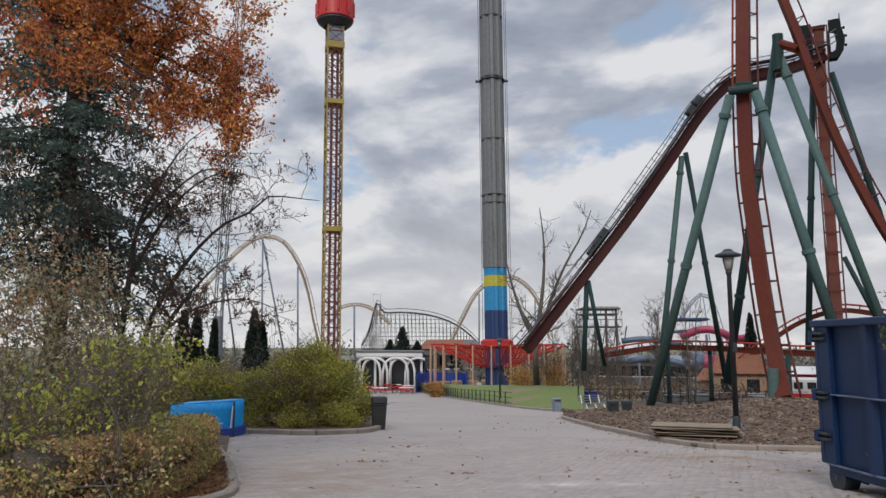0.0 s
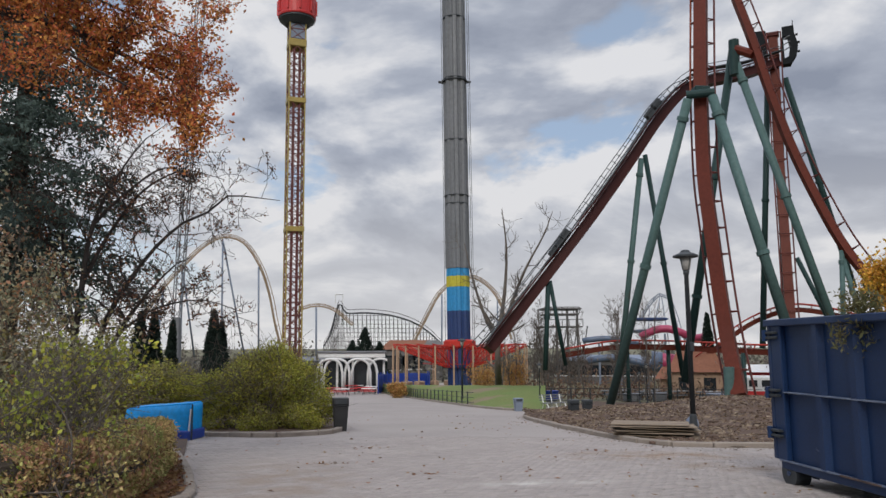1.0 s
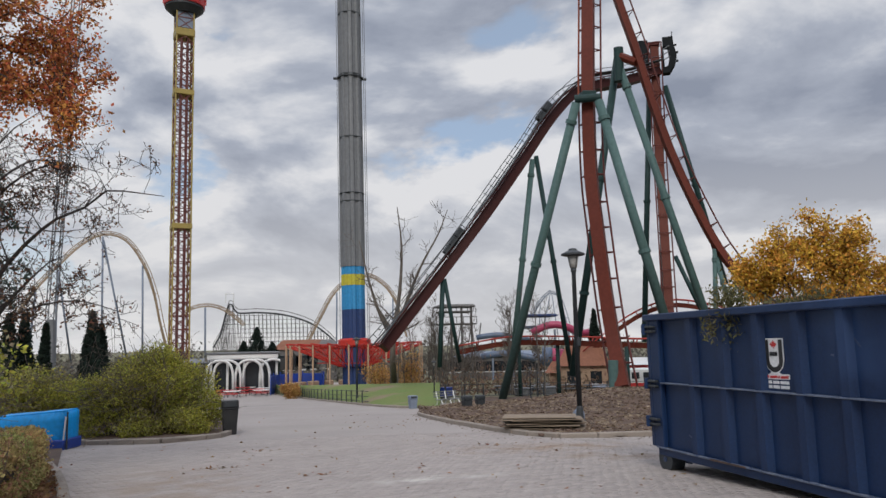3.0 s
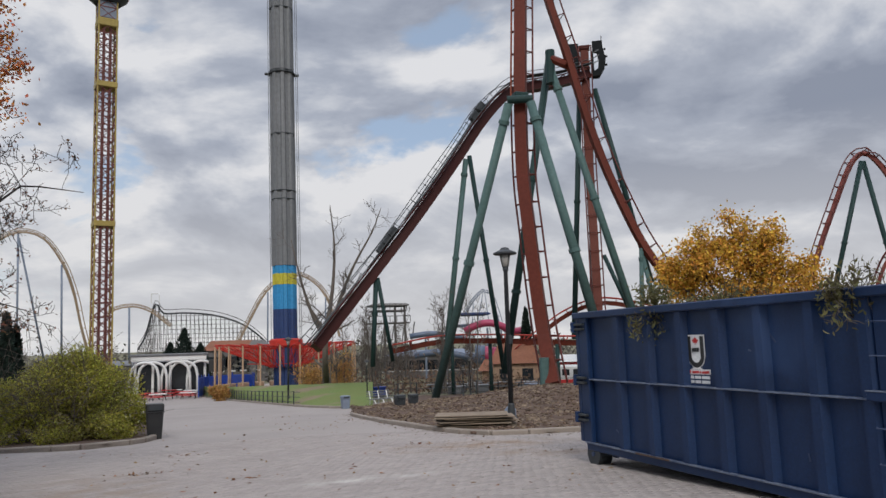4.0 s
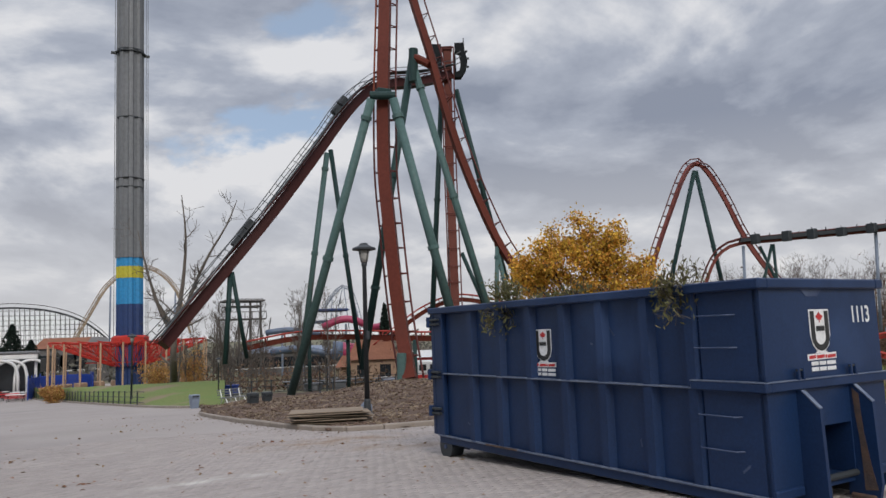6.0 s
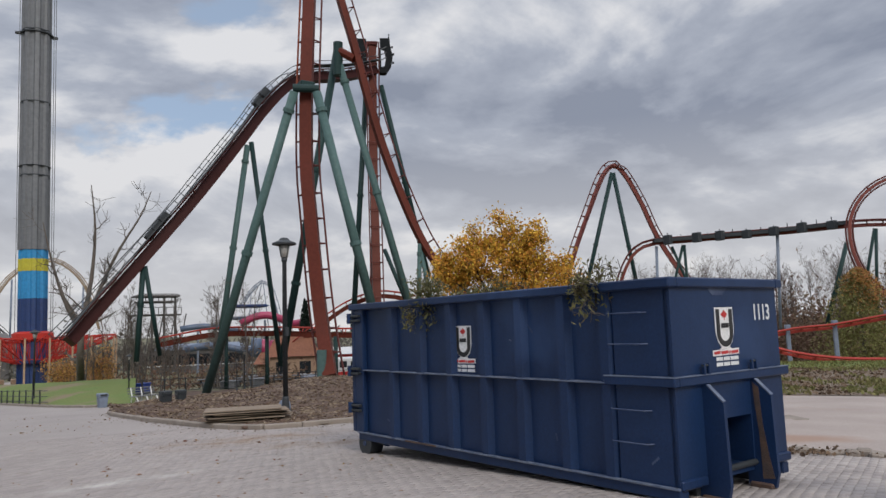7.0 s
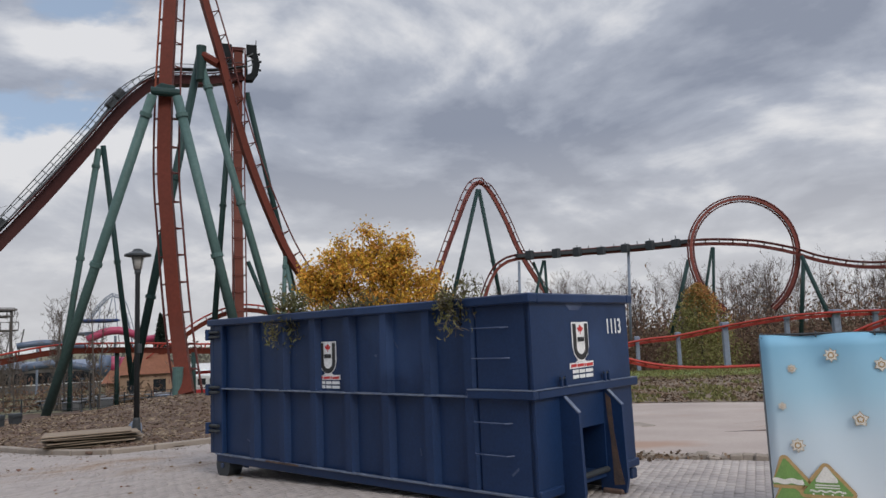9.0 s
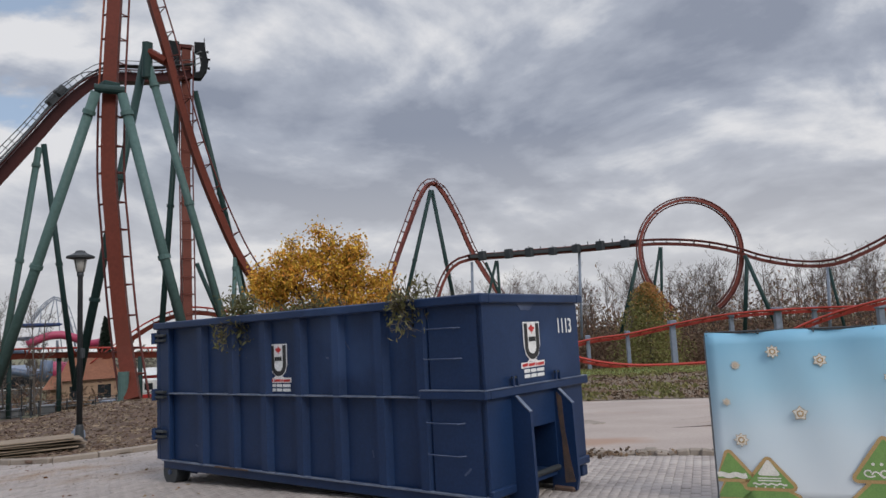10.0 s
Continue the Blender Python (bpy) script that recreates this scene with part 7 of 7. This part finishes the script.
LAWN = [(-4.04, 93.46, -3.47), (-1.32, 76.89, -2.88), (0.66, 63, -2.25), (2.23, 53.47, -1.82), (3.78, 44.62, -1.43), (5.07, 39.83, -1.22), (6.91, 37.48, -1.13)]
strip("lawn", LAWN, 75, 0.06, M_GRASS, lambda t: 1.15 * math.sin(math.pi * min(t * 1.0, 1.0)), 16, "green lawn mound inside a low kerb", "lawn", 0.04)
kerb("lawn_kerb", LAWN, 0.2, 0.14, "pale kerb round the lawn mound", 2.0)
fence = thing("low_fence", "low black metal fence along the lawn edge", "fence")
fl = spline([(p[0], p[1], 0) for p in LAWN[:5]], 1.6)
for a, b in zip(fl, fl[1:]):
    za, zb = drop(a.x, a.y) + 0.06, drop(b.x, b.y) + 0.06
    part("post", tube([(a.x, a.y, za), (a.x, a.y, za + 0.85)], 0.04, 5), M_DARK, fence)
    for h in (0.2, 0.5, 0.8):
        part("fence_rail", tube([(a.x, a.y, za + h), (b.x, b.y, zb + h)], 0.025, 4), M_DARK, fence)
lamp_post((3.43, 49.83, -1.66), 4.4, "dark lamp post on the edge of the lawn")
lamp_post((15.68, 50.5, -1.79), 2.2, "short dark lamp post behind the bed")
lamp_post((16.3, 50.77, -1.81), 2.8, "dark lamp post behind the bed")
lamp_post((7.8, 44.61, -1.45), 2.6, "dark lamp post by the far path")
sg = thing("sign_board", "dark sign board on a post by the path", "sign", (-2.12, 91.25, -3.47), 0)
part("post", tube([(0, 0, 0), (0, 0, 4.2)], 0.10, 8), M_DARK, sg)
part("board", box((-1.15, -0.12, 2.9), (0.55, 0.12, 4.4), 0.05), M_BLACK, sg)
for px, w, h in (((6.28, 67.85, -0.59), 1.5, 1.7), ((9.34, 67.51, -0.37), 1.7, 2.0), ((-1.45, 70.09, -0.27), 0.9, 0.8)):
    g = drop(px[0], px[1])
    bush("autumn_shrub", "ochre autumn shrub on the lawn", [((px[0], px[1], g + h * 0.95), (w * 1.1, w * 1.1, h * 1.1))], 0.085, leaf_material("ochre_leaf", (0.575, 0.325, 0.112), (0.413, 0.237, 0.088)), 3600, (px[0], px[1], g + 0.3), 6, 2.2, None, "shrubs on the lawn")

# blue hoarding, white pavilion, tables
hoard = thing("blue_fence", "cobalt blue panel fence at the plaza corner", "fence", group="blue fence")
hl2 = spline([(-4.3, 89.99, -1.78), (-3.4, 95.04, -1.7), (-0.65, 97.11, -1.49), (1.77, 95.1, -1.26), (1.81, 85.1, -1.29)], 2.0)
for a, b in zip(hl2, hl2[1:]):
    za = drop(a.x, a.y)
    d = math.atan2(b.y - a.y, b.x - a.x)
    part("panel", box((0.04, -0.04, 0.15), ((b - a).length - 0.04, 0.04, 2.3), 0.02, pose(a.x, a.y, za, 0, 0, math.degrees(d))), M_COBALT, hoard)
    part("post", tube([(a.x, a.y, za), (a.x, a.y, za + 2.6)], 0.07, 5), M_COBALT, hoard)
pv = thing("white_pavilion", "white pavilion with rows of curved arches", "pavilion", (-7.42, 97.8, -0.49), 4)
g = drop(*pv.location[:2]) - pv.location.z
part("roof", box((-5.2, -0.5, 1.3), (3.6, 4.5, 2.0), 0.1), M_WHITE, pv)
part("roof_edge", box((-5.4, -0.7, 1.95), (3.8, 4.7, 2.2), 0.05), M_TOWER, pv)
for k, x in enumerate((-3.6, -2.7, 0.0, 0.9, 3.0)):
    part("arch", tube([(x - 1.7, -1.2 + 0.2 * k, g), (x - 1.65, -1.2 + 0.2 * k, -0.6)] + [(x + 1.5 * math.cos(q), -1.2 + 0.2 * k, 0.0 + 1.2 * math.sin(q)) for q in np.linspace(math.pi * 0.93, math.pi * 0.07, 11)] + [(x + 1.65, -1.2 + 0.2 * k, -0.6), (x + 1.7, -1.2 + 0.2 * k, g)], 0.17, 6), M_WHITE, pv, smooth=True)
part("dark_back", box((-5.0, 1.0, g), (3.4, 1.2, 1.2), 0.02), M_GLASS_DARK, pv)
for k in range(5):
    part("pillar", box((-4.9 + 2.05 * k, 0.4, g), (-4.6 + 2.05 * k, 0.7, 1.2), 0.02), M_WHITE, pv)
for k in range(9):
    p = Vector(((-9.71, 91.56, -1.86), (-8.27, 85.68, -2.11), (-7.79, 89.74, -2.04), (-7.47, 96.8, -1.78), (-6.08, 91.89, -2), (-5.29, 93.94, -1.95), (-10.85, 89.41, -1.77), (-5.26, 87.93, -2.48), (-8.06, 96.75, -1.86))[k])
    g2 = drop(p.x, p.y)
    tb = thing("picnic_table", "red and white picnic table on the plaza", "table", (p.x, p.y, g2), RNG.uniform(-20, 20), "picnic tables")
    part("tabletop", box((-0.9, -0.4, 0.70), (0.9, 0.4, 0.78), 0.02), M_WHITE if k % 2 else M_RED, tb)
    for y in (-0.75, 0.75):
        part("bench", box((-0.9, y - 0.14, 0.42), (0.9, y + 0.14, 0.47), 0.02), M_RED, tb)
    for x in (-0.7, 0.7):
        part("leg", tube([(x, -0.75, 0.0), (x, 0, 0.7), (x, 0.75, 0.0)], 0.04, 4), M_DARK, tb)


def house(name, label, at, rz, w, d, h, roof_h, wall, roof, windows=3, category="building", group=""):
    """A small park building: walls, pitched roof with eaves, door and framed windows."""
    root = thing(name, label, category, at, rz, group)
    part("wall", box((-w / 2, -d / 2, 0), (w / 2, d / 2, h)), wall, root)
    bm = bmesh.new()
    e = 0.4
    v = [bm.verts.new(q) for q in ((-w / 2 - e, -d / 2 - e, h - 0.1), (w / 2 + e, -d / 2 - e, h - 0.1), (w / 2 + e, d / 2 + e, h - 0.1), (-w / 2 - e, d / 2 + e, h - 0.1), (-w / 2 + w * 0.12, 0, h + roof_h), (w / 2 - w * 0.12, 0, h + roof_h))]
    for f in ((3, 2, 1, 0), (0, 1, 5, 4), (1, 2, 5), (2, 3, 4, 5), (3, 0, 4)):
        bm.faces.new([v[i] for i in f])
    part("roof", bm, roof, root)
    for k in range(windows):
        x = -w / 2 + w * (k + 0.5) / windows
        wn = part("window", box((x - w * 0.12, -d / 2 - 0.05, h * 0.35), (x + w * 0.12, -d / 2 + 0.02, h * 0.78), 0.01), M_GLASS_DARK, root)
        part("window_frame", box((x - w * 0.14, -d / 2 - 0.09, h * 0.30), (x + w * 0.14, -d / 2 - 0.02, h * 0.35), 0.01), M_WHITE, wn)
    return root


def placed(p):
    return (p[0], p[1], drop(p[0], p[1]))


house("food_stand", "tan food stand with a brown hipped roof", placed((25.46, 65.45, -0.06)), -20, 4.2, 3.4, 2.6, 1.7, M_STUCCO, M_ROOF, 2)
house("food_stand", "low stand with tan roof between the supports", placed((24.76, 69.97, -0.21)), -20, 2.2, 2.4, 2.0, 1.0, M_STUCCO, M_ROOF, 1)
house("red_kiosk", "red kiosk with pale upper storey", placed((29.05, 61.76, 0.31)), -24, 3.2, 3.0, 2.6, 0.5, M_RED, M_WHITE, 2)
house("timber_lodge", "dark lodge with brown roof beyond the swing ride", placed((-1.05, 135.1, 1.61)), 0, 9.5, 6, 5.4, 1.6, M_BUILDING, M_ROOF, 5)
house("timber_lodge", "small dark roofed hut beyond the swing ride", placed((3.3, 130.08, 1.63)), 0, 3.0, 3, 5.6, 1.3, M_BUILDING, M_BUILDING, 1)
house("service_building", "low grey service building far across the park", placed((30.26, 116.32, -0.03)), -15, 14, 6, 3.6, 0.8, M_BUILDING, M_BLUEGREY, 6)
house("service_building", "long grey building behind the pavilion", placed((-15.25, 124.14, -0.27)), 5, 16, 6, 3.6, 0.6, M_BUILDING, M_TOWER, 6)
van = thing("white_trailer", "white trailer with red stripe parked beyond the bed", "trailer", placed((26.37, 56.38, -0.25)), -24)
part("body", box((-1.6, -0.9, 0.45), (1.6, 0.9, 2.1), 0.12), M_WHITE, van)
part("stripe", box((-1.62, -0.92, 0.5), (1.62, 0.92, 1.0), 0.05), M_RED, van)
for x in (-0.9, 0.0, 0.9):
    part("window", box((x - 0.3, -0.925, 1.3), (x + 0.3, -0.9, 1.8), 0.02), M_GLASS_DARK, van)
for x in (-1.0, 1.0):
    part("wheel", tube([(x, -0.9, 0.28), (x, -0.7, 0.28)], 0.28, 12), M_BLACK, van)

# water slides and platforms
sl = thing("water_slide", "magenta and blue water slide tubes behind the coaster legs", "water slide")
part("tube", tube(spline([(29.8, 95.67, 3.41), (31.49, 95.14, 4.27), (33.13, 94.58, 4.48), (34.7, 94.02, 3.97), (36.28, 94.5, 3.26), (37.9, 94.94, 3.41)], 1.0), 0.5, 10), M_PINK, sl, "magenta tube", smooth=True)
part("bowl", tube([(27.5, 83.82, 0.46), (29.98, 82.97, 0.29)], [1.15, 0.95], 16), M_PINK, sl, "red and blue bowl", smooth=True)
part("bowl_band", tube([(27.35, 83.76, 0.46), (28.49, 83.38, 0.41)], [1.2, 1.12], 16), M_SLIDEBLUE, sl, smooth=True)
part("tube", tube(spline([(24.78, 107.36, 3.06), (27.88, 106.61, 3.39), (30.88, 105.79, 2.9), (33.07, 105.13, 2.26)], 1.2), 0.42, 10), M_SLIDEBLUE, sl, "pale blue tube", smooth=True)
part("tube", tube(spline([(20.9, 87.73, 0.5), (23.42, 87.1, 0.91), (25.85, 86.42, 0.53), (28.21, 85.69, -0.1)], 1.2), 0.42, 10), M_SLIDEBLUE, sl, "blue tube", smooth=True)
for p in ((30.47, 95.47, 3.41), (32.78, 94.7, 3.83), (35.3, 93.8, 3.25), (27.1, 106.81, 2.9), (30.13, 106, 2.74)):
    part("leg", tube([p, placed(p)], 0.15, 6), M_BLUEGREY, sl)
part("tower_deck", box((-2.2, -2, 0), (2.2, 2, 0.4), 0.05, Matrix.Translation((32.18, 99.12, 4.06))), M_SLIDEBLUE, sl)
part("tower_roof", box((-2.4, -2, 1.6), (2.4, 2, 2.0), 0.3, Matrix.Translation((31.9, 99.21, 4.06))), M_TW_NAVY, sl)
pl = thing("lookout_platform", "grey timber lookout platform on posts", "platform", placed((21.98, 110, 1.74)))
g = 3.42 - pl.location.z
for z, w in ((5.26 - pl.location.z, 3.1), (7.12 - pl.location.z, 2.6)):
    part("deck", box((-w, -2, z - 0.2), (w, 2, z), 0.04), M_TIMBER, pl)
    part("guard_rail", box((-w, -2.05, z + 0.9), (w, -1.98, z + 1.0), 0.01), M_TIMBER, pl)
    for k in range(7):
        part("baluster", box((-w + k * w / 3 - 0.05, -2.04, z), (-w + k * w / 3 + 0.05, -1.96, z + 0.95), 0.01), M_TIMBER, pl)
part("roof", box((-2.9, -2.3, 7.71 - pl.location.z), (2.9, 2.3, 7.97 - pl.location.z), 0.05), M_BUILDING, pl)
for x in (-2.3, -0.8, 0.8, 2.3):
    part("post", tube([(x, -1.8, 0), (x, -1.8, 7.71 - pl.location.z)], 0.18, 5), M_TIMBER, pl)
    part("brace", tube([(x, -1.8, 0), (x + 1.5, -1.8, 5.26 - pl.location.z)], 0.10, 4), M_TIMBER, pl)

# iron fence and clutter behind the bed
f2 = thing("park_fence", "dark metal fence behind the planting bed", "fence")
fl = spline([(8.41, 51.48, -1.47), (11.04, 51, -1.43), (14.09, 52.33, -1.43), (17.6, 53.39, -1.34), (21.51, 54.11, -1.29), (26.08, 54.31, -1.21)], 1.6)
for a, b in zip(fl, fl[1:]):
    za, zb = drop(a.x, a.y), drop(b.x, b.y)
    part("post", tube([(a.x, a.y, za), (a.x, a.y, za + 1.1)], 0.045, 5), M_DARK, f2)
    for h in (0.25, 0.65, 1.05):
        part("fence_rail", tube([(a.x, a.y, za + h), (b.x, b.y, zb + h)], 0.028, 4), M_DARK, f2)
for k, (p, w, h, mat, lab) in enumerate((((7.43, 65.73, -1.59), 1.3, 0.9, M_RED, "red ride equipment cover by the lawn"), ((10.12, 65.38, -1.56), 1.2, 1.0, M_RED, "red ride equipment cover by the lawn"), ((8.5, 63.59, -1.65), 1.0, 0.8, M_WHITE, "white service box by the lawn"),
                                   ((11.18, 59.12, -2), 1.0, 0.7, M_COBALT, "blue service box by the fence"), ((17.83, 59.59, -1.21), 1.8, 0.5, M_TOWER, "grey machinery housing by the track"), ((19.87, 58.96, -1.26), 1.6, 0.6, M_TOWER, "grey machinery housing by the track"), ((23.16, 55.6, -0.97), 1.5, 0.6, M_BLUEGREY, "grey machinery housing by the track"))):
    ob = thing("service_box", lab, "box", placed(p), 15 * k, "service boxes")
    part("body", box((-w / 2, -w / 3, 0), (w / 2, w / 3, h), 0.06), mat, ob)
    part("cover", box((-w * 0.54, -w * 0.37, h), (w * 0.54, w * 0.37, h + 0.1), 0.03), mat, ob)
    part("latch", box((-0.08, -w / 3 - 0.03, h * 0.5), (0.08, -w / 3 - 0.005, h * 0.65), 0.01), M_DARK, ob)

# rows of grey tables stored beyond the bed, a white bench beside the bins
store = thing("picnic_table", "grey metal picnic table stored beyond the bed", "table", placed((19.0, 68.0)), 30, "stored tables")
part("tabletop", box((-1.1, -0.42, 0.72), (1.1, 0.42, 0.79), 0.02), M_TOWER, store)
for y in (-0.8, 0.8):
    part("bench", box((-1.1, y - 0.15, 0.42), (1.1, y + 0.15, 0.48), 0.02), M_TOWER, store)
for x in (-0.8, 0.8):
    part("leg", tube([(x, -0.8, 0.0), (x, 0, 0.72), (x, 0.8, 0.0)], 0.05, 5), M_DARK, store)
for k in range(17):
    a, r = 15.0 + 0.75 * k + RNG.normal() * 0.25, 66 + 7 * (k % 3) + RNG.normal() * 1.2
    copy_thing(store, pose(*placed((0.4 + r * math.sin(radians(a)), 0.1 + r * math.cos(radians(a)))), 0, 0, RNG.uniform(-40, 40)))
seat = thing("park_bench", "white metal park bench beside the litter bins", "bench", placed((7.5, 38.6)), 25)
for x in (-0.55, 0.0, 0.55):
    part("end_frame", tube([(x, -0.30, 0.0), (x, -0.34, 0.25), (x, -0.22, 0.43), (x, 0.12, 0.42), (x, 0.26, 0.85)], 0.028, 6), M_WHITE, seat)
    part("leg", tube([(x, 0.12, 0.42), (x, 0.26, 0.0)], 0.028, 6), M_WHITE, seat)
for k in range(4):
    part("slat", box((-0.75, -0.26 + 0.10 * k, 0.43), (0.75, -0.18 + 0.10 * k, 0.46), 0.006), M_TOWER, seat)
for z in (0.58, 0.70, 0.82):
    part("back_slat", box((-0.75, 0.15 + (z - 0.5) * 0.3, z - 0.03), (0.75, 0.18 + (z - 0.5) * 0.3, z + 0.03), 0.006), M_TOWER, seat)

# brown dust trodden from the bed onto the paving
c = []
for _ in range(1500):
    k = RNG.integers(0, 3)
    b = ((6.01, 15.71, -0.17), (4.53, 15.43, -0.14), (6.5, 13.35, -0.08))[k]
    x, y = b[0] + RNG.normal() * 1.2, b[1] + RNG.normal() * 0.75
    c.append((x, y, drop(x, y) + 0.024))
tagged(leaf_mesh("trodden_dust", c, 0.016, M_CHIP, None, aspect=1.3, lie=0.05), "brown grit trodden over the paving", "grit", "", "stuff")

# litter of leaves on the paving
c = []
for _ in range(240):
    a, r = RNG.uniform(-18, 30), 8.5 + 22 * RNG.uniform() ** 1.4
    x, y = 0.4 + r * math.sin(radians(a)), 0.1 + r * math.cos(radians(a))
    c.append((x, y, drop(x, y) + 0.028))
for x0, y0, n_, wide in ((-1.2, 14.4, 26, 0.30), (0.6, 12.6, 9, 0.2), (-0.6, 17.5, 12, 0.3), (3.9, 19.5, 14, 0.5), (2.6, 24.0, 16, 0.8), (4.4, 16.6, 18, 0.4), (1.5, 33.0, 20, 1.4), (3.2, 27.5, 18, 1.2)):
    for _ in range(n_):
        x, y = x0 + RNG.normal() * wide, y0 + RNG.normal() * wide * 0.4
        c.append((x, y, drop(x, y) + 0.028))
tagged(leaf_mesh("scattered_leaves", c, 0.045, L_FALLEN, None, aspect=1.8, lie=0.15), "dead leaves scattered on the paving", "fallen leaves", "", "stuff")

# ---- paving blocks ----
tilt = math.radians(24)
ca, sa = math.cos(tilt), math.sin(tilt)
LB, WB = 0.225, 0.1125
blocks = []
for i in range(-60, 160):
    for j in range(-120, 320):
        u, w = (i + (0.5 if j % 2 else 0.0)) * LB, j * WB
        x, y = u * ca - w * sa, u * sa + w * ca
        r = math.hypot(x - 0.4, y - 0.1)
        if not 7.2 < r < 21.0:
            continue
        az = math.degrees(math.atan2(x - 0.4, y - 0.1))
        if -19 < az < 72 and not (az > 46.5 and r > 12.5) and not (az < -16 and r < 13.0):
            blocks.append((r, x, y))
blocks.sort()
pave = bpy.data.objects["pavement"]
vs0 = np.array([(sx_ * (LB / 2 - 0.0025 - b), sy_ * (WB / 2 - 0.0025 - b), z) for z, b in ((-0.03, 0), (0.012, 0), (0.018, 0.006)) for sx_, sy_ in ((-1, -1), (1, -1), (1, 1), (-1, 1))])
fs0 = [(k + q, k + (q + 1) % 4, k + 4 + (q + 1) % 4, k + 4 + q) for k in (0, 4) for q in range(4)] + [(8, 9, 10, 11)]
me_b = bpy.data.meshes.new("paving_block")
me_b.from_pydata([tuple(v) for v in vs0], [], fs0)
me_b.materials.append(M_PAVER_ONE)
for r, x, y in blocks[:300]:
    ob = new("paving_block", me_b)
    ob.parent = pave
    ob.matrix_basis = pose(x, y, drop(x, y) + RNG.normal() * 0.0022, RNG.normal() * 0.7, RNG.normal() * 0.7, math.degrees(tilt))
rest = np.array(blocks[300:])
n = len(rest)
rot = np.array(((ca, -sa), (sa, ca)))
v = np.repeat(vs0[None], n, 0)
tiltx, tilty = RNG.normal(size=(n, 1)) * 0.007, RNG.normal(size=(n, 1)) * 0.007
v[:, :, 2] += v[:, :, 0] * tiltx + v[:, :, 1] * tilty
v[:, :, :2] = v[:, :, :2] @ rot.T + rest[:, None, 1:3]
rr = np.hypot(v[:, :, 0] - 0.4, v[:, :, 1] - 0.1)
v[:, :, 2] += 0.58 - 0.045 * rr + RNG.normal(size=(n, 1)) * 0.0022
f = (np.arange(n)[:, None, None] * 12 + np.array(fs0)[None]).reshape(-1, 4)
me = bpy.data.meshes.new("paving_blocks")
me.vertices.add(12 * n)
me.vertices.foreach_set("co", v.ravel())
me.loops.add(f.size)
me.loops.foreach_set("vertex_index", f.ravel())
me.polygons.add(len(f))
me.polygons.foreach_set("loop_start", np.arange(len(f)) * 4)
me.update(calc_edges=True)
me.materials.append(M_PAVER)
ob = new("paving_blocks", me)
ob.parent = pave
tagged(ob, kind="stuff")
